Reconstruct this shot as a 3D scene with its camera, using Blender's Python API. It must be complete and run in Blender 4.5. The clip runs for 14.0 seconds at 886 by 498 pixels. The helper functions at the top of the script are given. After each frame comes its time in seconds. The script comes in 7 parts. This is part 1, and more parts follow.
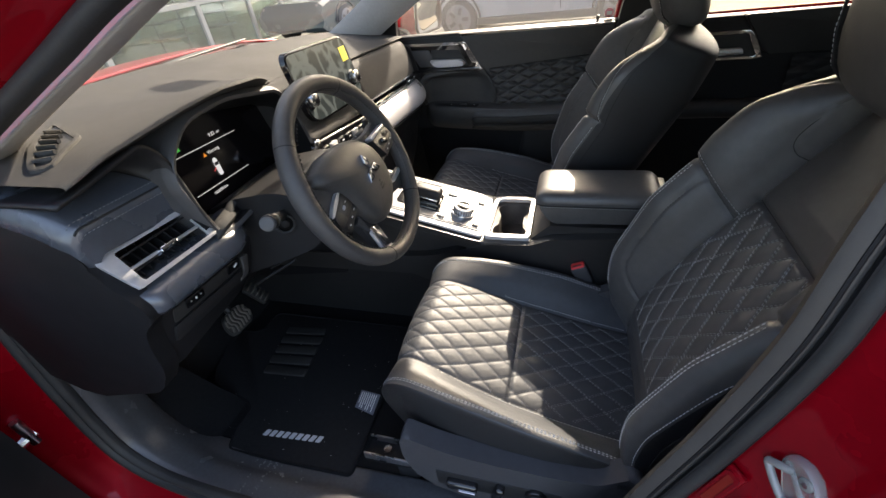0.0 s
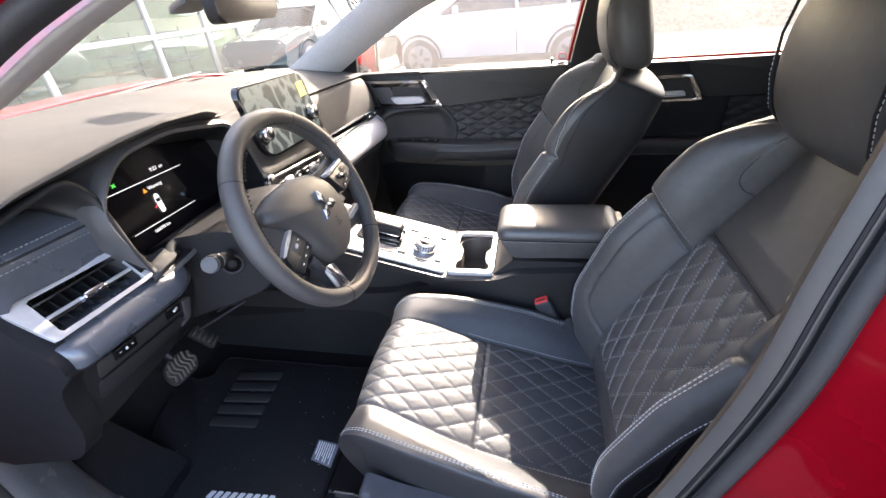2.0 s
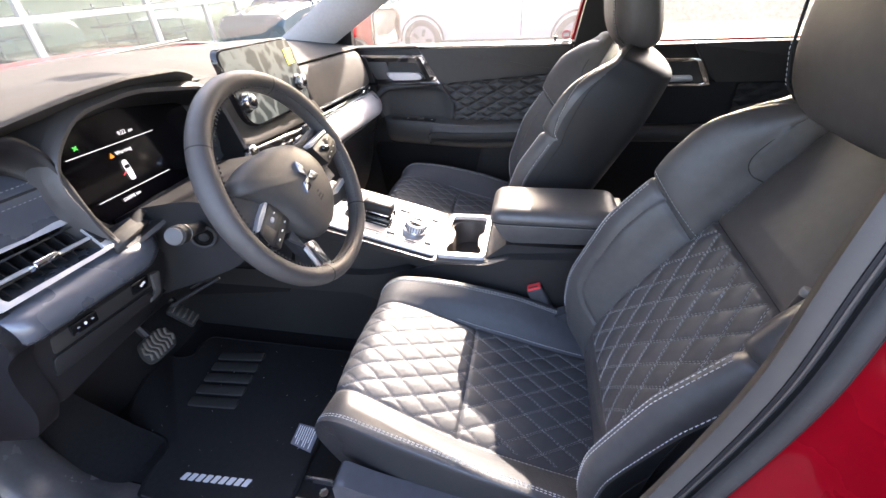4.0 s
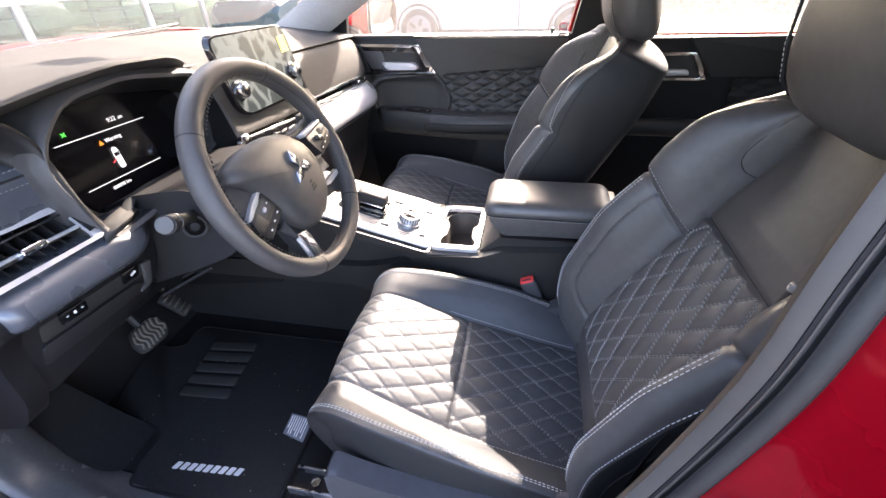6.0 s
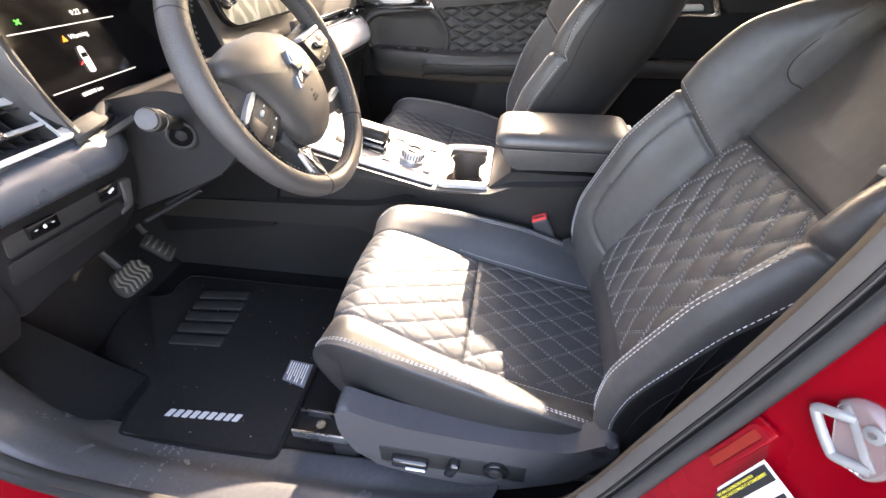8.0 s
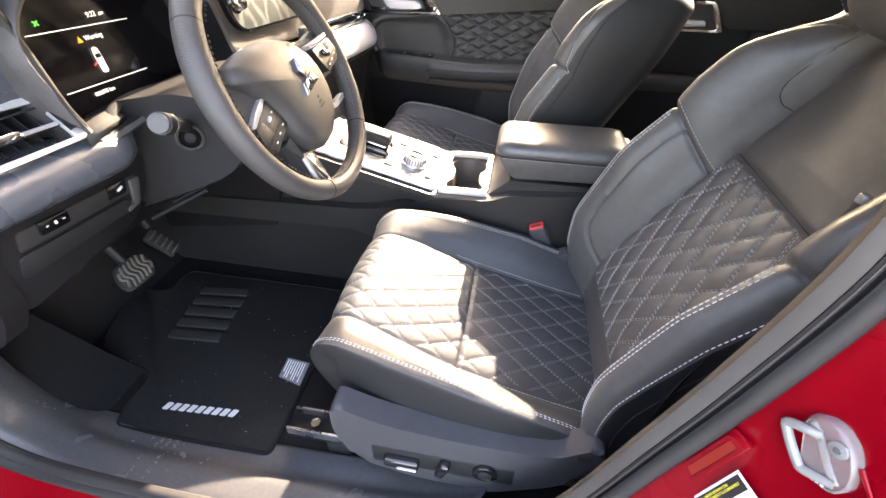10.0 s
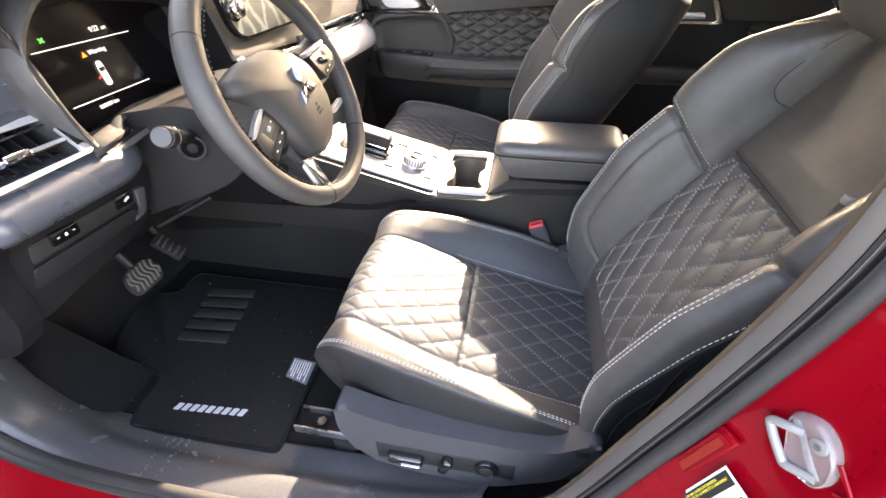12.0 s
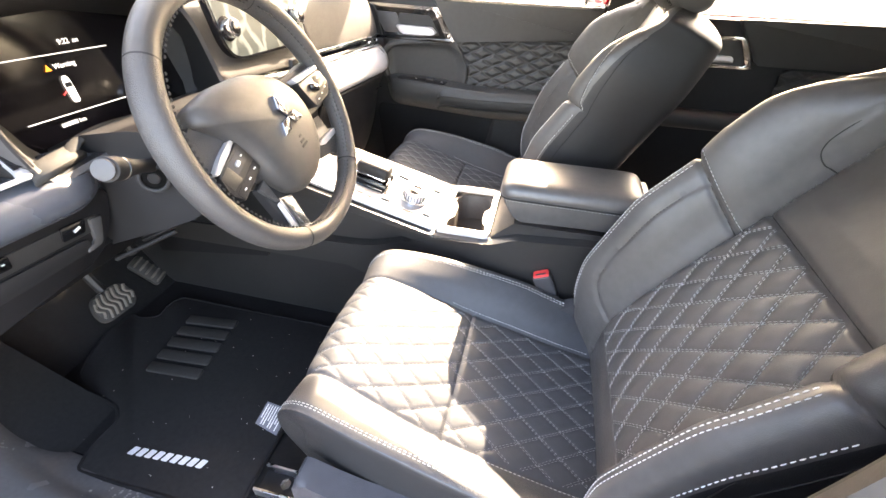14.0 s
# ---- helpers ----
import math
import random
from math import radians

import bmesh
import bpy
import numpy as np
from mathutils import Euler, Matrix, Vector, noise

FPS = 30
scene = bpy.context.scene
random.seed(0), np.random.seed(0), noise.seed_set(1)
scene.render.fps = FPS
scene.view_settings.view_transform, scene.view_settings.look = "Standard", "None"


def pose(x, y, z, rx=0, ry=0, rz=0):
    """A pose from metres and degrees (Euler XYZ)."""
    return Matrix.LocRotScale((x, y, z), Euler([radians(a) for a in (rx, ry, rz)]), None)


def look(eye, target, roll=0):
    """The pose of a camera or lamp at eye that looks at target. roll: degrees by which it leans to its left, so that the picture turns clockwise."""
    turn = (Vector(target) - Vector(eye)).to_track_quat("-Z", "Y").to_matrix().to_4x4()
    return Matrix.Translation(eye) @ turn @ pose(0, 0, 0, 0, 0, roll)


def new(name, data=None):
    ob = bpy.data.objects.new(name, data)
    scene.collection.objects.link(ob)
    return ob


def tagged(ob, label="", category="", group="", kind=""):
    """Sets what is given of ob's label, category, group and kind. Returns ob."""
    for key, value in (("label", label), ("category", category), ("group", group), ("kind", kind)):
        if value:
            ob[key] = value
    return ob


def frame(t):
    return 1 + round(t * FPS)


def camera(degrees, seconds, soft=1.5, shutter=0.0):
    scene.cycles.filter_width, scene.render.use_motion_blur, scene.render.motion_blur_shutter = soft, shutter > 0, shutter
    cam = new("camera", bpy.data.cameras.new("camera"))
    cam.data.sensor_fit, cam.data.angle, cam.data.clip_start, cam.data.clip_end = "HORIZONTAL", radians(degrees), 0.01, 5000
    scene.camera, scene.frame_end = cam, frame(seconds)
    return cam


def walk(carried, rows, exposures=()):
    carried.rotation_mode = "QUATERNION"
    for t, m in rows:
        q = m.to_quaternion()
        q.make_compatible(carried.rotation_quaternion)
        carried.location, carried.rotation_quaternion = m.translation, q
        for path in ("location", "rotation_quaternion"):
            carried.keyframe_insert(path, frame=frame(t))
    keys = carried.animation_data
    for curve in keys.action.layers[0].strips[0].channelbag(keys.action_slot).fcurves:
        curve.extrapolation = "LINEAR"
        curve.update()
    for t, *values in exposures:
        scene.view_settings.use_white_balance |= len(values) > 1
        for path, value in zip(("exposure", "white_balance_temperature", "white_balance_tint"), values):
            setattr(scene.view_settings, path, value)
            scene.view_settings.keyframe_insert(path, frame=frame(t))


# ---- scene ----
cam = camera(93.1, 14.0)
PATH = [
    (0, (0.208, -1.026, 1.4), (-0.34, 0.512, 0.245), -8.0),
    (0.5, (0.231, -1.005, 1.408), (-0.28, 0.556, 0.267), -8.2),
    (1, (0.229, -1.007, 1.415), (-0.267, 0.592, 0.32), -7.9),
    (1.5, (0.218, -1.004, 1.403), (-0.227, 0.631, 0.342), -6.7),
    (2, (0.21, -0.997, 1.391), (-0.186, 0.663, 0.349), -5.5),
    (2.5, (0.211, -0.973, 1.37), (-0.153, 0.682, 0.307), -4.5),
    (3, (0.213, -0.962, 1.361), (-0.151, 0.681, 0.28), -4.1),
    (5.5, (0.222, -0.962, 1.356), (-0.151, 0.655, 0.24), -2.7),
    (6, (0.22, -0.961, 1.357), (-0.132, 0.65, 0.226), -2.5),
    (6.5, (0.218, -0.957, 1.35), (-0.11, 0.633, 0.182), -2.1),
    (7, (0.208, -0.962, 1.328), (-0.112, 0.588, 0.105), -2.1),
    (7.5, (0.174, -0.959, 1.249), (-0.098, 0.579, 0.0), -1.1),
    (8, (0.165, -0.967, 1.256), (-0.106, 0.577, 0.014), -1.2),
    (10.5, (0.173, -0.976, 1.279), (-0.094, 0.572, 0.041), 1.0),
    (11, (0.177, -0.977, 1.287), (-0.098, 0.565, 0.043), 0.6),
    (11.5, (0.177, -0.978, 1.294), (-0.115, 0.561, 0.051), -0.2),
    (12, (0.181, -0.976, 1.292), (-0.111, 0.551, 0.033), -0.9),
    (12.5, (0.183, -0.981, 1.286), (-0.107, 0.539, 0.019), -1.4),
    (13, (0.188, -0.969, 1.28), (-0.086, 0.557, 0.017), -1.1),
    (13.5, (0.198, -0.948, 1.278), (-0.082, 0.596, 0.037), -0.2),
    (14, (0.189, -0.874, 1.282), (-0.157, 0.703, 0.102), 1.9),
]
walk(cam, [(t, look(eye, target, roll)) for t, eye, target, roll in PATH],
     [(0.0, 2.69, 7200, 14), (0.2, 3.24, 7000, 14), (0.45, 3.65, 6850, 15), (1.0, 3.84, 6850, 17), (1.5, 3.89, 6900, 18), (3.0, 3.99, 6900, 20), (7.0, 4.19, 7000, 22),
      (7.6, 4.59, 7900, 20), (10.5, 4.59, 8300, 20), (13.4, 4.69, 8400, 19), (14.0, 5.04, 8300, 18)])

# ---- world and sun ----
SUN_TRAVEL = Vector((-0.09, -0.852, -0.515)).normalized()     # the way the sunlight goes
world = bpy.data.worlds.new("sky_world")
scene.world = world
world.use_nodes = True
wn = world.node_tree.nodes
sky = wn.new("ShaderNodeTexSky")
sky.sky_type, sky.sun_disc = "NISHITA", False
sky.dust_density, sky.ozone_density = 4.0, 0.7              # pale, hazy sky
sky.sun_elevation = math.asin(-SUN_TRAVEL.z)
sky.sun_rotation = math.atan2(-SUN_TRAVEL.x, -SUN_TRAVEL.y)
world.node_tree.links.new(sky.outputs[0], wn["Background"].inputs[0])
wn["Background"].inputs[1].default_value = 0.15
sun = new("sun", bpy.data.lights.new("sun", "SUN"))
sun.data.energy, sun.data.angle, sun.data.color = 2.1, radians(0.5), (1.0, 0.93, 0.80)
sun.rotation_euler = SUN_TRAVEL.to_track_quat("-Z", "Y").to_euler()


# ---- materials ----
def material(name, color, rough=0.5, metal=0.0, bump=0.0, bump_scale=400.0, vary=0.0, vary_scale=6.0, cell=False, coat=0.0, emit=None, emit_strength=0.0, spec=0.5, rough_vary=0.08, random_tint=0.0):
    m = bpy.data.materials.new(name)
    m.use_nodes = True
    nt = m.node_tree
    b = nt.nodes["Principled BSDF"]
    b.inputs["Base Color"].default_value = (*color, 1)
    b.inputs["Roughness"].default_value = rough
    b.inputs["Metallic"].default_value = metal
    b.inputs["Specular IOR Level"].default_value = spec
    b.inputs["Coat Weight"].default_value = coat
    b.inputs["Coat Roughness"].default_value = 0.03
    tc = nt.nodes.new("ShaderNodeTexCoord")
    if vary or random_tint:
        big = nt.nodes.new("ShaderNodeTexNoise")
        big.inputs["Scale"].default_value = vary_scale
        big.inputs["Detail"].default_value = 6
        nt.links.new(tc.outputs["Object"], big.inputs["Vector"])
        fine = nt.nodes.new("ShaderNodeTexNoise")
        fine.inputs["Scale"].default_value = vary_scale * 14
        nt.links.new(tc.outputs["Object"], fine.inputs["Vector"])
        add = nt.nodes.new("ShaderNodeMath")
        add.operation = "ADD"
        nt.links.new(big.outputs["Fac"], add.inputs[0])
        nt.links.new(fine.outputs["Fac"], add.inputs[1])
        last = add.outputs[0]
        if random_tint:
            info = nt.nodes.new("ShaderNodeObjectInfo")
            mad = nt.nodes.new("ShaderNodeMath")
            mad.operation = "MULTIPLY_ADD"
            nt.links.new(info.outputs["Random"], mad.inputs[0])
            mad.inputs[1].default_value = random_tint
            nt.links.new(last, mad.inputs[2])
            last = mad.outputs[0]
        ramp = nt.nodes.new("ShaderNodeMapRange")
        ramp.inputs[1].default_value, ramp.inputs[2].default_value = 0.7, 1.3
        ramp.inputs[3].default_value, ramp.inputs[4].default_value = 1 - vary, 1 + vary
        nt.links.new(last, ramp.inputs[0])
        mix = nt.nodes.new("ShaderNodeVectorMath")
        mix.operation = "SCALE"
        mix.inputs[0].default_value = color
        nt.links.new(ramp.outputs[0], mix.inputs[3])
        nt.links.new(mix.outputs[0], b.inputs["Base Color"])
        rr = nt.nodes.new("ShaderNodeMapRange")
        rr.inputs[1].default_value, rr.inputs[2].default_value = 0.35, 0.65
        rr.inputs[3].default_value, rr.inputs[4].default_value = max(0.02, rough - rough_vary), min(1, rough + rough_vary)
        nt.links.new(big.outputs["Fac"], rr.inputs[0])
        nt.links.new(rr.outputs[0], b.inputs["Roughness"])
    if bump:
        tex = nt.nodes.new("ShaderNodeTexVoronoi" if cell else "ShaderNodeTexNoise")
        tex.inputs["Scale"].default_value = bump_scale
        nt.links.new(tc.outputs["Object"], tex.inputs["Vector"])
        bn = nt.nodes.new("ShaderNodeBump")
        bn.inputs["Strength"].default_value = bump
        bn.inputs["Distance"].default_value = 0.0012
        nt.links.new(tex.outputs[0], bn.inputs["Height"])
        nt.links.new(bn.outputs[0], b.inputs["Normal"])
    if emit:
        b.inputs["Emission Color"].default_value = (*emit, 1)
        b.inputs["Emission Strength"].default_value = emit_strength
    return m


def glass_material(name, tint, gloss, haze=0.0):
    m = bpy.data.materials.new(name)
    m.use_nodes = True
    nt = m.node_tree
    nt.nodes.clear()
    out, mix = nt.nodes.new("ShaderNodeOutputMaterial"), nt.nodes.new("ShaderNodeMixShader")
    tr, gl = nt.nodes.new("ShaderNodeBsdfTransparent"), nt.nodes.new("ShaderNodeBsdfGlossy")
    tr.inputs[0].default_value = (*tint, 1)
    gl.inputs["Roughness"].default_value = 0.02
    mix.inputs[0].default_value = gloss
    nt.links.new(tr.outputs[0], mix.inputs[1])
    nt.links.new(gl.outputs[0], mix.inputs[2])
    last = mix.outputs[0]
    if haze:                                  # a thin translucent film added for the haze over the view
        film, over = nt.nodes.new("ShaderNodeBsdfTranslucent"), nt.nodes.new("ShaderNodeMixShader")
        film.inputs[0].default_value = (0.75, 0.73, 0.70, 1)
        over.inputs[0].default_value = haze
        nt.links.new(last, over.inputs[1])
        nt.links.new(film.outputs[0], over.inputs[2])
        last = over.outputs[0]
    nt.links.new(last, out.inputs[0])
    return m


LEATHER = material("black_leather", (0.076, 0.072, 0.070), 0.40, spec=0.5, bump=0.16, bump_scale=900, cell=True, vary=0.10, vary_scale=5)
LEATHER_BLUE = material("quilted_leather", (0.045, 0.048, 0.053), 0.44, bump=0.25, bump_scale=900, cell=True, vary=0.10, vary_scale=5)
WHEEL_LEATHER = material("wheel_leather", (0.050, 0.047, 0.045), 0.42, bump=0.22, bump_scale=1100, cell=True, vary=0.10, vary_scale=9)
WHEEL_PERF = material("perforated_wheel_leather", (0.050, 0.047, 0.046), 0.46, bump=0.35, bump_scale=800, cell=True, vary=0.08, vary_scale=9)
PLASTIC = material("dark_grained_plastic", (0.015, 0.015, 0.016), 0.50, spec=0.35, bump=0.35, bump_scale=700, vary=0.12, vary_scale=4)
PLASTIC_GREY = material("grey_grained_plastic", (0.052, 0.051, 0.052), 0.5, bump=0.35, bump_scale=700, vary=0.10, vary_scale=4)
PLASTIC_BROWN = material("satin_dark_trim", (0.019, 0.018, 0.018), 0.38, spec=0.55, bump=0.25, bump_scale=800, vary=0.10, vary_scale=4)
DASH_SOFT = material("soft_dash_skin", (0.050, 0.049, 0.047), 0.75, bump=0.5, bump_scale=900, cell=True, vary=0.08, vary_scale=4, spec=0.12)
DASH_PAD = material("navy_black_dash_pad", (0.060, 0.068, 0.082), 0.27, bump=0.10, bump_scale=900, cell=True, vary=0.10, vary_scale=6, spec=0.8)
PILLAR_CLOTH = material("grey_pillar_cloth", (0.36, 0.345, 0.325), 0.85, bump=0.5, bump_scale=1200, vary=0.06, vary_scale=8)
GLOSS_BLACK = material("gloss_black_trim", (0.008, 0.008, 0.009), 0.10, vary=0.2, vary_scale=12, coat=0.6, rough_vary=0.05)
SILVER = material("satin_silver_trim", (0.56, 0.56, 0.58), 0.34, metal=0.40, vary=0.05, vary_scale=12)
CHROME = material("chrome", (0.82, 0.82, 0.84), 0.10, metal=1.0, vary=0.04, vary_scale=20, rough_vary=0.05)
STEEL = material("zinc_steel", (0.55, 0.56, 0.58), 0.30, metal=1.0, bump=0.2, bump_scale=120, vary=0.15, vary_scale=25)
CARPET = material("black_carpet", (0.009, 0.009, 0.0098), 0.95, bump=1.0, bump_scale=1500, vary=0.25, vary_scale=9, spec=0.15)
MAT_FABRIC = material("black_floor_mat", (0.012, 0.012, 0.013), 0.92, bump=1.0, bump_scale=1800, vary=0.22, vary_scale=7, spec=0.2)
RUBBER = material("black_rubber", (0.020, 0.020, 0.020), 0.6, bump=0.2, bump_scale=300, vary=0.15, vary_scale=10)
RED_PAINT = material("red_metallic_paint", (0.245, 0.0009, 0.0066), 0.30, metal=0.25, vary=0.05, vary_scale=4, coat=0.45, spec=0.12)
WHITE_PAINT = material("white_car_paint", (0.36, 0.365, 0.375), 0.25, vary=0.04, vary_scale=2, coat=0.8)
DARK_PAINT = material("dark_car_paint", (0.06, 0.085, 0.09), 0.25, vary=0.05, vary_scale=2, coat=0.8)
TEAL_PAINT = material("teal_car_paint", (0.13, 0.24, 0.26), 0.25, vary=0.05, vary_scale=2, coat=0.8)
THREAD = material("white_thread", (0.66, 0.66, 0.65), 0.75, bump=0.4, bump_scale=2500, vary=0.06, vary_scale=60)
THREAD_GREY = material("grey_thread", (0.34, 0.345, 0.35), 0.75, bump=0.4, bump_scale=2500, vary=0.06, vary_scale=60)
THREAD_PALE = material("pale_grey_thread", (0.48, 0.485, 0.48), 0.75, bump=0.4, bump_scale=2500, vary=0.06, vary_scale=60)
THREAD_DARK = material("dark_seam", (0.012, 0.012, 0.012), 0.8, vary=0.2, vary_scale=60)
WEBBING = material("black_webbing", (0.016, 0.016, 0.016), 0.75, bump=0.9, bump_scale=1300, vary=0.15, vary_scale=40)
BUCKLE_RED = material("red_release_button", (0.75, 0.05, 0.05), 0.4, bump=0.1, bump_scale=300, vary=0.05, vary_scale=60)
CLUSTER_GLASS = material("cluster_screen", (0.006, 0.005, 0.006), 0.12, vary=0.3, vary_scale=9, rough_vary=0.05)
GLOW_WHITE = material("lit_white", (0.8, 0.8, 0.8), 0.5, emit=(1, 1, 1), emit_strength=0.085)
GLOW_GREEN = material("lit_green", (0.05, 0.5, 0.08), 0.5, emit=(0.08, 0.9, 0.12), emit_strength=0.07)
GLOW_AMBER = material("lit_amber", (0.7, 0.25, 0.03), 0.5, emit=(1.0, 0.32, 0.04), emit_strength=0.09)
GLOW_RED = material("lit_red", (0.7, 0.05, 0.05), 0.5, emit=(1.0, 0.10, 0.10), emit_strength=0.07)
CUP_LINER = material("brown_cup_liner", (0.085, 0.072, 0.062), 0.5, bump=0.2, bump_scale=500, vary=0.10, vary_scale=12)
# Darker plastic that carries the shade of footwell, end cap and door recesses.
BLACK_PLASTIC = material("shaded_black_plastic", (0.009, 0.009, 0.010), 0.55, bump=0.3, bump_scale=700, vary=0.15, vary_scale=5, spec=0.2)
SILL = material("scuffed_sill_plastic", (0.062, 0.063, 0.067), 0.25, bump=0.25, bump_scale=500, vary=0.10, vary_scale=9, rough_vary=0.03)
# Darker copy of the seat leather, with the sides' shade in its colour.
SEAT_SIDE = material("shaded_seat_side", (0.015, 0.015, 0.016), 0.46, spec=0.4, bump=0.2, bump_scale=900, cell=True, vary=0.10, vary_scale=5)
DOOR_SKIN = material("soft_black_door_skin", (0.042, 0.042, 0.042), 0.42, spec=0.4, bump=0.25, bump_scale=900, cell=True, vary=0.10, vary_scale=5)
VENT_SILVER = material("dull_silver_vent_trim", (0.55, 0.55, 0.56), 0.36, metal=0.5, vary=0.06, vary_scale=12)
BADGE = material("grey_chrome", (0.42, 0.42, 0.44), 0.16, metal=1.0, vary=0.06, vary_scale=20)
SEAT_TRIM = material("dark_seat_trim_plastic", (0.050, 0.050, 0.055), 0.45, bump=0.35, bump_scale=700, vary=0.10, vary_scale=4, spec=0.3)
SCUFF = material("pale_dust", (0.10, 0.10, 0.10), 0.9, vary=0.3, vary_scale=200)
PEDAL_RIB = material("worn_pedal_rubber", (0.085, 0.076, 0.066), 0.7, bump=0.4, bump_scale=400, vary=0.3, vary_scale=40)
PLATE_RED = material("orange_red_plate_print", (0.22, 0.010, 0.004), 0.5, vary=0.15, vary_scale=200)
PALE_PANEL = material("pale_satin_panel", (0.27, 0.27, 0.28), 0.33, metal=0.4, vary=0.06, vary_scale=20)


def film_material():
    """Clear film over a dark display, stuck in some places and lifted in others."""
    m = material("display_protective_film", (0.2, 0.2, 0.2), 0.20, coat=0.0, spec=0.10, bump=0.5, bump_scale=45)
    nt = m.node_tree
    tc, mp = nt.nodes.new("ShaderNodeTexCoord"), nt.nodes.new("ShaderNodeMapping")
    noise, cells, ramp = nt.nodes.new("ShaderNodeTexNoise"), nt.nodes.new("ShaderNodeTexVoronoi"), nt.nodes.new("ShaderNodeValToRGB")
    noise.inputs["Scale"].default_value = 24
    add = nt.nodes.new("ShaderNodeVectorMath")
    add.operation = "MULTIPLY_ADD"
    add.inputs[1].default_value = (0.035, 0.035, 0.035)
    nt.links.new(tc.outputs["Object"], noise.inputs["Vector"])
    nt.links.new(noise.outputs["Color"], add.inputs[0])
    nt.links.new(tc.outputs["Object"], add.inputs[2])
    nt.links.new(add.outputs[0], mp.inputs["Vector"])
    mp.inputs["Scale"].default_value = (1.0, 1.3, 1.0)
    cells.feature = "DISTANCE_TO_EDGE"
    cells.inputs["Scale"].default_value = 17
    nt.links.new(mp.outputs[0], cells.inputs["Vector"])
    nt.links.new(cells.outputs["Distance"], ramp.inputs[0])
    ramp.color_ramp.elements[0].position, ramp.color_ramp.elements[0].color = 0.06, (0.090, 0.110, 0.115, 1)
    ramp.color_ramp.elements[1].position, ramp.color_ramp.elements[1].color = 0.17, (0.026, 0.034, 0.037, 1)
    nt.links.new(ramp.outputs[0], nt.nodes["Principled BSDF"].inputs["Base Color"])
    return m


FILM = film_material()
YELLOW = material("yellow_sticker", (0.85, 0.72, 0.08), 0.5, vary=0.05, vary_scale=30)
HOLE_SHADE = material("recess_shade", (0.004, 0.004, 0.004), 0.9, spec=0.05, vary=0.1, vary_scale=40)
PAPER = material("white_label", (0.80, 0.80, 0.78), 0.5, vary=0.04, vary_scale=30)
INK = material("black_ink", (0.02, 0.02, 0.02), 0.6, vary=0.1, vary_scale=40)
TAG_GREY = material("grey_woven_tag", (0.15, 0.16, 0.19), 0.8, bump=0.6, bump_scale=1500, vary=0.08, vary_scale=60)
LOGO_GREY = material("silver_embroidery", (0.52, 0.52, 0.54), 0.7, bump=0.8, bump_scale=2200, vary=0.08, vary_scale=80)
BULB_PLASTIC = material("clear_grey_plastic", (0.24, 0.235, 0.225), 0.16, vary=0.06, vary_scale=30, coat=0.6)
CLEAR = material("clear_moulded_plastic", (0.86, 0.85, 0.83), 0.12, vary=0.05, vary_scale=30)
CLEAR.node_tree.nodes["Principled BSDF"].inputs["Transmission Weight"].default_value = 0.82
GLASS = glass_material("clear_car_glass", (0.61, 0.64, 0.63), 0.05, 0.030)
PILLAR_GREY = material("grey_pillar_plastic", (0.042, 0.038, 0.035), 0.55, bump=0.12, bump_scale=600, vary=0.10, vary_scale=6)
PINK = material("pink_sticker", (0.75, 0.28, 0.34), 0.5, vary=0.05, vary_scale=60)
RIM_GREY = material("grey_alloy", (0.17, 0.17, 0.18), 0.4, metal=0.4, vary=0.08, vary_scale=6)
TYRE = material("dusty_tyre", (0.07, 0.068, 0.066), 0.8, vary=0.15, vary_scale=4)
TINT = glass_material("tinted_car_glass", (0.35, 0.37, 0.38), 0.08)
SHOP_GLASS = glass_material("shop_window_glass", (0.72, 0.82, 0.79), 0.14)
ASPHALT = material("sunny_asphalt", (0.15, 0.146, 0.14), 0.9, bump=0.8, bump_scale=90, vary=0.18, vary_scale=0.7)
DIRT = material("tan_gravel", (0.28, 0.20, 0.115), 0.95, bump=1.0, bump_scale=60, vary=0.2, vary_scale=0.5)
DRY_GRASS = material("dry_grass", (0.23, 0.185, 0.125), 0.95, bump=1.0, bump_scale=30, vary=0.4, vary_scale=0.8)
WHITE_FRAME = material("white_window_frame", (0.34, 0.35, 0.34), 0.4, vary=0.04, vary_scale=3)
SHOP_WALL = material("pale_green_wall", (0.48, 0.54, 0.49), 0.8, vary=0.08, vary_scale=1, bump=0.3, bump_scale=40)
HEADLINER = material("grey_headliner", (0.62, 0.61, 0.59), 0.9, bump=0.5, bump_scale=900, vary=0.05, vary_scale=5)
MIRROR = material("mirror_glass", (0.48, 0.50, 0.52), 0.02, metal=1.0, rough_vary=0.01)


# ---- mesh helpers ----
def finish(name, me, mat, parent=None, label="", smooth=True, angle=38):
    me.materials.append(mat)
    if smooth:
        me.polygons.foreach_set("use_smooth", [True] * len(me.polygons))
        me.set_sharp_from_angle(angle=radians(angle))
    ob = new(name, me)
    if parent is not None:
        ob.parent = parent
    if label:
        ob["label"] = label
    return ob


def part(name, bm, mat, parent=None, label="", smooth=True, angle=38):
    """Links a bmesh as one mesh object under a thing or a part."""
    me = bpy.data.meshes.new(name)
    bmesh.ops.recalc_face_normals(bm, faces=bm.faces)
    bm.to_mesh(me)
    bm.free()
    return finish(name, me, mat, parent, label, smooth, angle)


def thing(name, label, category, group="", kind="", at=(0, 0, 0)):
    ob = new(name)
    ob.location = at
    ob.empty_display_size = 0.05
    return tagged(ob, label, category, group, kind)


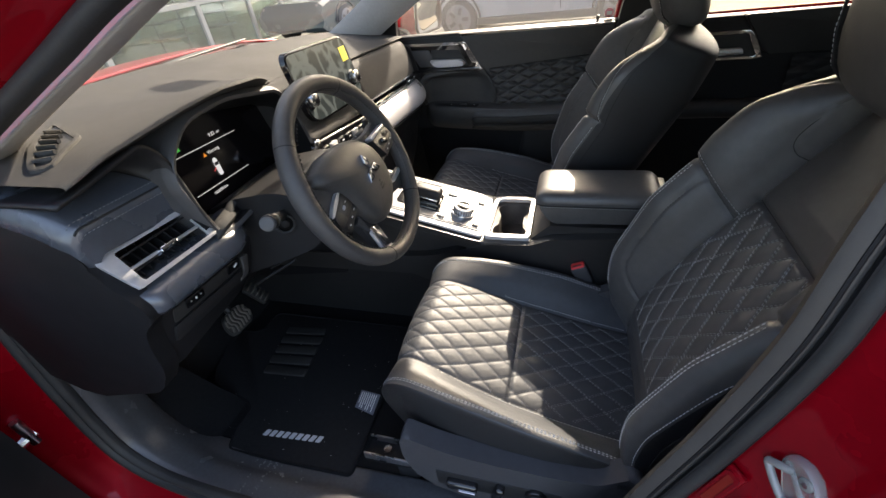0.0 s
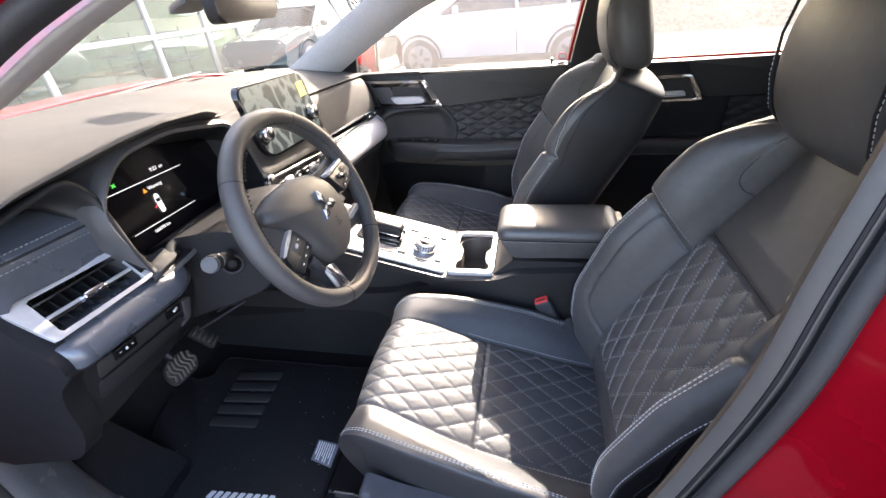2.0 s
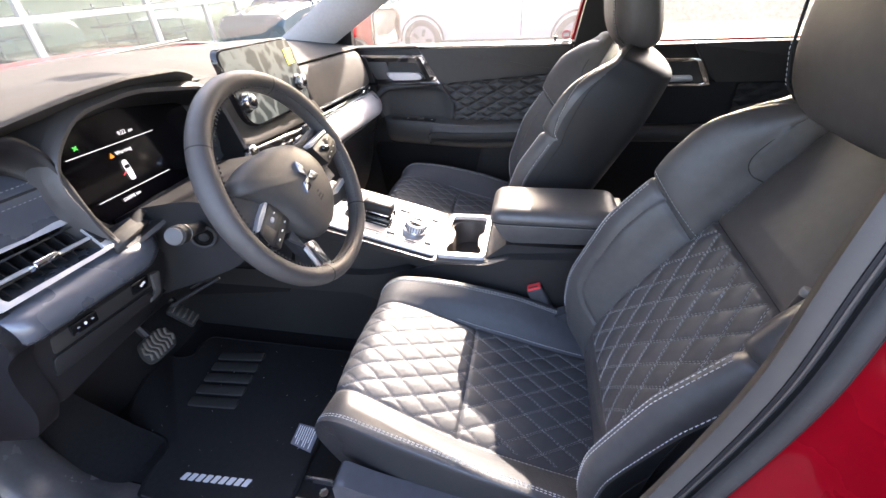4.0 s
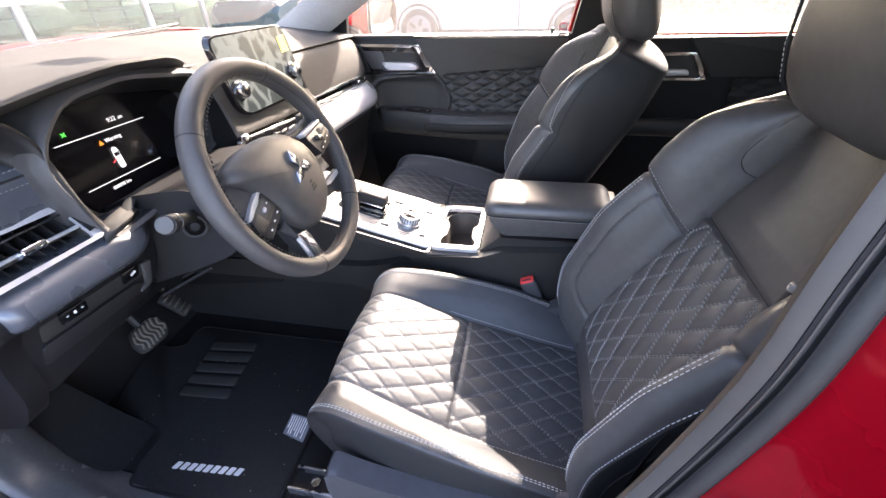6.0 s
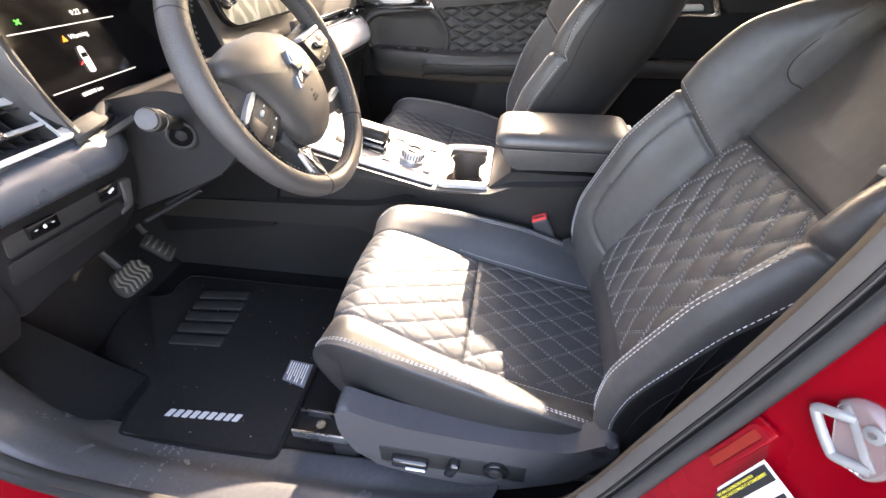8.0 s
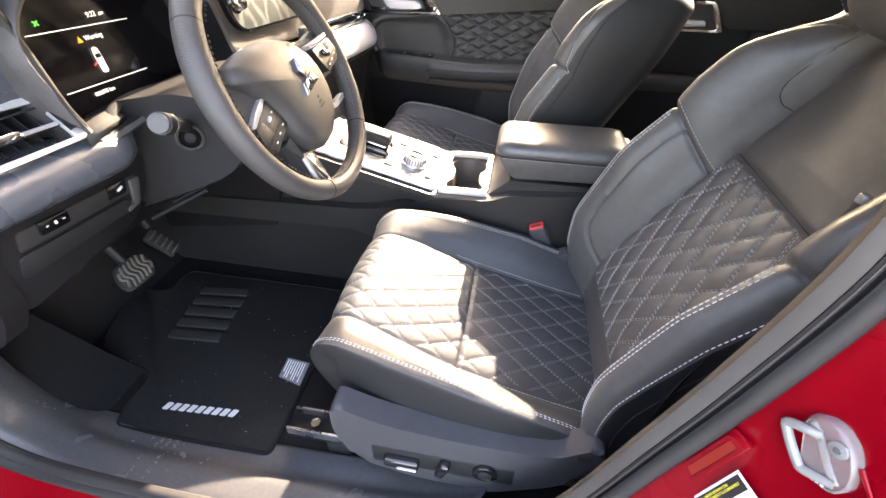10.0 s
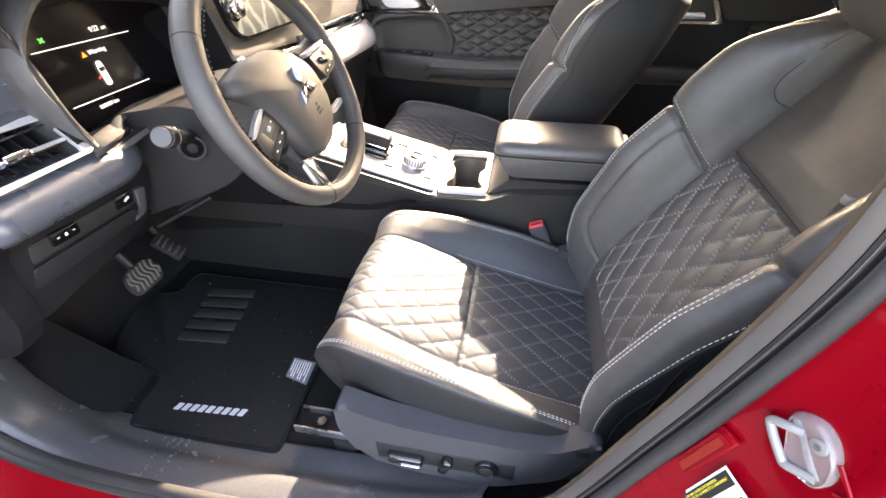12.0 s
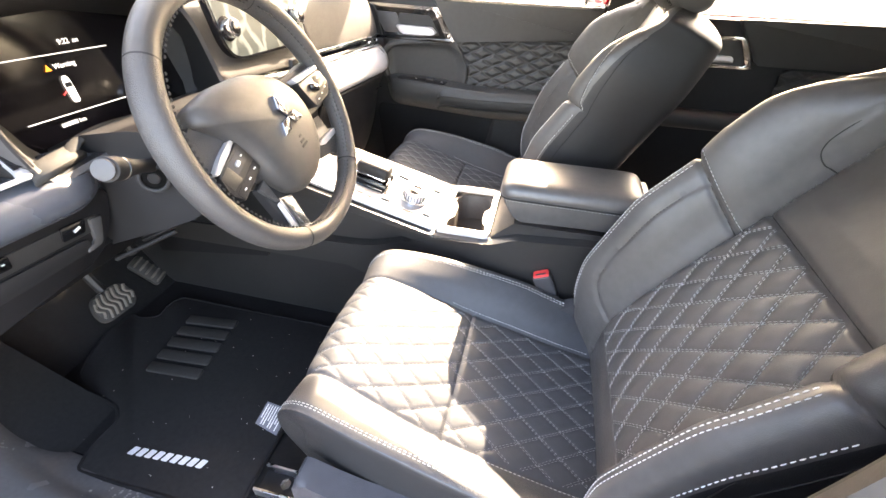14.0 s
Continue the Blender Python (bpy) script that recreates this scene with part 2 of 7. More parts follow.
def rbox(size, at=(0, 0, 0), r=0.004, seg=2, rot=None, bm=None):
    bm = bm or bmesh.new()
    m = Matrix.Translation(at) @ (rot.to_4x4() if rot else Matrix())
    made = bmesh.ops.create_cube(bm, size=1, matrix=m @ Matrix.Diagonal((*size, 1)))
    if r:
        edges = {e for v in made["verts"] for e in v.link_edges}
        bmesh.ops.bevel(bm, geom=list(edges), offset=min(r, min(size) * 0.49), segments=seg, profile=0.5, affect="EDGES")
    return bm


def round_poly(pts, r, n=4):
    """A polygon with its corners rounded."""
    out = []
    k = len(pts)
    for i, p in enumerate(pts):
        p, a, b = Vector(p), Vector(pts[i - 1]), Vector(pts[(i + 1) % k])
        rr = r[i] if isinstance(r, (list, tuple)) else r
        da, db = (a - p), (b - p)
        rr = min(rr, da.length * 0.48, db.length * 0.48)
        s, e = p + da.normalized() * rr, p + db.normalized() * rr
        for j in range(n + 1):
            t = j / n
            out.append(s * (1 - t) ** 2 + p * 2 * t * (1 - t) + e * t * t)
    return out


def prism(poly, place, depth, bevel=0.0, seg=2, bm=None):
    """Extrudes a 2D polygon; place(u, v, w) gives the point, w runs from 0 to depth."""
    bm = bm or bmesh.new()
    lo = [bm.verts.new(place(u, v, 0)) for u, v in poly]
    hi = [bm.verts.new(place(u, v, depth)) for u, v in poly]
    n = len(poly)
    bm.faces.new(lo[::-1])
    top = bm.faces.new(hi)
    for i in range(n):
        bm.faces.new((lo[i], lo[(i + 1) % n], hi[(i + 1) % n], hi[i]))
    if bevel:
        bmesh.ops.bevel(bm, geom=list(top.edges), offset=bevel, segments=seg, profile=0.5, affect="EDGES")
    return bm


def in_z(z):
    return lambda u, v, w: (u, v, z + w)


def grid_mesh(name, fn, nu, nv, wrap_v=False):
    """fn takes arrays u, v in 0..1 and gives x, y, z."""
    u = np.linspace(0, 1, nu)
    v = np.linspace(0, 1, nv + 1)[:-1] if wrap_v else np.linspace(0, 1, nv)
    U, Vv = np.meshgrid(u, v, indexing="ij")
    P = np.stack([np.broadcast_to(c, U.shape) for c in fn(U, Vv)], -1).reshape(-1, 3)
    faces = []
    last = nv if wrap_v else nv - 1
    for i in range(nu - 1):
        for j in range(last):
            k = (j + 1) % nv
            faces.append((i * nv + j, i * nv + k, (i + 1) * nv + k, (i + 1) * nv + j))
    me = bpy.data.meshes.new(name)
    me.from_pydata(P.tolist(), [], faces)
    return me


def spline(pts, n):
    """A smooth curve through points, n samples, by even length."""
    P = np.array([tuple(p) for p in pts], float)
    k = len(P)
    ext = np.vstack([2 * P[0] - P[1], P, 2 * P[-1] - P[-2]])
    out = []
    for i in range(k - 1):
        p0, p1, p2, p3 = ext[i:i + 4]
        t = np.linspace(0, 1, 24, endpoint=False)[:, None]
        out.append(0.5 * ((2 * p1) + (p2 - p0) * t + (2 * p0 - 5 * p1 + 4 * p2 - p3) * t ** 2 + (3 * p1 - p0 - 3 * p2 + p3) * t ** 3))
    C = np.vstack(out + [P[-1:]])
    d = np.r_[0, np.cumsum(np.linalg.norm(np.diff(C, axis=0), axis=1))]
    s = np.linspace(0, d[-1], n)
    return np.stack([np.interp(s, d, C[:, j]) for j in range(P.shape[1])], -1)


def tube(path, r, n=8, closed=False, flat=1.0, bm=None, up=None):
    """A tube along points; r a number or one per point; flat squeezes it along the up direction."""
    bm = bm or bmesh.new()
    P = [Vector(p) for p in path]
    k = len(P)
    rr = [r] * k if isinstance(r, (int, float)) else list(r)
    ref = Vector(up) if up else None
    rings = []
    nrm = None
    for i, p in enumerate(P):
        a = P[i - 1] if (i or closed) else p
        b = P[(i + 1) % k] if (i < k - 1 or closed) else p
        t = (b - a).normalized()
        if ref is not None:
            side = t.cross(ref).normalized()
        else:
            if nrm is None:
                nrm = t.orthogonal().normalized()
            nrm = (nrm - t * nrm.dot(t)).normalized()
            side = nrm
        upv = side.cross(t).normalized()
        rings.append([bm.verts.new(p + side * (rr[i] * math.cos(2 * math.pi * j / n)) + upv * (rr[i] * flat * math.sin(2 * math.pi * j / n))) for j in range(n)])
    for i in range(k if closed else k - 1):
        A, B = rings[i], rings[(i + 1) % k]
        for j in range(n):
            bm.faces.new((A[j], A[(j + 1) % n], B[(j + 1) % n], B[j]))
    if not closed:
        bm.faces.new(rings[0][::-1])
        bm.faces.new(rings[-1])
    return bm


def loft(rings, bm=None, caps=True, closed=True):
    bm = bm or bmesh.new()
    R = [[bm.verts.new(tuple(p)) for p in ring] for ring in rings]
    n = len(R[0])
    for a, b in zip(R, R[1:]):
        for j in range(n if closed else n - 1):
            bm.faces.new((a[j], a[(j + 1) % n], b[(j + 1) % n], b[j]))
    if caps and closed:
        bm.faces.new(R[0][::-1])
        bm.faces.new(R[-1])
    return bm


def disc(at, axis, r, depth, n=28, bevel=0.0, bm=None, r2=None):
    bm = bm or bmesh.new()
    q = Vector(axis).to_track_quat("Z", "Y").to_matrix().to_4x4()
    made = bmesh.ops.create_cone(bm, cap_ends=True, segments=n, radius1=r, radius2=r if r2 is None else r2, depth=depth, matrix=Matrix.Translation(at) @ q)
    if bevel:
        edges = [e for v in made["verts"] for e in v.link_edges if len(e.link_faces) == 2 and abs(e.link_faces[0].normal.dot(e.link_faces[1].normal)) < 0.5]
        bmesh.ops.bevel(bm, geom=list(set(edges)), offset=bevel, segments=2, profile=0.5, affect="EDGES")
    return bm


def solid(ob, t, offset=-1.0):
    m = ob.modifiers.new("thickness", "SOLIDIFY")
    m.thickness, m.offset = t, offset
    return ob


def stitches(name, lines, parent, mat=None, length=0.0046, gap=0.0024, w=0.00046, label=""):
    """Rows of short raised threads along polylines of (point, normal)."""
    verts, faces = [], []
    for pts, nrm in lines:
        P, N = np.asarray(pts, float), np.asarray(nrm, float)
        if len(P) < 2:
            continue
        d = np.r_[0, np.cumsum(np.linalg.norm(np.diff(P, axis=0), axis=1))]
        s = 0.001
        while s + length < d[-1]:
            a = np.array([np.interp(s, d, P[:, j]) for j in range(3)])
            b = np.array([np.interp(s + length, d, P[:, j]) for j in range(3)])
            n = np.array([np.interp(s, d, N[:, j]) for j in range(3)])
            n /= np.linalg.norm(n) + 1e-9
            t = (b - a) / (np.linalg.norm(b - a) + 1e-9)
            side = np.cross(t, n) * w
            k = len(verts)
            h = n * w * 1.3
            m = (a + b) / 2
            for q, g in ((a, 0.3), (m, 1.0), (b, 0.3)):
                verts += [tuple(q - side * (0.6 + 0.4 * g) - n * w), tuple(q + h * g), tuple(q + side * (0.6 + 0.4 * g) - n * w)]
            for r in (0, 3):
                faces += [(k + r, k + r + 1, k + r + 4, k + r + 3), (k + r + 1, k + r + 2, k + r + 5, k + r + 4)]
            faces += [(k, k + 2, k + 1), (k + 6, k + 7, k + 8)]
            s += length + gap
    me = bpy.data.meshes.new(name)
    me.from_pydata(verts, [], faces)
    return tagged(finish(name, me, mat or THREAD, parent, label), kind="stuff")


def words(name, text, size, m, mat, parent=None, depth=0.0006, align="CENTER", label=""):
    """Letters as a mesh, in the plane of the pose m."""
    cu = bpy.data.curves.new(name, "FONT")
    cu.body, cu.size, cu.align_x, cu.align_y, cu.extrude, cu.resolution_u = text, size, align, "CENTER", depth, 2
    tmp = bpy.data.objects.new(name, cu)
    scene.collection.objects.link(tmp)
    me = bpy.data.meshes.new_from_object(tmp.evaluated_get(bpy.context.evaluated_depsgraph_get()))
    bpy.data.objects.remove(tmp)
    bpy.data.curves.remove(cu)
    me.materials.clear()
    me.transform(m)
    return finish(name, me, mat, parent, label, smooth=False)


def basis(origin, right, up):
    r = Vector(right).normalized()
    n = r.cross(Vector(up)).normalized()
    u = n.cross(r)
    return Matrix.Translation(origin) @ Matrix((r, u, n)).transposed().to_4x4()


def bezel(outer, inner, place, depth, bevel=0.002, bm=None):
    """A flat ring between two outlines of equal point count, with depth."""
    bm = bm or bmesh.new()
    n = len(outer)
    A = [bm.verts.new(place(u, v, 0)) for u, v in outer]
    B = [bm.verts.new(place(u, v, depth)) for u, v in outer]
    C = [bm.verts.new(place(u, v, depth)) for u, v in inner]
    D = [bm.verts.new(place(u, v, 0)) for u, v in inner]
    rims = []
    for i in range(n):
        j = (i + 1) % n
        bm.faces.new((A[i], A[j], B[j], B[i]))
        bm.faces.new((B[i], B[j], C[j], C[i]))
        bm.faces.new((C[i], C[j], D[j], D[i]))
        bm.faces.new((D[i], D[j], A[j], A[i]))
        rims += [(B[i], B[j]), (C[i], C[j])]
    if bevel:
        edges = [bm.edges.get(p) for p in rims]
        bmesh.ops.bevel(bm, geom=[e for e in edges if e], offset=bevel, segments=2, profile=0.5, affect="EDGES")
    return bm


def inset(poly, d):
    """The outline moved inwards by d (counter-clockwise or clockwise)."""
    n = len(poly)
    area = sum(poly[i][0] * poly[(i + 1) % n][1] - poly[(i + 1) % n][0] * poly[i][1] for i in range(n))
    sg = 1 if area > 0 else -1
    out = []
    for i in range(n):
        p, a, b = Vector(poly[i]).to_2d(), Vector(poly[i - 1]).to_2d(), Vector(poly[(i + 1) % n]).to_2d()
        d1, d2 = (p - a), (b - p)
        n1 = Vector((-d1.y, d1.x)).normalized() if d1.length > 1e-9 else Vector((0, 0))
        n2 = Vector((-d2.y, d2.x)).normalized() if d2.length > 1e-9 else n1
        nn = (n1 + n2)
        nn = nn.normalized() if nn.length > 1e-6 else n1
        k = max(0.5, nn.dot(n2))
        out.append(tuple(p + nn * (sg * d / k)))
    return out


def rounded_block(rings):
    """A soft block from rows of (z, x centre, half depth, half width, squareness)."""
    out = []
    for z, x, a, b, e in rings:
        ring = []
        for j in range(40):
            t = 2 * math.pi * j / 40
            c, s = math.cos(t), math.sin(t)
            ring.append((x + a * math.copysign(abs(c) ** (2 / e), c), b * math.copysign(abs(s) ** (2 / e), s), z))
        out.append(ring)
    return loft(out)


# ---- ground and surroundings ----
def ground_sheet():
    def fn(u, v):
        x, y = -400 + 800 * u, -400 + 800 * v
        return x, y, 0 * x
    g = finish("ground", grid_mesh("ground", fn, 21, 21), ASPHALT)
    tagged(g, "sunlit grey asphalt of the car lot", "ground", kind="structure")
    bm = prism(round_poly([(2.2, 7.4), (60, 5.0), (60, 13.0), (-6.0, 12.4), (-5.0, 10.8), (2.0, 10.6)], 0.8), in_z(0.0), 0.05, 0.02, 1)
    d = part("gravel_strip", bm, DIRT)
    tagged(d, "tan gravel strip beside the car lot", "gravel", kind="structure")
    bm = loft([[(x, 11.6 + 0.3 * math.sin(x * 0.7), 0.0), (x, 13.0, 1.2 + 0.25 * math.sin(x * 1.3)), (x, 17.5, 2.7 + 0.4 * math.sin(x * 0.45)), (x, 30.0, 3.2), (x, 30.0, 0.0)] for x in range(-2, 71, 2)])
    h = part("grass_bank", bm, DRY_GRASS)
    tagged(h, "dry grass bank behind the gravel strip", "bank", kind="structure")


ground_sheet()


def parked_car(at, yaw, paint, label, length=4.5, height=1.66):
    """A car seen from outside, along its own x from nose to tail."""
    c = thing("parked_car", label, "car", "parked cars", at=at)
    c.rotation_euler = (0, 0, radians(yaw))
    k, h = length / 4.5, height / 1.66
    half = 0.91

    def ring(x, zb, zs, zt, wt):
        x, zb, zs, zt = x * k, zb * h, zs * h, zt * h
        return [(x, -half * 0.93, zb), (x, -half, (zb + zs) / 2), (x, -half * 0.97, zs), (x, -wt, zt), (x, -wt * 0.5, zt + 0.02), (x, wt * 0.5, zt + 0.02), (x, wt, zt), (x, half * 0.97, zs), (x, half, (zb + zs) / 2), (x, half * 0.93, zb)]
    rows = [(-2.24, 0.35, 0.62, 0.70, 0.70), (-2.12, 0.25, 0.78, 0.88, 0.76), (-1.6, 0.22, 0.93, 1.00, 0.80), (-0.95, 0.22, 1.00, 1.06, 0.82), (-0.9, 0.22, 1.0, 1.08, 0.82), (-0.25, 0.22, 1.02, 1.10, 0.82), (0.6, 0.22, 1.03, 1.11, 0.82), (1.5, 0.22, 1.05, 1.12, 0.82), (2.05, 0.28, 1.04, 1.10, 0.80), (2.22, 0.38, 0.95, 1.0, 0.74)]
    body = part("body", loft([ring(*r) for r in rows]), paint, c)
    cab = [(-0.98, 1.04, 1.06, 0.80), (-0.35, 1.06, 1.50, 0.66), (0.0, 1.06, 1.62, 0.63), (0.9, 1.06, 1.66, 0.62), (1.6, 1.06, 1.58, 0.62), (2.08, 1.06, 1.12, 0.70)]
    part("cabin_glass", loft([[(x * k, -half * 0.955, zb * h), (x * k, -wt, zt * h), (x * k, wt, zt * h), (x * k, half * 0.955, zb * h)] for x, zb, zt, wt in cab]), GLOSS_BLACK, c, "dark side windows")
    roof = [(-0.35, 1.50, 0.665), (0.0, 1.62, 0.635), (0.9, 1.66, 0.625), (1.6, 1.585, 0.625), (1.95, 1.32, 0.66)]
    part("roof", loft([[(x * k, -w - 0.005, z * h - 0.02), (x * k, -w, z * h + 0.012), (x * k, w, z * h + 0.012), (x * k, w + 0.005, z * h - 0.02)] for x, z, w in roof]), paint, c)
    for sg in (-1, 1):
        for pts in ([(-0.98, 1.03), (-0.36, 1.49)], [(0.42, 1.04), (0.36, 1.63)], [(1.25, 1.04), (1.32, 1.62)], [(2.06, 1.06), (1.62, 1.57)]):
            path = [(x * k, sg * (np.interp(z, [1.03, 1.65], [half * 0.955, 0.64])), z * h) for x, z in pts]
            part("pillar", tube(path, 0.035, 8), paint, c)
        part("door_mirror", rbox((0.10, 0.18, 0.13), (-0.62 * k, sg * 0.98, 1.10 * h), 0.035, 3), paint, c)
        part("door_line", rbox((0.012, 0.006, 0.62), (0.42 * k, sg * (half - 0.004), 0.70 * h), 0.002, 1), RUBBER, c)
        part("sill_trim", rbox((2.2 * k, 0.03, 0.12), (0.05, sg * (half - 0.03), 0.28 * h), 0.02, 2), TYRE, c)
        part("headlight", rbox((0.22, 0.10, 0.12), (-2.06 * k, sg * 0.74, 0.78 * h), 0.04, 3), BULB_PLASTIC, c, "clear headlight")
        for x in (-1.36, 1.34):
            part("wheel_arch", tube([(x * k + 0.40 * math.cos(a), sg * (half - 0.005), 0.34 + 0.40 * math.sin(a)) for a in np.linspace(0, math.pi, 17)], 0.018, 8), TYRE, c)
            w = part("wheel", disc((x * k, sg * (half - 0.10), 0.34), (0, 1, 0), 0.345, 0.23, 36, 0.04), TYRE, c, "black tyre")
            part("rim", disc((x * k, sg * (half + 0.012), 0.34), (0, 1, 0), 0.235, 0.02, 30, 0.006), RIM_GREY, w, "grey alloy rim")
            for a in range(5):
                t = 2 * math.pi * a / 5
                part("spoke_gap", rbox((0.06, 0.008, 0.12), (x * k + 0.13 * math.cos(t), sg * (half + 0.021), 0.34 + 0.13 * math.sin(t)), 0.01, 1, Euler((0, math.pi / 2 - t, 0)).to_matrix()), TYRE, w)
    return c


parked_car((-0.45, 8.15, 0), -3, WHITE_PAINT, "white suv parked across the lot in the sun")
parked_car((-5.6, 10.4, 0), 82, DARK_PAINT, "dark grey car parked by the showroom window", 4.4, 1.5)
parked_car((-5.3, 13.4, 0), 84, TEAL_PAINT, "teal car parked by the showroom window", 4.3, 1.5)


def showroom():
    b = thing("showroom_building", "glass-fronted showroom with white window frames", "building", at=(-7.0, 6, 0))
    part("back_wall", rbox((0.2, 40, 4.6), (-7.0, 0, 2.3), 0.02, 1), SHOP_WALL, b)
    part("floor_slab", rbox((7.0, 40, 0.12), (-3.4, 0, 0.06), 0.01, 1), SHOP_WALL, b)
    part("roof", rbox((8.2, 41, 0.5), (-3.3, 0, 4.75), 0.03, 1), WHITE_FRAME, b)
    ys = [-14, -11, -8.2, -5.8, -3.6, -1.45, 0.87, 2.44, 3.58, 5.92, 8.2, 10.6, 13.0, 16.0, 19.0]
    for a, c in zip(ys, ys[1:]):
        w = part("window", rbox((0.09, 0.11, 4.5), (0, a, 2.25), 0.008, 1), WHITE_FRAME, b, "white window post")
        part("pane", rbox((0.014, c - a - 0.10, 3.1), (0.0, (a + c) / 2, 2.95), 0.0, 1), SHOP_GLASS, w)
        part("pane", rbox((0.014, c - a - 0.10, 0.92), (0.0, (a + c) / 2, 0.60), 0.0, 1), SHOP_GLASS, w)
        part("transom", rbox((0.08, c - a, 0.09), (0.003, (a + c) / 2, 1.10), 0.008, 1), WHITE_FRAME, w)
        part("sill", rbox((0.12, c - a, 0.10), (0.005, (a + c) / 2, 0.06), 0.008, 1), WHITE_FRAME, w)
    for i, y in enumerate((-3.2, -2.2, -0.6, 1.4, 2.9)):
        r = part("display_rack", rbox((0.5, 0.8, 0.05), (-1.4, y, 0.5), 0.01, 1), WHITE_FRAME, b, "white display rack indoors")
        for z in (0.8, 1.1):
            part("shelf", rbox((0.5, 0.8, 0.04), (-1.4, y, z), 0.01, 1), WHITE_FRAME, r)
        for dy in (-0.38, 0.38):
            part("upright", rbox((0.04, 0.04, 1.2), (-1.4, y + dy, 0.6), 0.005, 1), STEEL, r)


showroom()

# ---- body shell round the driver's door opening ----
OPENING = [(0.520, 1.47, 0.065), (0.476, 1.35, 0.034), (0.444, 1.20, 0.012), (0.427, 1.09, 0.0), (0.398, 0.955, -0.002), (0.366, 0.840, -0.004), (0.318, 0.680, -0.008), (0.250, 0.555, -0.016), (0.135, 0.478, -0.026), (-0.05, 0.446, -0.032), (-0.30, 0.438, -0.036), (-0.52, 0.442, -0.036),
           (-0.66, 0.466, -0.034), (-0.745, 0.530, -0.030), (-0.775, 0.625, -0.024), (-0.780, 0.73, -0.018), (-0.775, 0.85, -0.012), (-0.765, 0.965, -0.004), (-0.738, 1.08, 0.006), (-0.675, 1.175, 0.016), (-0.575, 1.240, 0.024), (-0.45, 1.297, 0.032), (-0.31, 1.355, 0.038), (-0.18, 1.410, 0.048), (-0.02, 1.464, 0.075), (0.20, 1.500, 0.100), (0.38, 1.505, 0.098)]
OP = spline(OPENING + OPENING[:2], 241)[:-10]
RING = np.array([tuple(p) for p in OP])
_t = np.roll(RING, -1, 0) - np.roll(RING, 1, 0)
_t[:, 2] = 0
_t /= np.linalg.norm(_t, axis=1)[:, None]
OUT = np.stack([-_t[:, 1], _t[:, 0]], -1)            # away from the opening, in x and z
if (OUT[0] @ np.array([1.0, 0.0])) < 0:
    OUT = -OUT
Y_SEAL = -0.712


def ring_points(i, section):
    """Points of a section (outward, y) at step i of the opening."""
    x, z, dy = RING[i]
    return [(x + OUT[i, 0] * o, Y_SEAL + dy + y, z + OUT[i, 1] * o) for o, y in section]


def ring_sheet(name, section, mat, label, category, i0=0, i1=None, closed=False, thick=0.0, kind="structure"):
    n = len(RING)
    idx = list(range(i0, i1 if i1 is not None else n))
    if closed:
        idx.append(idx[0])
    sec = spline(section, len(section) * 4)
    bm = loft([[(x, y, max(z, 0.24)) for x, y, z in ring_points(i % n, sec)] for i in idx], caps=False, closed=False)
    ob = part(name, bm, mat, None, "", True, 50)
    if thick:
        solid(ob, thick, 0)
    return tagged(ob, label, category, kind=kind)


def step_near(x, z):
    return int(np.argmin(np.hypot(RING[:, 0] - x, RING[:, 1] - z)))


JAMB = ring_sheet("door_jamb", [(-0.006, 0.006), (0.006, 0.002), (0.013, -0.012), (0.030, -0.033), (0.046, -0.060), (0.056, -0.086), (0.070, -0.098), (0.105, -0.104)], RED_PAINT, "glossy red painted door jamb round the opening", "car body", closed=True, thick=0.004)
ring_sheet("door_seal", [(-0.012, -0.004), (-0.008, -0.017), (0.000, -0.021), (0.009, -0.016), (0.011, -0.005), (0.006, 0.004)], RUBBER, "black rubber door seal round the opening", "seal", closed=True, thick=0.002)
ring_sheet("seal_lip", [(-0.024, 0.008), (-0.026, -0.004), (-0.019, -0.012), (-0.011, -0.008), (-0.010, 0.004)], RUBBER, "thin black lip of the door seal", "seal", 0, step_near(-0.675, 1.175), thick=0.002)

iB = step_near(0.235, 0.555)
# the ring runs down the rear pillar, forward along the sill, up the front pillar
ring_sheet("pillar_trim_rear", [(0.200, 0.150), (0.140, 0.110), (0.085, 0.070), (0.030, 0.034), (-0.018, 0.008), (-0.034, -0.002), (-0.031, -0.011), (-0.020, -0.014), (-0.014, -0.006)], PILLAR_GREY, "grey grained plastic trim of the centre pillar", "pillar trim", 0, iB + 6, thick=0.003)
SILL_CUT = spline([(0.016, 0.135), (0.008, 0.085), (-0.004, 0.066), (-0.012, 0.052), (-0.014, 0.020), (-0.010, 0.002)], 24)
KICK_CUT = spline([(0.10, 0.150), (0.03, 0.130), (-0.006, 0.085), (-0.018, 0.055), (-0.026, 0.030), (-0.020, 0.004)], 24)
s0, s1 = step_near(-0.50, 0.442), step_near(-0.775, 0.625)
run = list(range(iB + 4, step_near(-0.63, 1.08)))
bends = [min(1.0, max(0.0, (i - s0) / (s1 - s0))) for i in run]
sill = part("sill_plate", loft([ring_points(i, SILL_CUT * (1 - f * f * (3 - 2 * f)) + KICK_CUT * (f * f * (3 - 2 * f))) for i, f in zip(run, bends)], caps=False, closed=False), SILL, None, "", True, 50)
solid(sill, 0.003, 0)
tagged(sill, "dark scuffed plastic sill plate that rises into the kick panel", "sill plate", kind="structure")
iC = step_near(-0.60, 1.12)
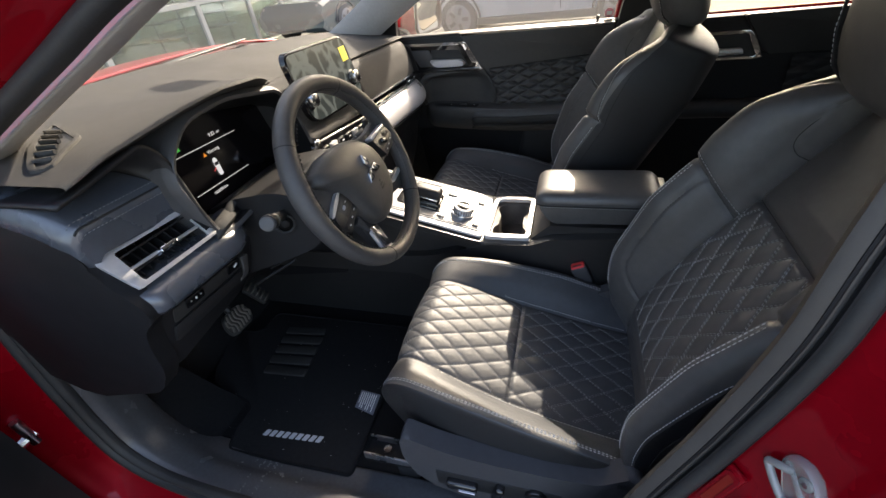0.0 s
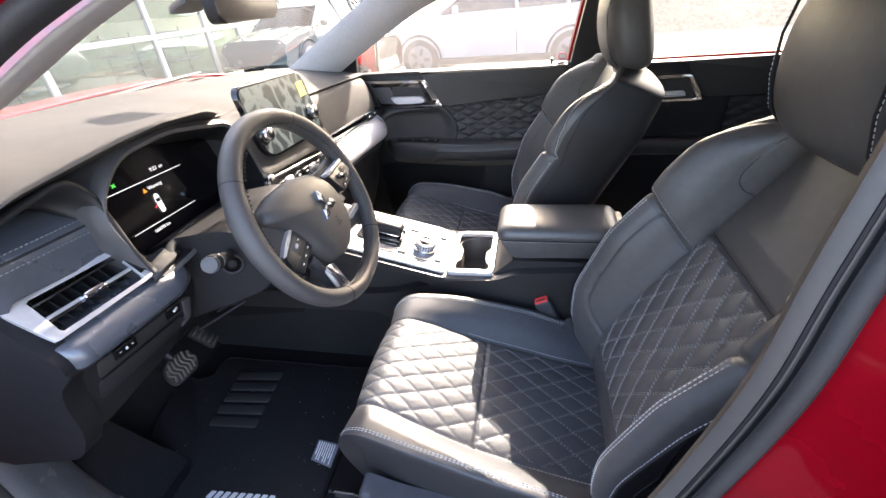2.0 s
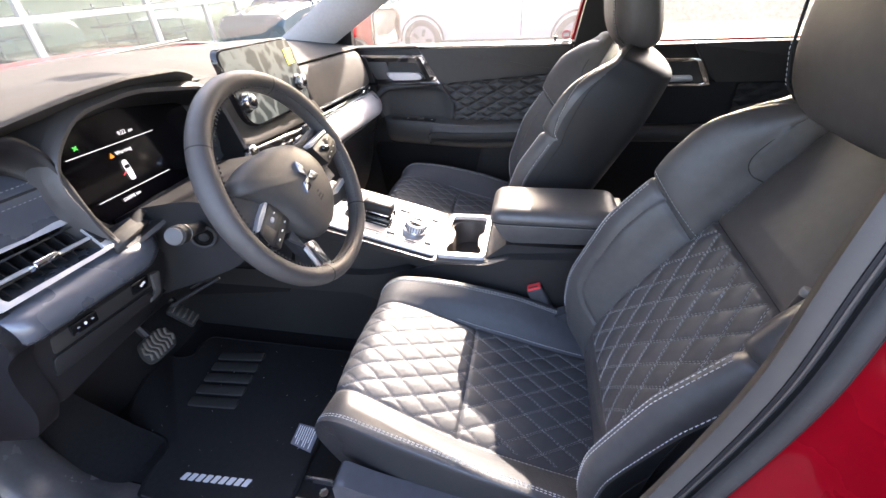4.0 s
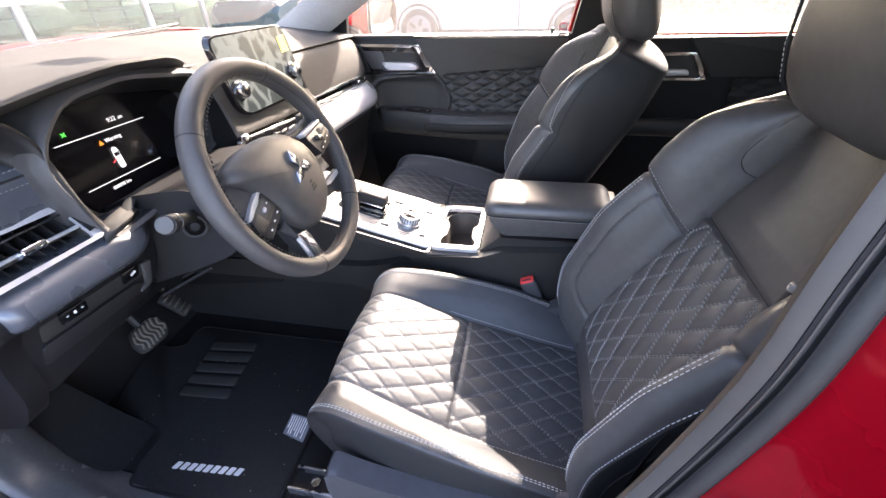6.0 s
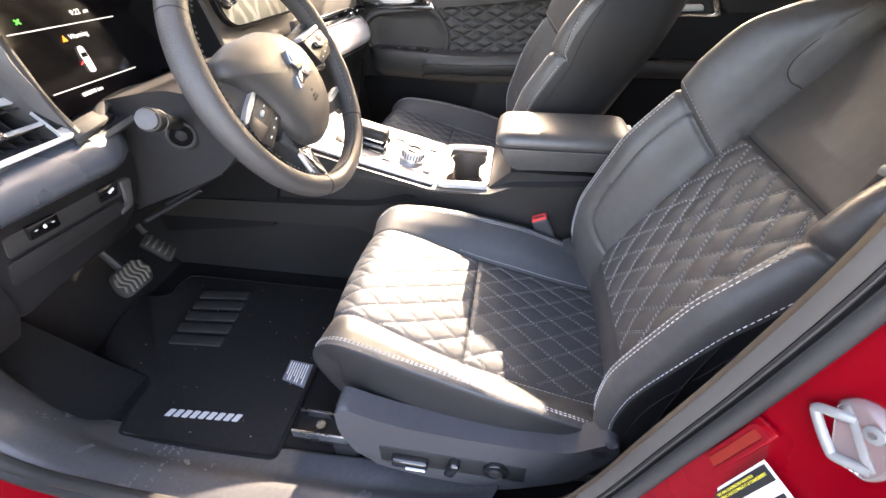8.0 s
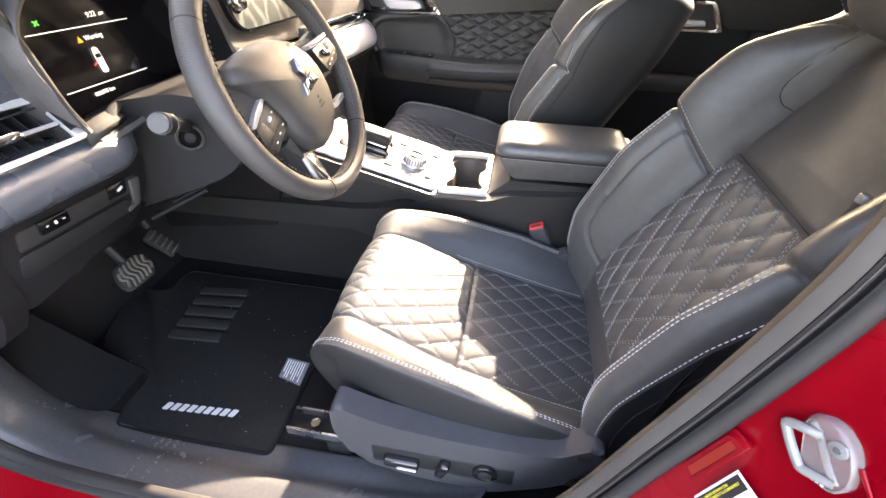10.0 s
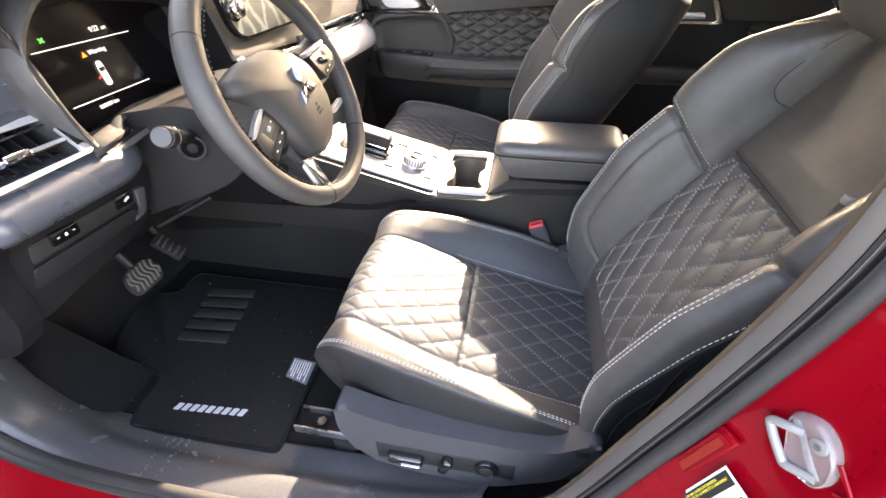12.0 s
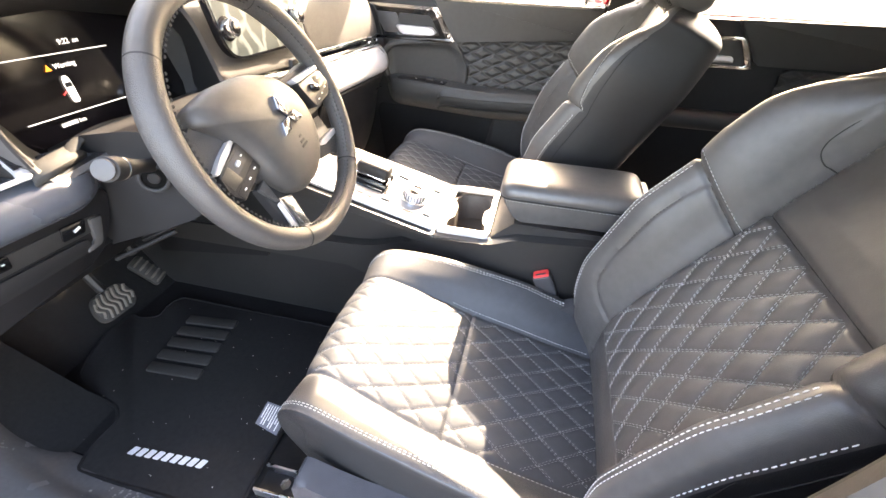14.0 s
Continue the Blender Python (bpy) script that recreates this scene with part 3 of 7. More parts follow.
ring_sheet("pillar_trim_front", [(0.060, 0.095), (0.014, 0.084), (-0.006, 0.066), (-0.015, 0.036), (-0.013, 0.010)], PILLAR_CLOTH, "light grey front pillar trim in the sun", "pillar trim", iC, len(RING) - 2, thick=0.003)
# outer skin, past the jamb
ring_sheet("body_side", [(0.104, -0.104), (0.16, -0.108), (0.30, -0.106), (0.46, -0.080)], RED_PAINT, "glossy red car body side", "car body", 0, step_near(-0.70, 0.965), thick=0.004)

# dark joints between the pillar trim and the seal
for o, y, r in ((-0.0225, -0.0145, 0.0022), (0.0045, -0.0195, 0.0018), (-0.0100, -0.0135, 0.0024)):
    line = [ring_points(i, [(o, y)])[0] for i in range(0, iB + 4)]
    tagged(part("trim_joint", tube(line, r, 6), BLACK_PLASTIC), "dark joint along the door seal", "trim", kind="structure")
# fine raised lines along the sill
for o, y in ((-0.0135, 0.030), (-0.0135, 0.040), (-0.004, 0.064)):
    line = [ring_points(i, [(o, y)])[0] for i in range(iB + 10, step_near(-0.72, 0.50))]
    tagged(part("sill_trim", tube(line, 0.0016, 6), SILL), "thin raised line on the sill plate", "sill trim", kind="structure")

# pale scuffs and drips on the sill
def sill_marks():
    random.seed(11)
    verts, faces = [], []
    i0, i1 = step_near(-0.34, 0.44), step_near(-0.54, 0.44)
    lo, hi = min(i0, i1), max(i0, i1)
    for k in range(90):
        if k < 50:
            f, o = random.gauss(0.62, 0.10), random.gauss(0.100, 0.010)
        elif k < 75:
            f, o = random.choice((0.50, 0.66)) + random.gauss(0, 0.012), random.uniform(0.015, 0.095)
        else:
            f, o = random.random(), random.uniform(0.01, 0.12)
        i = int(lo + (hi - lo) * min(1, max(0, f)))
        cut = np.array([np.interp(o, SILL_CUT[::-1, 1], SILL_CUT[::-1, 0]), o])
        c = Vector(ring_points(i, [cut])[0]) + Vector((random.uniform(-0.004, 0.004), 0, 0.0026))
        r = random.uniform(0.0006, 0.0026)
        n = len(verts)
        ring = [(c.x + r * random.uniform(0.6, 1.6) * math.cos(a), c.y + r * random.uniform(0.5, 1.1) * math.sin(a), c.z) for a in np.linspace(0, 2 * math.pi, 9)[:-1]]
        verts += ring + [(c.x, c.y, c.z + 0.0004)]
        faces += [(n + j, n + (j + 1) % 8, n + 8) for j in range(8)]
    me = bpy.data.meshes.new("scuff_marks")
    me.from_pydata(verts, [], faces)
    tagged(finish("scuff_marks", me, SCUFF), "pale dusty scuffs and drips on the sill", "scuffs", kind="stuff")


sill_marks()


# floor pan, tunnel and firewall
def shell():
    def pan(u, v):
        x, y = -0.98 + 3.1 * u, -0.66 + 1.36 * v
        z = 0.400 + 0.24 * np.clip((-0.83 - x) / 0.15, 0, 1) ** 1.2
        return x, y, z
    f = finish("floor", grid_mesh("floor", pan, 120, 20), CARPET)
    solid(f, 0.02)
    tagged(f, "black carpeted car floor", "floor", kind="structure")
    part_ = part("firewall", rbox((0.04, 1.40, 0.56), (-1.00, 0.02, 0.88), 0.01, 1), CARPET)
    tagged(part_, "black carpeted firewall under the dashboard", "firewall", kind="structure")
    rear = part("wall_rear", rbox((0.05, 1.44, 1.15), (2.12, 0.02, 0.98), 0.02, 1), PLASTIC)
    tagged(rear, "dark trim closing the luggage space", "wall", kind="structure")

    def top(u, v):
        x = -0.045 + 2.125 * u
        y = -0.60 + 1.26 * v
        return x - 0.25 * (1 - (2 * v - 1) ** 2) * (1 - u) ** 3, y, 1.52 + 0.045 * (1 - (2 * v - 1) ** 2) - 0.10 * (2 * u - 1) ** 4 * (u > 0.5) - 0.01 * (1 - u)
    r = finish("ceiling", grid_mesh("ceiling", top, 24, 16), HEADLINER)
    solid(r, 0.05, 1.0)
    tagged(r, "light grey car headliner under the roof", "ceiling", kind="structure")

    def roof(u, v):
        x, y, z = top(u, v)
        return x, y * 1.06, z + 0.056
    k = finish("roof_skin", grid_mesh("roof_skin", roof, 24, 16), RED_PAINT)
    tagged(k, "red painted car roof", "roof", kind="structure")


shell()


def hood_and_cowl():
    def fn(u, v):
        x, y = -1.12 - 1.10 * u, -0.86 + 1.76 * v
        c = 2 * v - 1
        return x - 0.10 * (1 - c * c) * (1 - u), y, 1.196 - 0.03 * u - 0.22 * u ** 2.8 - 0.06 * c ** 4
    h = finish("hood", grid_mesh("hood", fn, 30, 24), RED_PAINT)
    solid(h, 0.01)
    tagged(h, "sunlit red car hood beyond the windshield", "hood", kind="structure")
    front = part("front_end", rbox((0.12, 1.7, 0.6), (-2.24, 0.02, 0.62), 0.05, 3), RED_PAINT)
    tagged(front, "red front end of the car", "car body", kind="structure")
    arch = [(-2.22, 0.36), (-2.00, 0.34), (-1.97, 0.48), (-1.86, 0.64), (-1.70, 0.74), (-1.52, 0.76), (-1.34, 0.70), (-1.20, 0.56), (-1.14, 0.38), (-1.12, 0.26), (-0.93, 0.26), (-0.91, 1.10), (-1.6, 1.08), (-2.10, 0.92), (-2.24, 0.74)]
    for y, nm in ((-0.905, "fender_near"), (0.895, "fender_far")):
        f = part(nm, prism(round_poly(arch, 0.02, 3), (lambda u, v, w: (u, y + w, v)), 0.05, 0.015, 2), RED_PAINT)
        tagged(f, "red front fender", "car body", kind="structure")
    cowl = part("cowl", rbox((0.16, 1.36, 0.02), (-1.13, 0.02, 1.150), 0.01, 2), RUBBER)
    tagged(cowl, "black plastic cowl below the windshield", "cowl", kind="structure")
    for y0, y1 in ((-0.55, 0.05), (0.10, 0.62)):
        w = thing("windshield_wiper", "black wiper resting at the windshield base", "wiper", "wipers", at=(-1.14, y0, 1.178))
        part("wiper_arm", tube([(-0.03, 0, 0), (-0.045, (y1 - y0) * 0.5, 0.006), (-0.03, y1 - y0, 0.004)], 0.006, 8), RUBBER, w)
        part("wiper_pivot", disc((-0.03, 0, 0.004), (0, 0, 1), 0.014, 0.02, 16, 0.003), RUBBER, w)

    def ws(u, v):
        c = 2 * v - 1
        yb, yt = 0.70 * c + 0.02, 0.57 * c + 0.03
        return (-0.86 - 0.26 * (1 - c * c)) * (1 - u) + (-0.065 - 0.24 * (1 - c * c)) * u, yb * (1 - u) + yt * u, 1.192 * (1 - u) + 1.515 * u
    g = finish("window_1", grid_mesh("window_1", ws, 12, 16), GLASS)
    g.visible_shadow = False
    tagged(g, "clear sloping windshield glass", "windshield", kind="structure")


hood_and_cowl()


def far_side():
    """Passenger side: body, pillars and door glass."""
    y = 0.76
    s = part("body_side_far", prism([(-0.91, 0.27), (0.80, 0.27), (0.80, 1.06), (0.5, 1.05), (-0.91, 1.03)], (lambda u, v, w: (u, y + 0.10 + w, v)), 0.05, 0.01), RED_PAINT)
    tagged(s, "red outer body of the passenger side", "car body", kind="structure")
    # front pillar
    a = loft([[(x - 0.038, yy - 0.035, z), (x - 0.030, yy - 0.048, z - 0.012), (x - 0.006, yy - 0.056, z - 0.052), (x + 0.018, yy - 0.044, z - 0.092), (x + 0.032, yy - 0.022, z - 0.112), (x + 0.060, yy + 0.03, z - 0.060), (x - 0.03, yy + 0.03, z + 0.01)] for x, yy, z in spline([(-0.86, 0.725, 1.10), (-0.62, 0.71, 1.235), (-0.40, 0.685, 1.36), (-0.20, 0.655, 1.46), (0.0, 0.635, 1.52)], 20)])
    tagged(part("pillar_front_far", a, PILLAR_CLOTH), "light grey front pillar trim of the passenger side", "pillar trim", kind="structure")
    q = prism([(-0.60, 1.130), (-0.484, 1.130), (-0.466, 1.226)], (lambda u, v, w: (u, 0.715 - (v - 1.13) * 0.2 + w, v)), 0.03, 0.006)
    tagged(part("corner_trim_far", q, PLASTIC), "black triangular trim at the mirror", "trim", kind="structure")
    # centre pillar
    b = loft([[(x - 0.045, yy - 0.02, z), (x + 0.065, yy - 0.02, z), (x + 0.075, yy + 0.03, z), (x - 0.045, yy + 0.03, z)] for x, yy, z in spline([(0.375, 0.725, 0.45), (0.375, 0.735, 0.95), (0.39, 0.735, 1.13), (0.425, 0.70, 1.33), (0.455, 0.655, 1.52)], 20)])
    tagged(part("pillar_centre_far", b, PLASTIC), "dark plastic centre pillar of the passenger side", "pillar trim", kind="structure")
    r = loft([[(x - 0.052, yy + 0.034, z), (x - 0.020, yy + 0.034, z), (x - 0.020, yy + 0.05, z), (x - 0.058, yy + 0.05, z)] for x, yy, z in spline([(0.375, 0.735, 0.95), (0.39, 0.735, 1.13), (0.425, 0.70, 1.33), (0.455, 0.655, 1.52)], 20)])
    tagged(part("door_frame_far", r, RED_PAINT), "thin red window frame edge", "window frame", kind="structure")
    for n, pts in (("window_2", [(-0.49, 1.125), (0.335, 1.125), (0.40, 1.50), (0.0, 1.50), (-0.44, 1.26)]), ("window_3", [(0.46, 1.12), (1.45, 1.14), (1.55, 1.45), (1.3, 1.50), (0.52, 1.50)])):
        bm = bmesh.new()
        bm.faces.new([bm.verts.new((u, 0.765 - (v - 1.12) * 0.28, v)) for u, v in pts])
        g = part(n, bm, GLASS)
        g.visible_shadow = False
        tagged(g, "clear side window glass of the passenger side", "window", kind="structure")
    c = part("pillar_rear_far", prism([(1.45, 0.45), (2.2, 0.45), (2.2, 1.5), (1.55, 1.5), (1.43, 1.14)], (lambda u, v, w: (u, 0.70 + w, v)), 0.05, 0.01), PLASTIC)
    tagged(c, "dark trim of the rear quarter", "pillar trim", kind="structure")
    # driver's side behind the opening: rear door with its window
    d = part("rear_door_near", prism([(0.50, 0.45), (1.6, 0.45), (1.6, 1.12), (0.50, 1.12)], (lambda u, v, w: (u, -0.70 - w, v)), 0.06, 0.01), PLASTIC)
    tagged(d, "closed rear door on the driver's side", "car door", kind="structure")
    e = part("pillar_rear_near", prism([(1.45, 0.45), (2.2, 0.45), (2.2, 1.5), (1.55, 1.5), (1.43, 1.14)], (lambda u, v, w: (u, -0.70 + w, v)), 0.05, 0.01), PLASTIC)
    tagged(e, "dark trim of the rear quarter", "pillar trim", kind="structure")
    # passenger mirror
    m = thing("door_mirror", "red passenger door mirror with black base", "door mirror", at=(-0.47, 0.93, 1.10))
    bm = rounded_block([(-0.006, 0.0, 0.03, 0.09, 2.5), (0.010, 0.0, 0.062, 0.125, 3), (0.06, 0.0, 0.070, 0.135, 3.2), (0.11, 0.004, 0.062, 0.130, 3), (0.145, 0.010, 0.044, 0.105, 2.6), (0.158, 0.014, 0.014, 0.05, 2.2)])
    bm.transform(Matrix.Translation((-0.035, 0.06, 0.004)) @ Matrix.Rotation(radians(-14), 4, "Z"))
    part("housing", bm, RED_PAINT, m, "red mirror housing", angle=60)
    part("base", prism(round_poly([(-0.095, -0.005), (0.020, -0.005), (-0.010, 0.040), (-0.060, 0.058), (-0.090, 0.050)], 0.012, 3), (lambda u, v, w: (u, -0.08 - w, v)), 0.035, 0.008, 2), RUBBER, m, "black mirror base")
    bm = prism(round_poly([(-0.100, 0.010), (0.105, 0.006), (0.118, 0.105), (0.085, 0.140), (-0.080, 0.146)], 0.035, 5), (lambda u, v, w: (0.032 + w + 0.25 * u, 0.06 + u, v)), 0.010, 0.002)
    part("mirror_glass", bm, MIRROR, m, "mirror glass")
    edge = round_poly([(-0.100, 0.010), (0.105, 0.006), (0.118, 0.105), (0.085, 0.140), (-0.080, 0.146)], 0.035, 5)
    part("glass_edge", tube([(0.040 + 0.25 * u, 0.06 + u, v) for u, v in edge], 0.006, 8, closed=True), RUBBER, m, "black edge of the mirror glass")


far_side()


def outer_body():
    """Skin, glass and wheels that close the car outside the cabin."""
    side = lambda y, w0: (lambda u, v, w: (u, y + w0 * w, v))
    quarter = round_poly([(0.80, 0.26), (0.92, 0.26), (0.94, 0.42), (1.02, 0.60), (1.20, 0.72), (1.42, 0.74), (1.62, 0.66), (1.76, 0.48), (1.80, 0.30), (2.16, 0.34), (2.22, 0.62), (2.20, 1.02), (1.6, 1.08), (0.80, 1.06)], 0.03, 3)
    for y, w0, nm in ((-0.818, -1, "quarter_panel_near"), (0.912, 1, "quarter_panel_far")):
        tagged(part(nm, prism(quarter, side(y, w0), 0.03, 0.012, 2), RED_PAINT), "glossy red rear quarter panel of the car", "car body", kind="structure")
        bm = loft([[(x, y + w0 * 0.022, 1.05), (x, y - w0 * 0.010, 1.085), (x, y - w0 * 0.075, 1.115), (x, y - w0 * 0.075, 1.06)] for x in np.linspace(0.80 if w0 < 0 else -0.95, 2.18, 12)])
        tagged(part(nm.replace("quarter_panel", "shoulder"), bm, RED_PAINT), "red shoulder line below the side windows", "car body", kind="structure")
    g = part("window_4", prism([(0.56, 1.13), (1.44, 1.14), (1.52, 1.46), (1.3, 1.49), (0.62, 1.49)], (lambda u, v, w: (u, -0.745 + (v - 1.12) * 0.26 - w, v)), 0.004), GLASS)
    g.visible_shadow = False
    tagged(g, "clear rear side window of the driver's side", "window", kind="structure")
    tagged(part("tailgate", prism(round_poly([(-0.80, 0.34), (0.84, 0.34), (0.86, 0.80), (0.80, 1.08), (-0.76, 1.08), (-0.82, 0.80)], 0.06, 4), (lambda u, v, w: (2.15 + w + 0.05 * math.sin(3.0 * (v - 0.3)), u, v)), 0.06, 0.02, 2), RED_PAINT), "red tailgate of the car", "car body", kind="structure")
    tagged(part("window_5", prism([(-0.72, 1.08), (0.76, 1.08), (0.66, 1.48), (-0.62, 1.48)], (lambda u, v, w: (2.17 - 0.28 * (v - 1.08) + w, u, v)), 0.008), TINT), "sloping rear window", "window", kind="structure")
    for x in (-1.56, 1.40):
        for y, sg in ((-0.76, -1), (0.80, 1)):
            w = thing("alloy_wheel", "black tyre on a silver alloy wheel under the red car", "wheel", "wheels of the red car", at=(x, y, 0.36))
            t = [(0.09, 0.20), (0.105, 0.26), (0.11, 0.33), (0.095, 0.355), (0.0, 0.36), (-0.095, 0.355), (-0.11, 0.33), (-0.105, 0.26), (-0.09, 0.20)]
            part("tyre", loft([[(r * math.cos(a), d, r * math.sin(a)) for d, r in t] for a in np.linspace(0, 2 * math.pi, 49)], caps=False, closed=False), TYRE, w, "black tyre")
            rim = part("rim", disc((0, sg * 0.04, 0), (0, 1, 0), 0.215, 0.05, 36, 0.008), PLASTIC_GREY, w, "dark rim")
            for k in range(5):
                a = 2 * math.pi * k / 5
                part("spoke", prism([(-0.022, 0.03), (0.022, 0.03), (0.034, 0.20), (-0.034, 0.20)], (lambda u, v, q: (u * math.cos(a) + v * math.sin(a), sg * (0.066 + q), v * math.cos(a) - u * math.sin(a))), 0.02, 0.004, 1), SILVER, rim, "silver spoke")


outer_body()


def open_door():
    """The driver's door, swung wide open."""
    d = thing("open_door", "red driver's door swung wide open", "car door", at=(-0.84, -0.83, 0.40))
    d.rotation_euler = (0, 0, radians(DOOR_SWING))
    part("door_skin", prism(round_poly([(0.0, 0.02), (1.12, 0.02), (1.22, 0.60), (1.20, 0.70), (0.04, 0.66)], 0.06), (lambda u, v, w: (u, -w, v)), 0.05, 0.02), RED_PAINT, d)
    part("door_card", prism(round_poly([(0.05, 0.05), (1.08, 0.05), (1.18, 0.60), (1.16, 0.72), (0.06, 0.68)], 0.05), (lambda u, v, w: (u, 0.01 + w, v)), 0.09, 0.03), PLASTIC, d, "dark inner door panel")
    path = spline([(0.05, 0.0, 0.68), (0.28, 0.03, 0.84), (0.50, 0.06, 0.99), (0.78, 0.09, 1.09), (1.08, 0.09, 1.11), (1.24, 0.08, 1.08), (1.215, 0.02, 0.70)], 50)
    part("window_frame", tube(path, 0.024, 8), RUBBER, d, "black window frame")
    part("armrest", rbox((0.55, 0.08, 0.06), (0.62, 0.12, 0.42), 0.02, 3), LEATHER, d)


DOOR_SWING = -68
open_door()


# ---- seats ----
class Upholstery:
    """A padded surface along a side line: a flat insert with quilting, bolsters beside it, sewn grooves."""

    def __init__(self, line, n, side, peaks, quilt, pitch, half=0.152, width=(), n_side=96, n_mid=92):
        C = spline(line, n)
        T = np.gradient(C, axis=0)
        T /= np.linalg.norm(T, axis=1)[:, None]
        self.C, self.N, self.T, self.n = C, np.stack([-T[:, 1], T[:, 0]], -1), T, n
        self.L = np.r_[0, np.cumsum(np.linalg.norm(np.diff(C, axis=0), axis=1))]
        self.B = np.interp(self.L, [self.near(*p[:2]) for p in peaks], [p[2] for p in peaks])
        self.W = np.interp(self.L, [self.near(*p[:2]) for p in width], [p[2] for p in width])
        ease = np.exp(-np.linspace(-2.2, 2.2, 25) ** 2)
        ease /= ease.sum()
        self.B, self.W = (np.convolve(np.pad(q, 12, mode="edge"), ease, "valid") for q in (self.B, self.W))
        self.q0, self.q1 = (self.near(*p) for p in quilt)
        self.phase = (0.0, 0.0)
        self.half, self.pitch = half, pitch
        S = spline(side, n_side)
        S = np.vstack([S[:-1], np.stack([np.linspace(-half, half, n_mid), np.zeros(n_mid), np.zeros(n_mid)], -1), (S * [-1, 1, 1])[::-1][1:]])
        step = np.hypot(np.diff(S[:, 0]), np.diff(S[:, 1] + 1.2 * S[:, 2]))
        a = np.r_[0, np.cumsum(step)]
        self.S, self.A = S, a - a[-1] / 2            # arc across the seat, 0 in the middle
        self.edge = float(-self.A[n_side - 1])       # arc where the insert ends
        self.ridge = float(-self.A[np.argmax(S[:len(S) // 2, 2])])
        self.grooves, self.shape, self.puff = [], [], 0.0042

    def near(self, x, z):
        return float(self.L[np.argmin(np.hypot(self.C[:, 0] - x, self.C[:, 1] - z))])

    def groove(self, pts, depth=0.005, wide=0.0045):
        """A sewn valley on both halves, through points (length, arc beyond the insert's edge)."""
        P = spline(pts, 60) if len(pts) > 2 else np.linspace(pts[0], pts[1], 60)
        self.grooves.append((P + [0, self.edge], depth, wide))
        return P

    def relief(self, l, a):
        p, q = self.pitch
        u, v = a / p + l / q + self.phase[0], a / p - l / q + self.phase[1]
        k = 1 / math.hypot(1 / p, 1 / q)
        du, dv = abs(u - np.round(u)) * k, abs(v - np.round(v)) * k
        inside = np.clip((self.edge - abs(a)) / 0.012, 0, 1) * np.clip((l - self.q0) / 0.008, 0, 1) * np.clip((self.q1 - l) / 0.008, 0, 1)
        puff = np.sqrt(np.clip(np.minimum(du, 0.02) * np.minimum(dv, 0.02), 0, None)) / 0.02
        out = inside * (self.puff * puff ** 0.8 - 0.0012 * np.exp(-(np.minimum(du, dv) / 0.0022) ** 2))
        for P, depth, wide in self.grooves:
            d2 = np.full(np.shape(l), 1e9)
            for x, y in P:
                d2 = np.minimum(d2, (l - x) ** 2 + (abs(a) - y) ** 2)
            out = out - depth * np.exp(-d2 / wide ** 2)
        for f in self.shape:
            out = out + f(l, a)
        return out

    def bare(self, l, a, h=0.0):
        s, d0, db = (np.interp(a, self.A, self.S[:, j]) for j in range(3))
        B, W = np.interp(l, self.L, self.B), np.interp(l, self.L, self.W)
        c = [np.interp(l, self.L, self.C[:, j]) for j in (0, 1)]
        nn = [np.interp(l, self.L, self.N[:, j]) for j in (0, 1)]
        h = h + d0 + db * B
        return np.stack([c[0] + nn[0] * h, s * W, c[1] + nn[1] * h], -1)

    def line(self, l, a, lift=0.0009):
        """Points and normals of a sewn line."""
        l, a = np.asarray(l, float), np.asarray(a, float)
        e = 0.002
        n = np.cross(self.bare(l, a + e) - self.bare(l, a - e), self.bare(l + e, a) - self.bare(l - e, a))
        n /= np.linalg.norm(n, axis=-1)[:, None] + 1e-9
        n *= np.sign(n[:, 2:3] * 0.6 - n[:, 0:1] + 1e-6)
        h = self.relief(l, a)
        return self.bare(l, a, h) + n * lift, n

    def seam(self, P, off=0.0, lift=0.0009):
        """Lines on both halves beside the points of a groove."""
        P = np.asarray(P, float)
        t = np.gradient(P, axis=0)
        t /= np.linalg.norm(t, axis=1)[:, None] + 1e-9
        Q = P + np.stack([-t[:, 1], t[:, 0]], -1) * off
        return [self.line(Q[:, 0], sg * (Q[:, 1] + self.edge), lift) for sg in (1, -1)]

    def quilt_lines(self, offset=0.0019):
        p, q = self.pitch
        lines = []
        for sign in (1, -1):
            for k in range(-30, 31):
                for off in (-offset, offset):
                    l = np.linspace(self.q0 + 0.004, self.q1 - 0.004, 150)
                    a = p * (k - sign * l / q - self.phase[0 if sign > 0 else 1]) + off
                    keep = abs(a) < self.edge - 0.005
                    if keep.sum() > 3:
                        lines.append(self.line(l[keep], a[keep], 0.0007))
        return lines


CUSHION_SIDE = [(-0.212, -0.110, 0), (-0.238, -0.085, 0), (-0.247, -0.045, 0.012), (-0.249, -0.014, 0.045), (-0.2465, 0.0, 0.0605), (-0.239, 0.0, 0.0650), (-0.224, 0.0, 0.060), (-0.192, 0.0, 0.038), (-0.168, 0.0, 0.014), (-0.157, 0.0, 0.003), (-0.152, 0.0, 0.0)]
BACK_SIDE = [(0.0, -0.125, 0), (-0.12, -0.125, 0), (-0.19, -0.115, 0), (-0.232, -0.085, 0), (-0.249, -0.044, 0.010), (-0.253, -0.014, 0.040), (-0.249, 0.0, 0.062), (-0.239, 0.0, 0.075), (-0.224, 0.0, 0.080), (-0.206, 0.0, 0.072), (-0.184, 0.0, 0.047), (-0.166, 0.0, 0.016), (-0.152, 0.0, 0.0)]


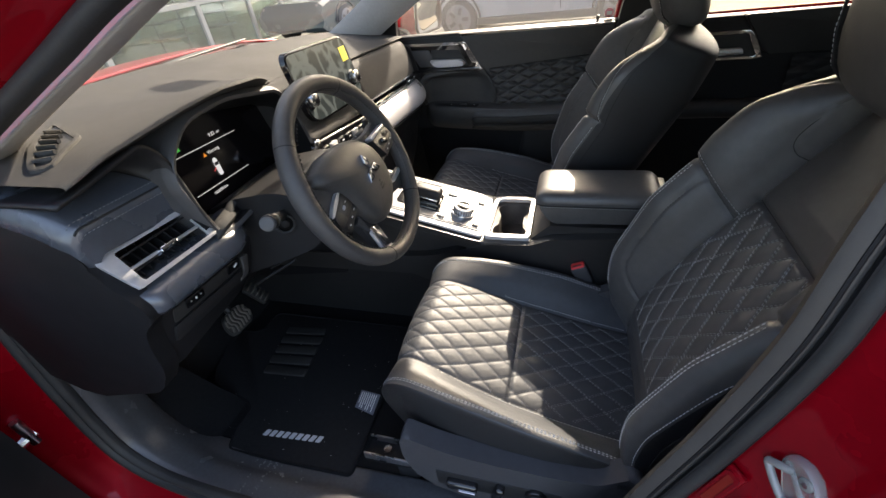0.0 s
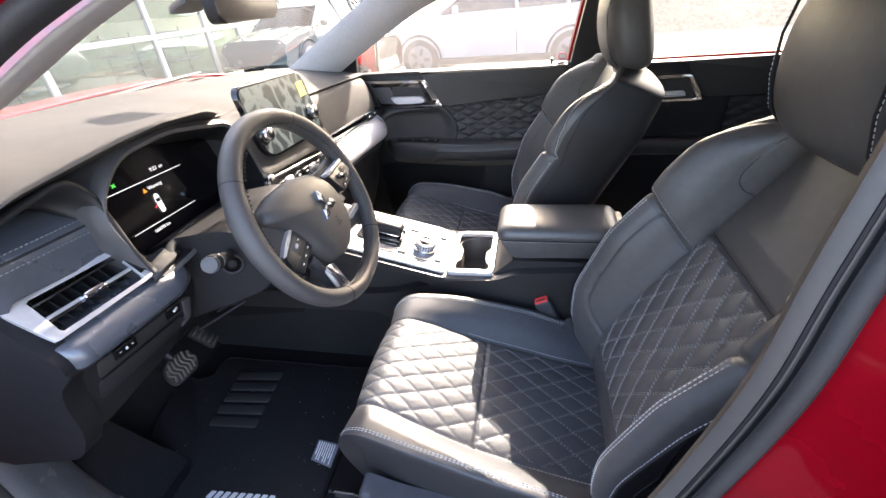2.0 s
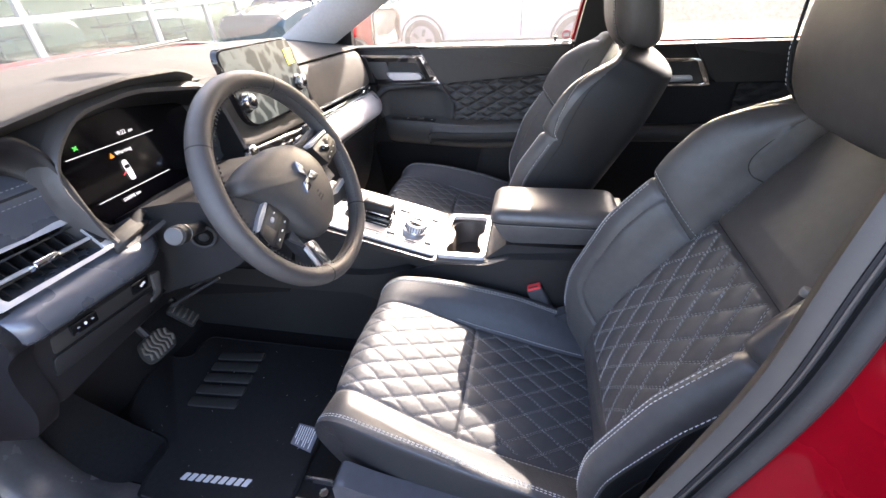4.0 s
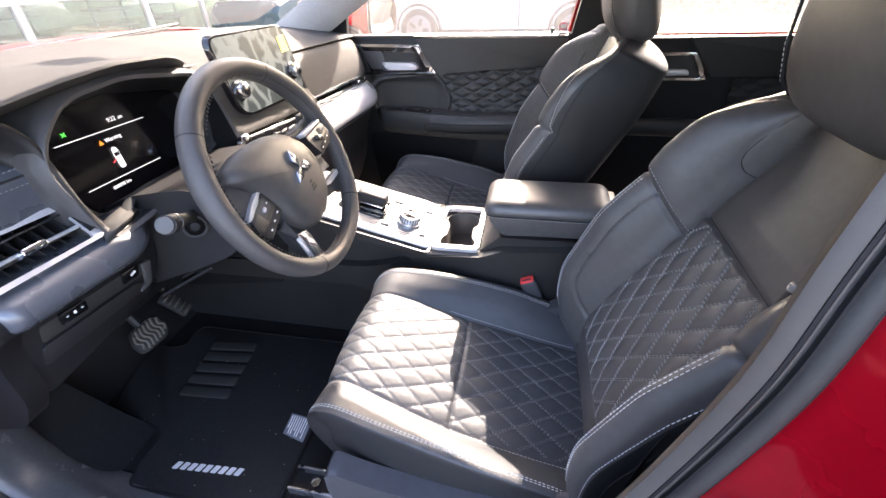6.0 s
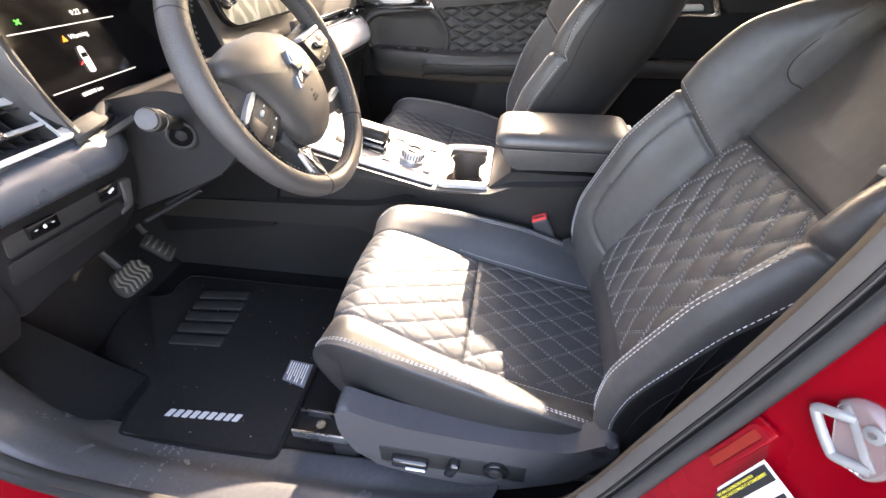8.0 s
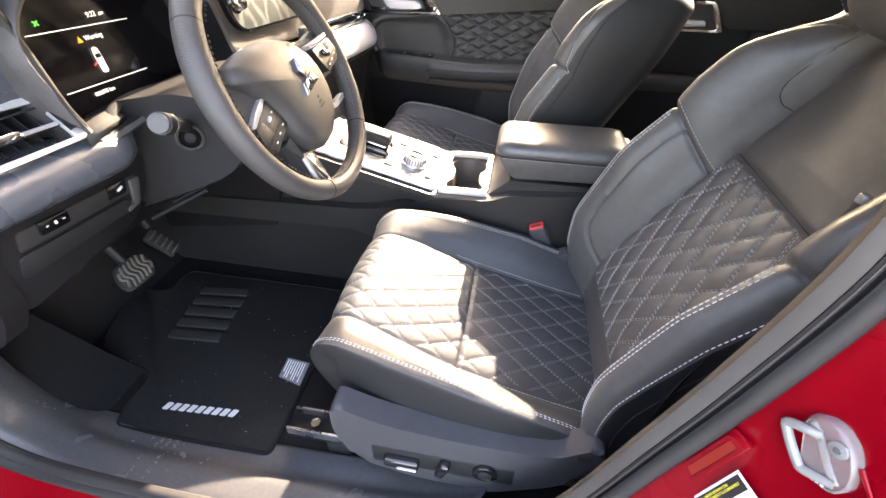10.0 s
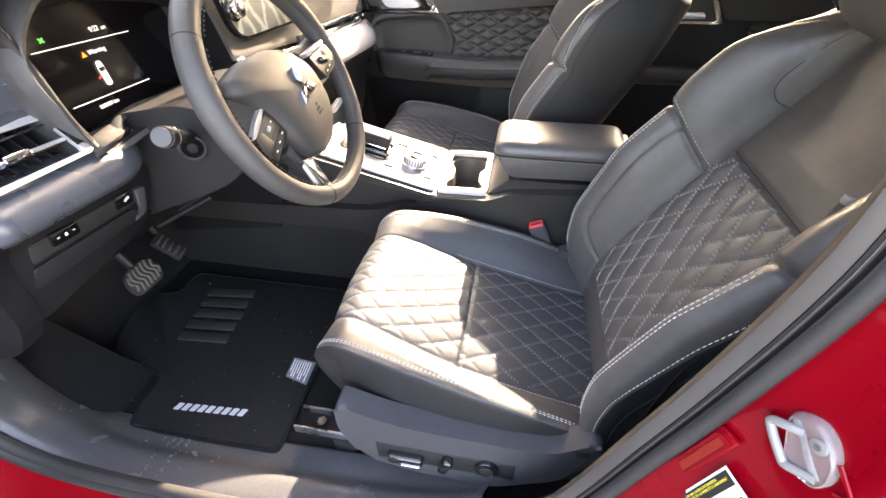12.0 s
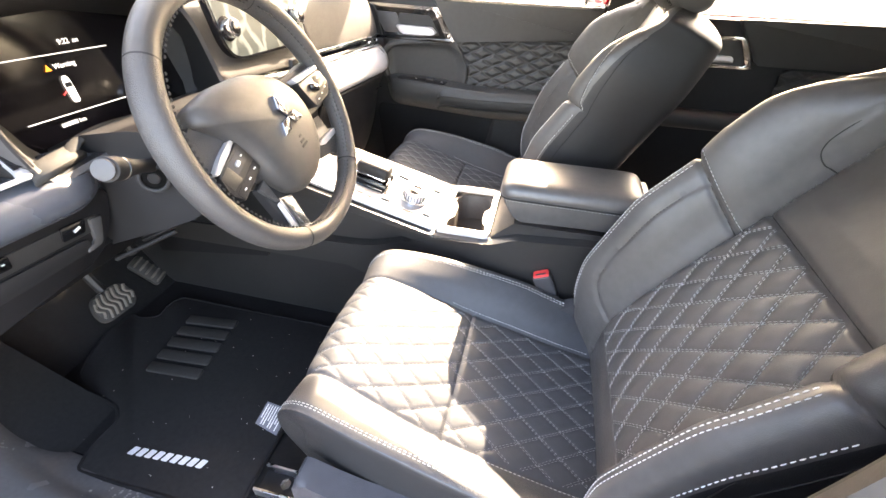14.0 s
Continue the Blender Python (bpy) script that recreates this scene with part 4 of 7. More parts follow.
def front_seat(label, at, lean, driver):
    seat = thing("car_seat", label, "car seat", "front seats", at=at)
    # cushion
    line = [(-0.058, 0.535), (-0.094, 0.610), (-0.117, 0.670), (-0.112, 0.708), (-0.076, 0.727), (-0.02, 0.711), (0.06, 0.677), (0.12, 0.653), (0.20, 0.629), (0.30, 0.602), (0.41, 0.580)]
    cu = Upholstery(line, 250, CUSHION_SIDE, [(-0.058, 0.535, 0.0), (-0.112, 0.708, 0.10), (-0.076, 0.727, 0.22), (-0.02, 0.711, 0.45), (0.06, 0.677, 0.78), (0.12, 0.653, 0.92), (0.2, 0.629, 0.98), (0.30, 0.602, 0.86), (0.36, 0.590, 0.6), (0.41, 0.58, 0.3)],
                    [(-0.114, 0.66), (0.405, 0.58)], (0.049, 0.0735), width=[(-0.058, 0.535, 0.78), (-0.112, 0.708, 0.78), (-0.05, 0.72, 0.84), (0.0, 0.70, 0.88), (0.06, 0.677, 0.91), (0.13, 0.65, 0.935), (0.20, 0.629, 0.95), (0.3, 0.602, 0.95)])
    cu.puff, cu.phase = 0.0022, (0.443, -0.233)
    lf, lr, ls = cu.near(-0.114, 0.70), cu.near(0.365, 0.588), cu.near(0.12, 0.653)
    hem = cu.groove([(lf - 0.04, 0.0), (lr + 0.02, 0.0)], 0.0022, 0.005)
    cu.groove([(ls, -cu.edge), (ls, -0.002)], 0.0045, 0.0036)
    rim = cu.ridge - cu.edge
    cu.groove([(lf - 0.01, rim + 0.004), (lr, rim + 0.004)], 0.0016, 0.0024)
    cu.shape.append(lambda l, a: 0.006 * np.clip(1 - (a / cu.edge) ** 2, 0, 1))
    n, m = cu.n, len(cu.S)

    def cushion(u, v):
        i, j = np.rint(u * (n - 1)).astype(int), np.rint(v * (m - 1)).astype(int)
        l, a = cu.L[i], cu.A[j]
        P = cu.bare(l, a, cu.relief(l, a))
        return P[..., 0], P[..., 1], P[..., 2]

    cush = finish("seat_cushion", grid_mesh("seat_cushion", cushion, n, m), LEATHER_BLUE, seat, "quilted black leather cushion with white stitching", angle=60)
    # beyond the ridge the cushion side is coloured darker, for its shade
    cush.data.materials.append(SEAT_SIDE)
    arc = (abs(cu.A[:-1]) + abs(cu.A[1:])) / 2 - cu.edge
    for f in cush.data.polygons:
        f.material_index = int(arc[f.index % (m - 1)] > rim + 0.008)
    stitches("quilt_stitching", cu.quilt_lines(), cush, THREAD_GREY, w=0.00030, length=0.0038, gap=0.0032)
    row = np.stack([np.linspace(lf - 0.004, lr, 90), np.full(90, rim)], -1)
    hems = np.stack([np.linspace(ls - 0.05, lr, 60), np.full(60, 0.008)], -1)
    stitches("bolster_stitching", cu.seam(row, -0.006) + cu.seam(row, -0.0115) + cu.seam(hems, 0.0), cush, w=0.00047, length=0.0046, gap=0.0028)
    # backrest
    bl = [(0.372, 0.590), (0.374, 0.665), (0.400, 0.737), (0.474, 0.860), (0.545, 0.968), (0.602, 1.055), (0.636, 1.115), (0.656, 1.152)]
    hinge = Matrix.Translation((0.40, 0, 0.58)) @ Matrix.Rotation(radians(lean), 4, "Y") @ Matrix.Translation((-0.40, 0, -0.58))
    bk = Upholstery(bl, 210, BACK_SIDE, [(0.372, 0.59, 0.35), (0.374, 0.665, 0.65), (0.400, 0.737, 1.12), (0.474, 0.860, 1.42), (0.545, 0.968, 1.30), (0.565, 1.0, 1.27), (0.585, 1.03, 1.25), (0.602, 1.055, 1.20), (0.62, 1.085, 1.04), (0.636, 1.115, 0.72), (0.656, 1.152, 0.24)], [(0.376, 0.68), (0.545, 0.968)], (0.0485, 0.077),
                    width=[(0.372, 0.59, 0.96), (0.5, 0.88, 1.0), (0.602, 1.055, 0.98), (0.636, 1.115, 0.92), (0.656, 1.152, 0.85)], n_side=104)
    l0, l1, l2 = bk.near(0.374, 0.665), bk.near(0.545, 0.968), bk.near(0.650, 1.140)
    er = bk.ridge - bk.edge
    bk.phase = (-0.35 - l1 / 0.077, -0.35 + l1 / 0.077)
    hem = bk.groove([(l0 - 0.05, 0.0), (l2, 0.0)], 0.006, 0.005)
    cross = bk.groove([(l1, -bk.edge), (l1, -0.002)], 0.006, 0.005)
    bolster = bk.groove([(l0 + 0.03, 0.004), (l0 + 0.055, er - 0.065), (l0 + 0.10, er - 0.040), (l1 - 0.10, er - 0.036), (l1 - 0.024, er - 0.040)], 0.0070, 0.0042)
    wing = bk.groove([(l1 - 0.055, 0.002), (l1 - 0.036, er * 0.5), (l1 - 0.016, er), (l1 - 0.010, er + 0.045)], 0.0075, 0.005)
    shoulder = bk.groove([(l1 + 0.090, 0.001), (l1 + 0.087, 0.014), (l1 + 0.098, 0.026), (l1 + 0.130, 0.033), (l2, 0.040)], 0.0040, 0.0034)
    flank = bk.groove([(l0 - 0.03, er + 0.070), (l1 - 0.02, er + 0.060), (l2 - 0.03, er + 0.046)], 0.004, 0.004)
    rim = bk.groove([(l1 - 0.012, er + 0.036), (l1 + 0.03, er + 0.030), (l1 + 0.09, er + 0.020), (l2 - 0.012, er - 0.004), (l2 + 0.004, er - 0.040)], 0.0045, 0.0036)
    bk.shape.append(lambda l, a: 0.012 * np.clip((l - l1) / 0.05, 0, 1) * np.clip(1 - (a / bk.edge) ** 2, 0, 1))
    seam_at = lambda a: np.interp(abs(a) - bk.edge, wing[:, 1], wing[:, 0])
    bk.shape.append(lambda l, a: 0.015 * (abs(a) > bk.edge) * (abs(a) < bk.edge + er + 0.08) * np.sqrt(np.clip((l - seam_at(a)) / 0.05, 0, 1)) * np.clip((abs(a) - bk.edge) / 0.03, 0, 1) * np.clip((bk.edge + er + 0.08 - abs(a)) / 0.03, 0, 1))
    nb, mb, cap = bk.n, len(bk.S), 16

    def back(u, v):
        i, j = np.rint(u * (nb + cap - 1)).astype(int), np.rint(v * (mb - 1)).astype(int)
        t = np.clip((i - nb + 1) / cap, 0, 1) * math.pi / 2 * 0.98
        i = np.minimum(i, nb - 1)
        l, a = bk.L[i], bk.A[j]
        h = bk.S[j, 1] + bk.S[j, 2] * bk.B[i] + bk.relief(l, a)
        h = -0.055 + (h + 0.055) * np.cos(t)
        s = bk.S[j, 0] * bk.W[i] * (1 - 0.45 * np.sin(t) ** 2 - 0.55 * (1 - np.cos(t)) * 0.8)
        up = 0.042 * np.sin(t)
        return bk.C[i, 0] + bk.N[i, 0] * h + bk.T[i, 0] * up, s, bk.C[i, 1] + bk.N[i, 1] * h + bk.T[i, 1] * up

    me = grid_mesh("backrest", back, nb + cap, mb)
    me.transform(hinge)
    rest = finish("backrest", me, LEATHER, seat, "black leather backrest with quilted centre", angle=60)
    # outer flank faces coloured darker to carry their shade
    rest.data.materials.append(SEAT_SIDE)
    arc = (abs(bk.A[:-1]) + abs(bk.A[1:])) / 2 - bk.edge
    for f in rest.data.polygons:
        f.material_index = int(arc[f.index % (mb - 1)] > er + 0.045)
    st = stitches("quilt_stitching", bk.quilt_lines(), rest, THREAD_PALE, w=0.00036, length=0.0042, gap=0.0030)
    st.data.transform(hinge)
    rows = []
    for e in (er - 0.008, er, er + 0.040):
        rows += bk.seam(np.stack([np.linspace(l0 + 0.01, l1 - 0.024 if e < er + 0.02 else l1 - 0.03, 80), np.full(80, e)], -1))
    if not driver:
        rows += bk.seam(rim[:46], 0.006)
    rows += bk.seam(wing[:46], -0.012 if wing[0, 1] < wing[-1, 1] else 0.012)[:1 if driver else 2]
    st = stitches("bolster_stitching", rows, rest, w=0.00052, length=0.0048, gap=0.0026)
    st.data.transform(hinge)
    for P in (hem, cross, bolster, wing, shoulder, flank, rim):
        for pts, nrm in bk.seam(P, 0.0, -0.0003):
            bm = tube([tuple(q) for q in pts], 0.0012, 5)
            bm.transform(hinge)
            part("seam", bm, THREAD_DARK, rest)
    # headrest
    bm = rounded_block([(1.158, 0.680, 0.018, 0.070, 2.4), (1.161, 0.678, 0.040, 0.108, 2.6), (1.172, 0.675, 0.054, 0.132, 2.8), (1.200, 0.669, 0.063, 0.147, 3.0), (1.245, 0.662, 0.065, 0.150, 3.0), (1.300, 0.658, 0.063, 0.145, 2.9), (1.350, 0.660, 0.056, 0.132, 2.8), (1.380, 0.666, 0.045, 0.110, 2.7), (1.395, 0.672, 0.026, 0.080, 2.4), (1.398, 0.674, 0.010, 0.040, 2.2)])
    forward = Matrix.Translation((-0.055 if driver else 0.018, 0, 0.004))
    bm.transform(hinge @ forward)
    head = part("headrest", bm, LEATHER, seat, "padded black leather headrest", angle=80)
    mod = head.modifiers.new("soft", "SUBSURF")
    mod.levels = mod.render_levels = 1
    rows = []
    for s in (-0.112, 0.112):
        z = np.linspace(1.180, 1.360, 40)
        half = np.interp(z, [1.172, 1.2, 1.245, 1.30, 1.35, 1.38, 1.39], [0.040, 0.0595, 0.0635, 0.0610, 0.0525, 0.036, 0.02])
        cx = np.interp(z, [1.172, 1.2, 1.245, 1.30, 1.35, 1.38], [0.675, 0.669, 0.662, 0.658, 0.660, 0.666])
        P = np.stack([cx - half * 0.915, 0 * z + s, z], -1)
        me = part("seam", tube([hinge @ forward @ Vector(p) for p in P], 0.0020, 6), THREAD_DARK, head)
        P2 = P + np.array([-0.001, 0.004 * np.sign(s), 0])
        rows.append(([tuple(hinge @ forward @ Vector(p)) for p in P2], [(-1, 0, 0)] * len(P2)))
    stitches("headrest_stitching", rows, head)
    for s in (-0.055, 0.055):
        a, b = hinge @ Vector((0.670, s, 1.10)), hinge @ Vector((0.648, s, 1.19))
        part("headrest_post", tube([a, b], 0.006, 12), CHROME, seat, "chrome post")
    # base, rails and side trim
    part("seat_frame", rbox((0.44, 0.40, 0.06), (0.17, 0, 0.535), 0.015), PLASTIC, seat, "dark seat frame")
    for s in (-0.200, 0.200):
        rail = part("seat_rail", rbox((0.60, 0.050, 0.010), (0.100, s, 0.470), 0.003), BLACK_PLASTIC, seat, "dark seat rail with bright steel lips")
        for e in (-0.022, 0.022):
            part("rail_lip", rbox((0.60, 0.005, 0.024), (0.100, s + e, 0.482), 0.002), STEEL, rail)
        part("rail_slider", rbox((0.40, 0.026, 0.026), (0.18, s, 0.492), 0.004), PLASTIC, rail)
        part("rail_bolt", disc((-0.15, s, 0.480), (0, 0, 1), 0.010, 0.012, 6), STEEL, rail)
        part("rail_mount", rbox((0.05, 0.046, 0.05), (-0.10, s, 0.440), 0.006), PLASTIC, rail)
    sides = ((-1,) if driver else (1,))
    for sg in (-1, 1):
        outer = sg in sides
        poly = [(-0.066, 0.680), (-0.070, 0.600), (-0.040, 0.515), (0.06, 0.488), (0.20, 0.482), (0.305, 0.55), (0.348, 0.635), (0.358, 0.672), (0.340, 0.684), (0.316, 0.664), (0.290, 0.640), (0.22, 0.634), (0.13, 0.636), (0.04, 0.643), (-0.02, 0.660)]
        if not outer:
            poly = [(0.02, 0.615), (0.02, 0.52), (0.30, 0.51), (0.36, 0.62), (0.34, 0.68), (0.25, 0.62)]
        poly = round_poly(poly, 0.025, 4)
        y0 = 0.225 if outer else 0.205
        bm = prism(poly, (lambda u, v, w: (u, sg * (y0 + w), v)), 0.040 if outer else 0.03, 0.010, 3)
        panel = part("side_trim", bm, SEAT_TRIM, seat, "dark grey plastic seat side trim")
        if outer:
            y1 = sg * 0.265
            part("switch_recess", rbox((0.24, 0.004, 0.050), (0.115, y1, 0.553), 0.002), PLASTIC, panel)
            part("seat_switch", rbox((0.062, 0.020, 0.022), (0.048, y1 + sg * 0.006, 0.553), 0.006, 3), GLOSS_BLACK, panel, "black seat switch")
            part("switch_edge", rbox((0.034, 0.005, 0.004), (0.058, y1 + sg * 0.0155, 0.5445), 0.0015), CHROME, panel)
            part("seat_switch", rbox((0.018, 0.022, 0.042), (0.118, y1 + sg * 0.006, 0.556), 0.006, 3, Euler((0, radians(18), 0)).to_matrix()), GLOSS_BLACK, panel, "black recline switch")
            part("lumbar_switch", disc((0.188, y1 + sg * 0.003, 0.560), (0, 1, 0), 0.021, 0.012, 28, 0.003), GLOSS_BLACK, panel, "round black lumbar switch")
            part("switch_centre", disc((0.188, y1 + sg * 0.008, 0.560), (0, 1, 0), 0.012, 0.006, 24, 0.002), PLASTIC, panel)
            part("side_label", rbox((0.020, 0.001, 0.014), (0.328, y1 - sg * 0.0004, 0.652), 0.0003, 1), PLASTIC, panel)
    return seat


DRIVER_Y, PASS_Y = -0.385, 0.385
front_seat("driver's seat in quilted black leather with white stitching", (0, DRIVER_Y, 0), 0, True)
front_seat("empty front passenger seat in quilted black leather", (-0.165, PASS_Y, -0.02), -5, False)


def seat_buckle():
    b = thing("seat_belt_buckle", "black seat belt buckle with red release button", "seat belt buckle", at=(0.264, -0.134, 0.668))
    r = Euler((radians(3), radians(-24), 0)).to_matrix()
    part("housing", rbox((0.040, 0.024, 0.082), (0, 0, 0), 0.006, 3, r), SEAT_TRIM, b)
    part("release_button", rbox((0.034, 0.019, 0.014), r @ Vector((0, 0, 0.039)), 0.003, 2, r), BUCKLE_RED, b, "red release button")
    part("latch_slot", rbox((0.022, 0.004, 0.002), r @ Vector((0, -0.006, 0.0462)), 0.0005, 1, r), INK, b)
    part("stalk", tube([r @ Vector((0, 0, -0.035)), (0.045, 0.004, -0.14)], 0.010, 10, flat=0.5), WEBBING, b)


seat_buckle()


def rear_bench():
    b = thing("rear_bench", "black leather rear bench seat in shade", "car seat", at=(1.38, 0, 0.0))
    for y in (-0.34, 0.34):
        part("seat_cushion", rbox((0.52, 0.60, 0.16), (0, y, 0.62), 0.06, 4), LEATHER, b)
        part("backrest", rbox((0.16, 0.60, 0.62), (0.33, y, 0.95), 0.06, 4, Euler((0, radians(22), 0)).to_matrix()), LEATHER, b)
        part("headrest", rbox((0.11, 0.26, 0.18), (0.47, y, 1.32), 0.045, 4, Euler((0, radians(14), 0)).to_matrix()), LEATHER, b)
    part("bench_base", rbox((0.50, 1.20, 0.16), (0.02, 0, 0.48), 0.02, 2), PLASTIC, b)


rear_bench()


# ---- dashboard ----
dash = thing("dashboard", "grey and black dashboard with soft top and silver trim", "dashboard", at=(0, 0, 0))


def edge_x(y):
    return np.interp(y, [-0.74, -0.71, -0.66, -0.572, -0.51, -0.43, -0.33, -0.30, -0.25, -0.20, -0.10, 0.15, 0.22, 0.72], [-0.360, -0.358, -0.358, -0.354, -0.352, -0.354, -0.360, -0.368, -0.402, -0.455, -0.490, -0.480, -0.452, -0.462])


def edge_z(y):
    return np.interp(y, [-0.74, -0.71, -0.66, -0.572, -0.51, -0.43, -0.33, -0.30, -0.25, -0.20, -0.10, 0.15, 0.22, 0.72], [1.222, 1.228, 1.239, 1.249, 1.255, 1.258, 1.250, 1.241, 1.226, 1.208, 1.194, 1.176, 1.166, 1.138])


def dash_z(x, y):
    """Height of the dash top."""
    zc = 1.226 - 0.02 * y - 0.05 * max(y, 0) - 0.05 * max(-y - 0.45, 0)
    xe, ze = float(edge_x(y)), float(edge_z(y))
    return zc + (ze - zc) * min(1, max(0, (x + 0.80) / (xe + 0.80))) ** 1.6


def dash_top():
    def fn(u, v):
        y = -0.722 + 1.432 * v
        zc = 1.226 - 0.02 * y - 0.05 * np.maximum(y, 0) - 0.05 * np.maximum(-y - 0.45, 0)
        xe, ze = edge_x(y), edge_z(y)
        xf = -1.085 + 0.25 * (abs(y) / 0.7) ** 2.5
        t = np.clip(u / 0.84, 0, 1)
        x = xf + (xe - xf) * t
        k = np.clip((x - xf) / (xe - xf), 0, 1)
        mid = np.clip((x + 0.80) / (xe + 0.80), 0, 1)
        z = zc + (ze - zc) * mid ** 1.6 - 0.022 * np.clip((-0.88 - x) / 0.2, 0, 1) ** 2
        roll = np.clip((u - 0.84) / 0.16, 0, 1) * math.pi / 2
        z = z - 0.016 * (1 - np.cos(roll)) - 0.012 * np.clip((u - 0.92) / 0.08, 0, 1)
        x = x + 0.008 * np.sin(roll) - 0.06 * np.clip((u - 0.92) / 0.08, 0, 1)
        return x, y, z
    d = finish("dash_top", grid_mesh("dash_top", fn, 70, 90), DASH_SOFT, dash, "soft grey grained dash top")
    # defroster slot near the glass
    part("defroster_slot", rbox((0.022, 0.80, 0.006), (-0.985, 0.05, 1.2125), 0.002, 1), PLASTIC, dash)


dash_top()


def resample(poly, n=64):
    P = np.array([tuple(p)[:2] for p in poly] + [tuple(poly[0])[:2]], float)
    d = np.r_[0, np.cumsum(np.linalg.norm(np.diff(P, axis=0), axis=1))]
    s = np.linspace(0, d[-1], n + 1)[:-1]
    return [(float(np.interp(a, d, P[:, 0])), float(np.interp(a, d, P[:, 1]))) for a in s]


BINNACLE = resample(round_poly([(-0.575, 1.168), (-0.508, 1.222), (-0.405, 1.229), (-0.262, 1.203), (-0.238, 1.165), (-0.214, 1.040), (-0.40, 1.052), (-0.545, 1.040)], [0.04, 0.03, 0.03, 0.02, 0.02, 0.02, 0.04, 0.02], 5))
SCREEN = resample(round_poly([(-0.520, 1.150), (-0.455, 1.190), (-0.36, 1.194), (-0.220, 1.168), (-0.180, 1.130), (-0.185, 1.030), (-0.36, 1.030), (-0.480, 1.030)], 0.012, 5))


def cluster():
    slope = lambda z: -0.36 - 0.10 * (z - 1.05)                # the rim leans forward at the top
    face = lambda z: -0.469 - 0.12 * (z - 1.066)
    rim_out = inset(BINNACLE, -0.012)
    part("binnacle_rim", loft([[(slope(v) - 0.03, u, v) for u, v in inset(BINNACLE, -0.016)], [(slope(v) - 0.004, u, v) for u, v in rim_out], [(slope(v) + 0.003, u, v) for u, v in inset(BINNACLE, -0.006)], [(slope(v), u, v) for u, v in BINNACLE]], caps=False), PLASTIC_GREY, dash, "dark instrument hood rim")
    part("binnacle_wall", loft([[(slope(v), u, v) for u, v in BINNACLE], [(0.5 * (slope(v) + face(vv)), 0.55 * u + 0.45 * uu, 0.55 * v + 0.45 * vv) for (u, v), (uu, vv) in zip(BINNACLE, SCREEN)], [(face(v), u, v) for u, v in SCREEN]], caps=False), PLASTIC, dash)
    part("binnacle_shell", loft([[(slope(v) - 0.006, u, min(v, float(edge_z(u)) - 0.012)) for u, v in rim_out], [(slope(v) - 0.06, u, min(v, float(edge_z(u)) - 0.022)) for u, v in inset(BINNACLE, -0.022)], [(slope(v) - 0.13, u, min(v, float(edge_z(u)) - 0.034)) for u, v in inset(BINNACLE, -0.026)]], caps=False), PLASTIC_GREY, dash)
    scr = part("instrument_screen", prism(SCREEN, (lambda u, v, w: (face(v) - 0.004 + w, u, v)), 0.005), CLUSTER_GLASS, dash, "dark instrument screen with lit readouts")
    up = Vector((-0.12, 0, 1)).normalized()

    def put(y, z, lift=0.003):
        return basis((face(z) + lift, y, z), (0, 1, 0), up)

    def bar(y0, y1, z0, z1, mat, h=0.0010, name="screen_line"):
        m = put((y0 + y1) / 2, (z0 + z1) / 2)
        L = math.hypot(y1 - y0, z1 - z0)
        bm = rbox((L, h, 0.0008), (0, 0, 0), 0.0)
        bm.transform(m @ Matrix.Rotation(math.atan2(z1 - z0, y1 - y0), 4, "Z"))
        part(name, bm, mat, scr)
    bar(-0.479, -0.309, 1.1465, 1.1405, GLOW_WHITE)
    bar(-0.472, -0.318, 1.0700, 1.0665, GLOW_WHITE)
    words("clock_digits", "9:22", 0.0098, put(-0.369, 1.1555), GLOW_WHITE, scr, 0.0002)
    words("clock_half", "AM", 0.0062, put(-0.3515, 1.1540), GLOW_WHITE, scr, 0.0002)
    words("warning_word", "Warning", 0.0092, put(-0.384, 1.1285), GLOW_WHITE, scr, 0.0002)
    words("odometer_digits", "000098 km", 0.0082, put(-0.414, 1.0570), GLOW_WHITE, scr, 0.0002)
    tri = bmesh.new()
    v = [tri.verts.new((x, y, 0)) for x, y in ((-0.0046, -0.0038), (0.0046, -0.0038), (0, 0.0046))]
    tri.faces.new(v)
    tri.transform(put(-0.4085, 1.1285))
    part("warning_triangle", tri, GLOW_AMBER, scr)
    for a in (0.7, -0.7):
        bm = rbox((0.0085, 0.0018, 0.0008), (0, 0, 0), 0.0)
        bm.transform(put(-0.456, 1.158) @ Matrix.Rotation(a, 4, "Z"))
        part("green_sign", bm, GLOW_GREEN, scr)
    # the little car on the screen, door open
    bm = prism(round_poly([(-0.0052, -0.018), (0.0052, -0.018), (0.0060, 0.008), (0.004, 0.018), (-0.004, 0.018), (-0.0060, 0.008)], 0.004, 3), (lambda u, v, w: (u, v, w)), 0.0008)
    bm.transform(put(-0.394, 1.098))
    part("car_picture", bm, GLOW_WHITE, scr)
    bm = rbox((0.010, 0.006, 0.001), (0, 0.006, 0.0006), 0.0)
    bm.transform(put(-0.394, 1.098))
    part("car_picture_glass", bm, INK, scr)
    bm = rbox((0.009, 0.0016, 0.0008), (-0.0095, 0.002, 0.0004), 0.0)
    bm.transform(put(-0.394, 1.098) @ Matrix.Rotation(0.5, 4, "Z"))
    part("car_picture_door", bm, GLOW_RED, scr)
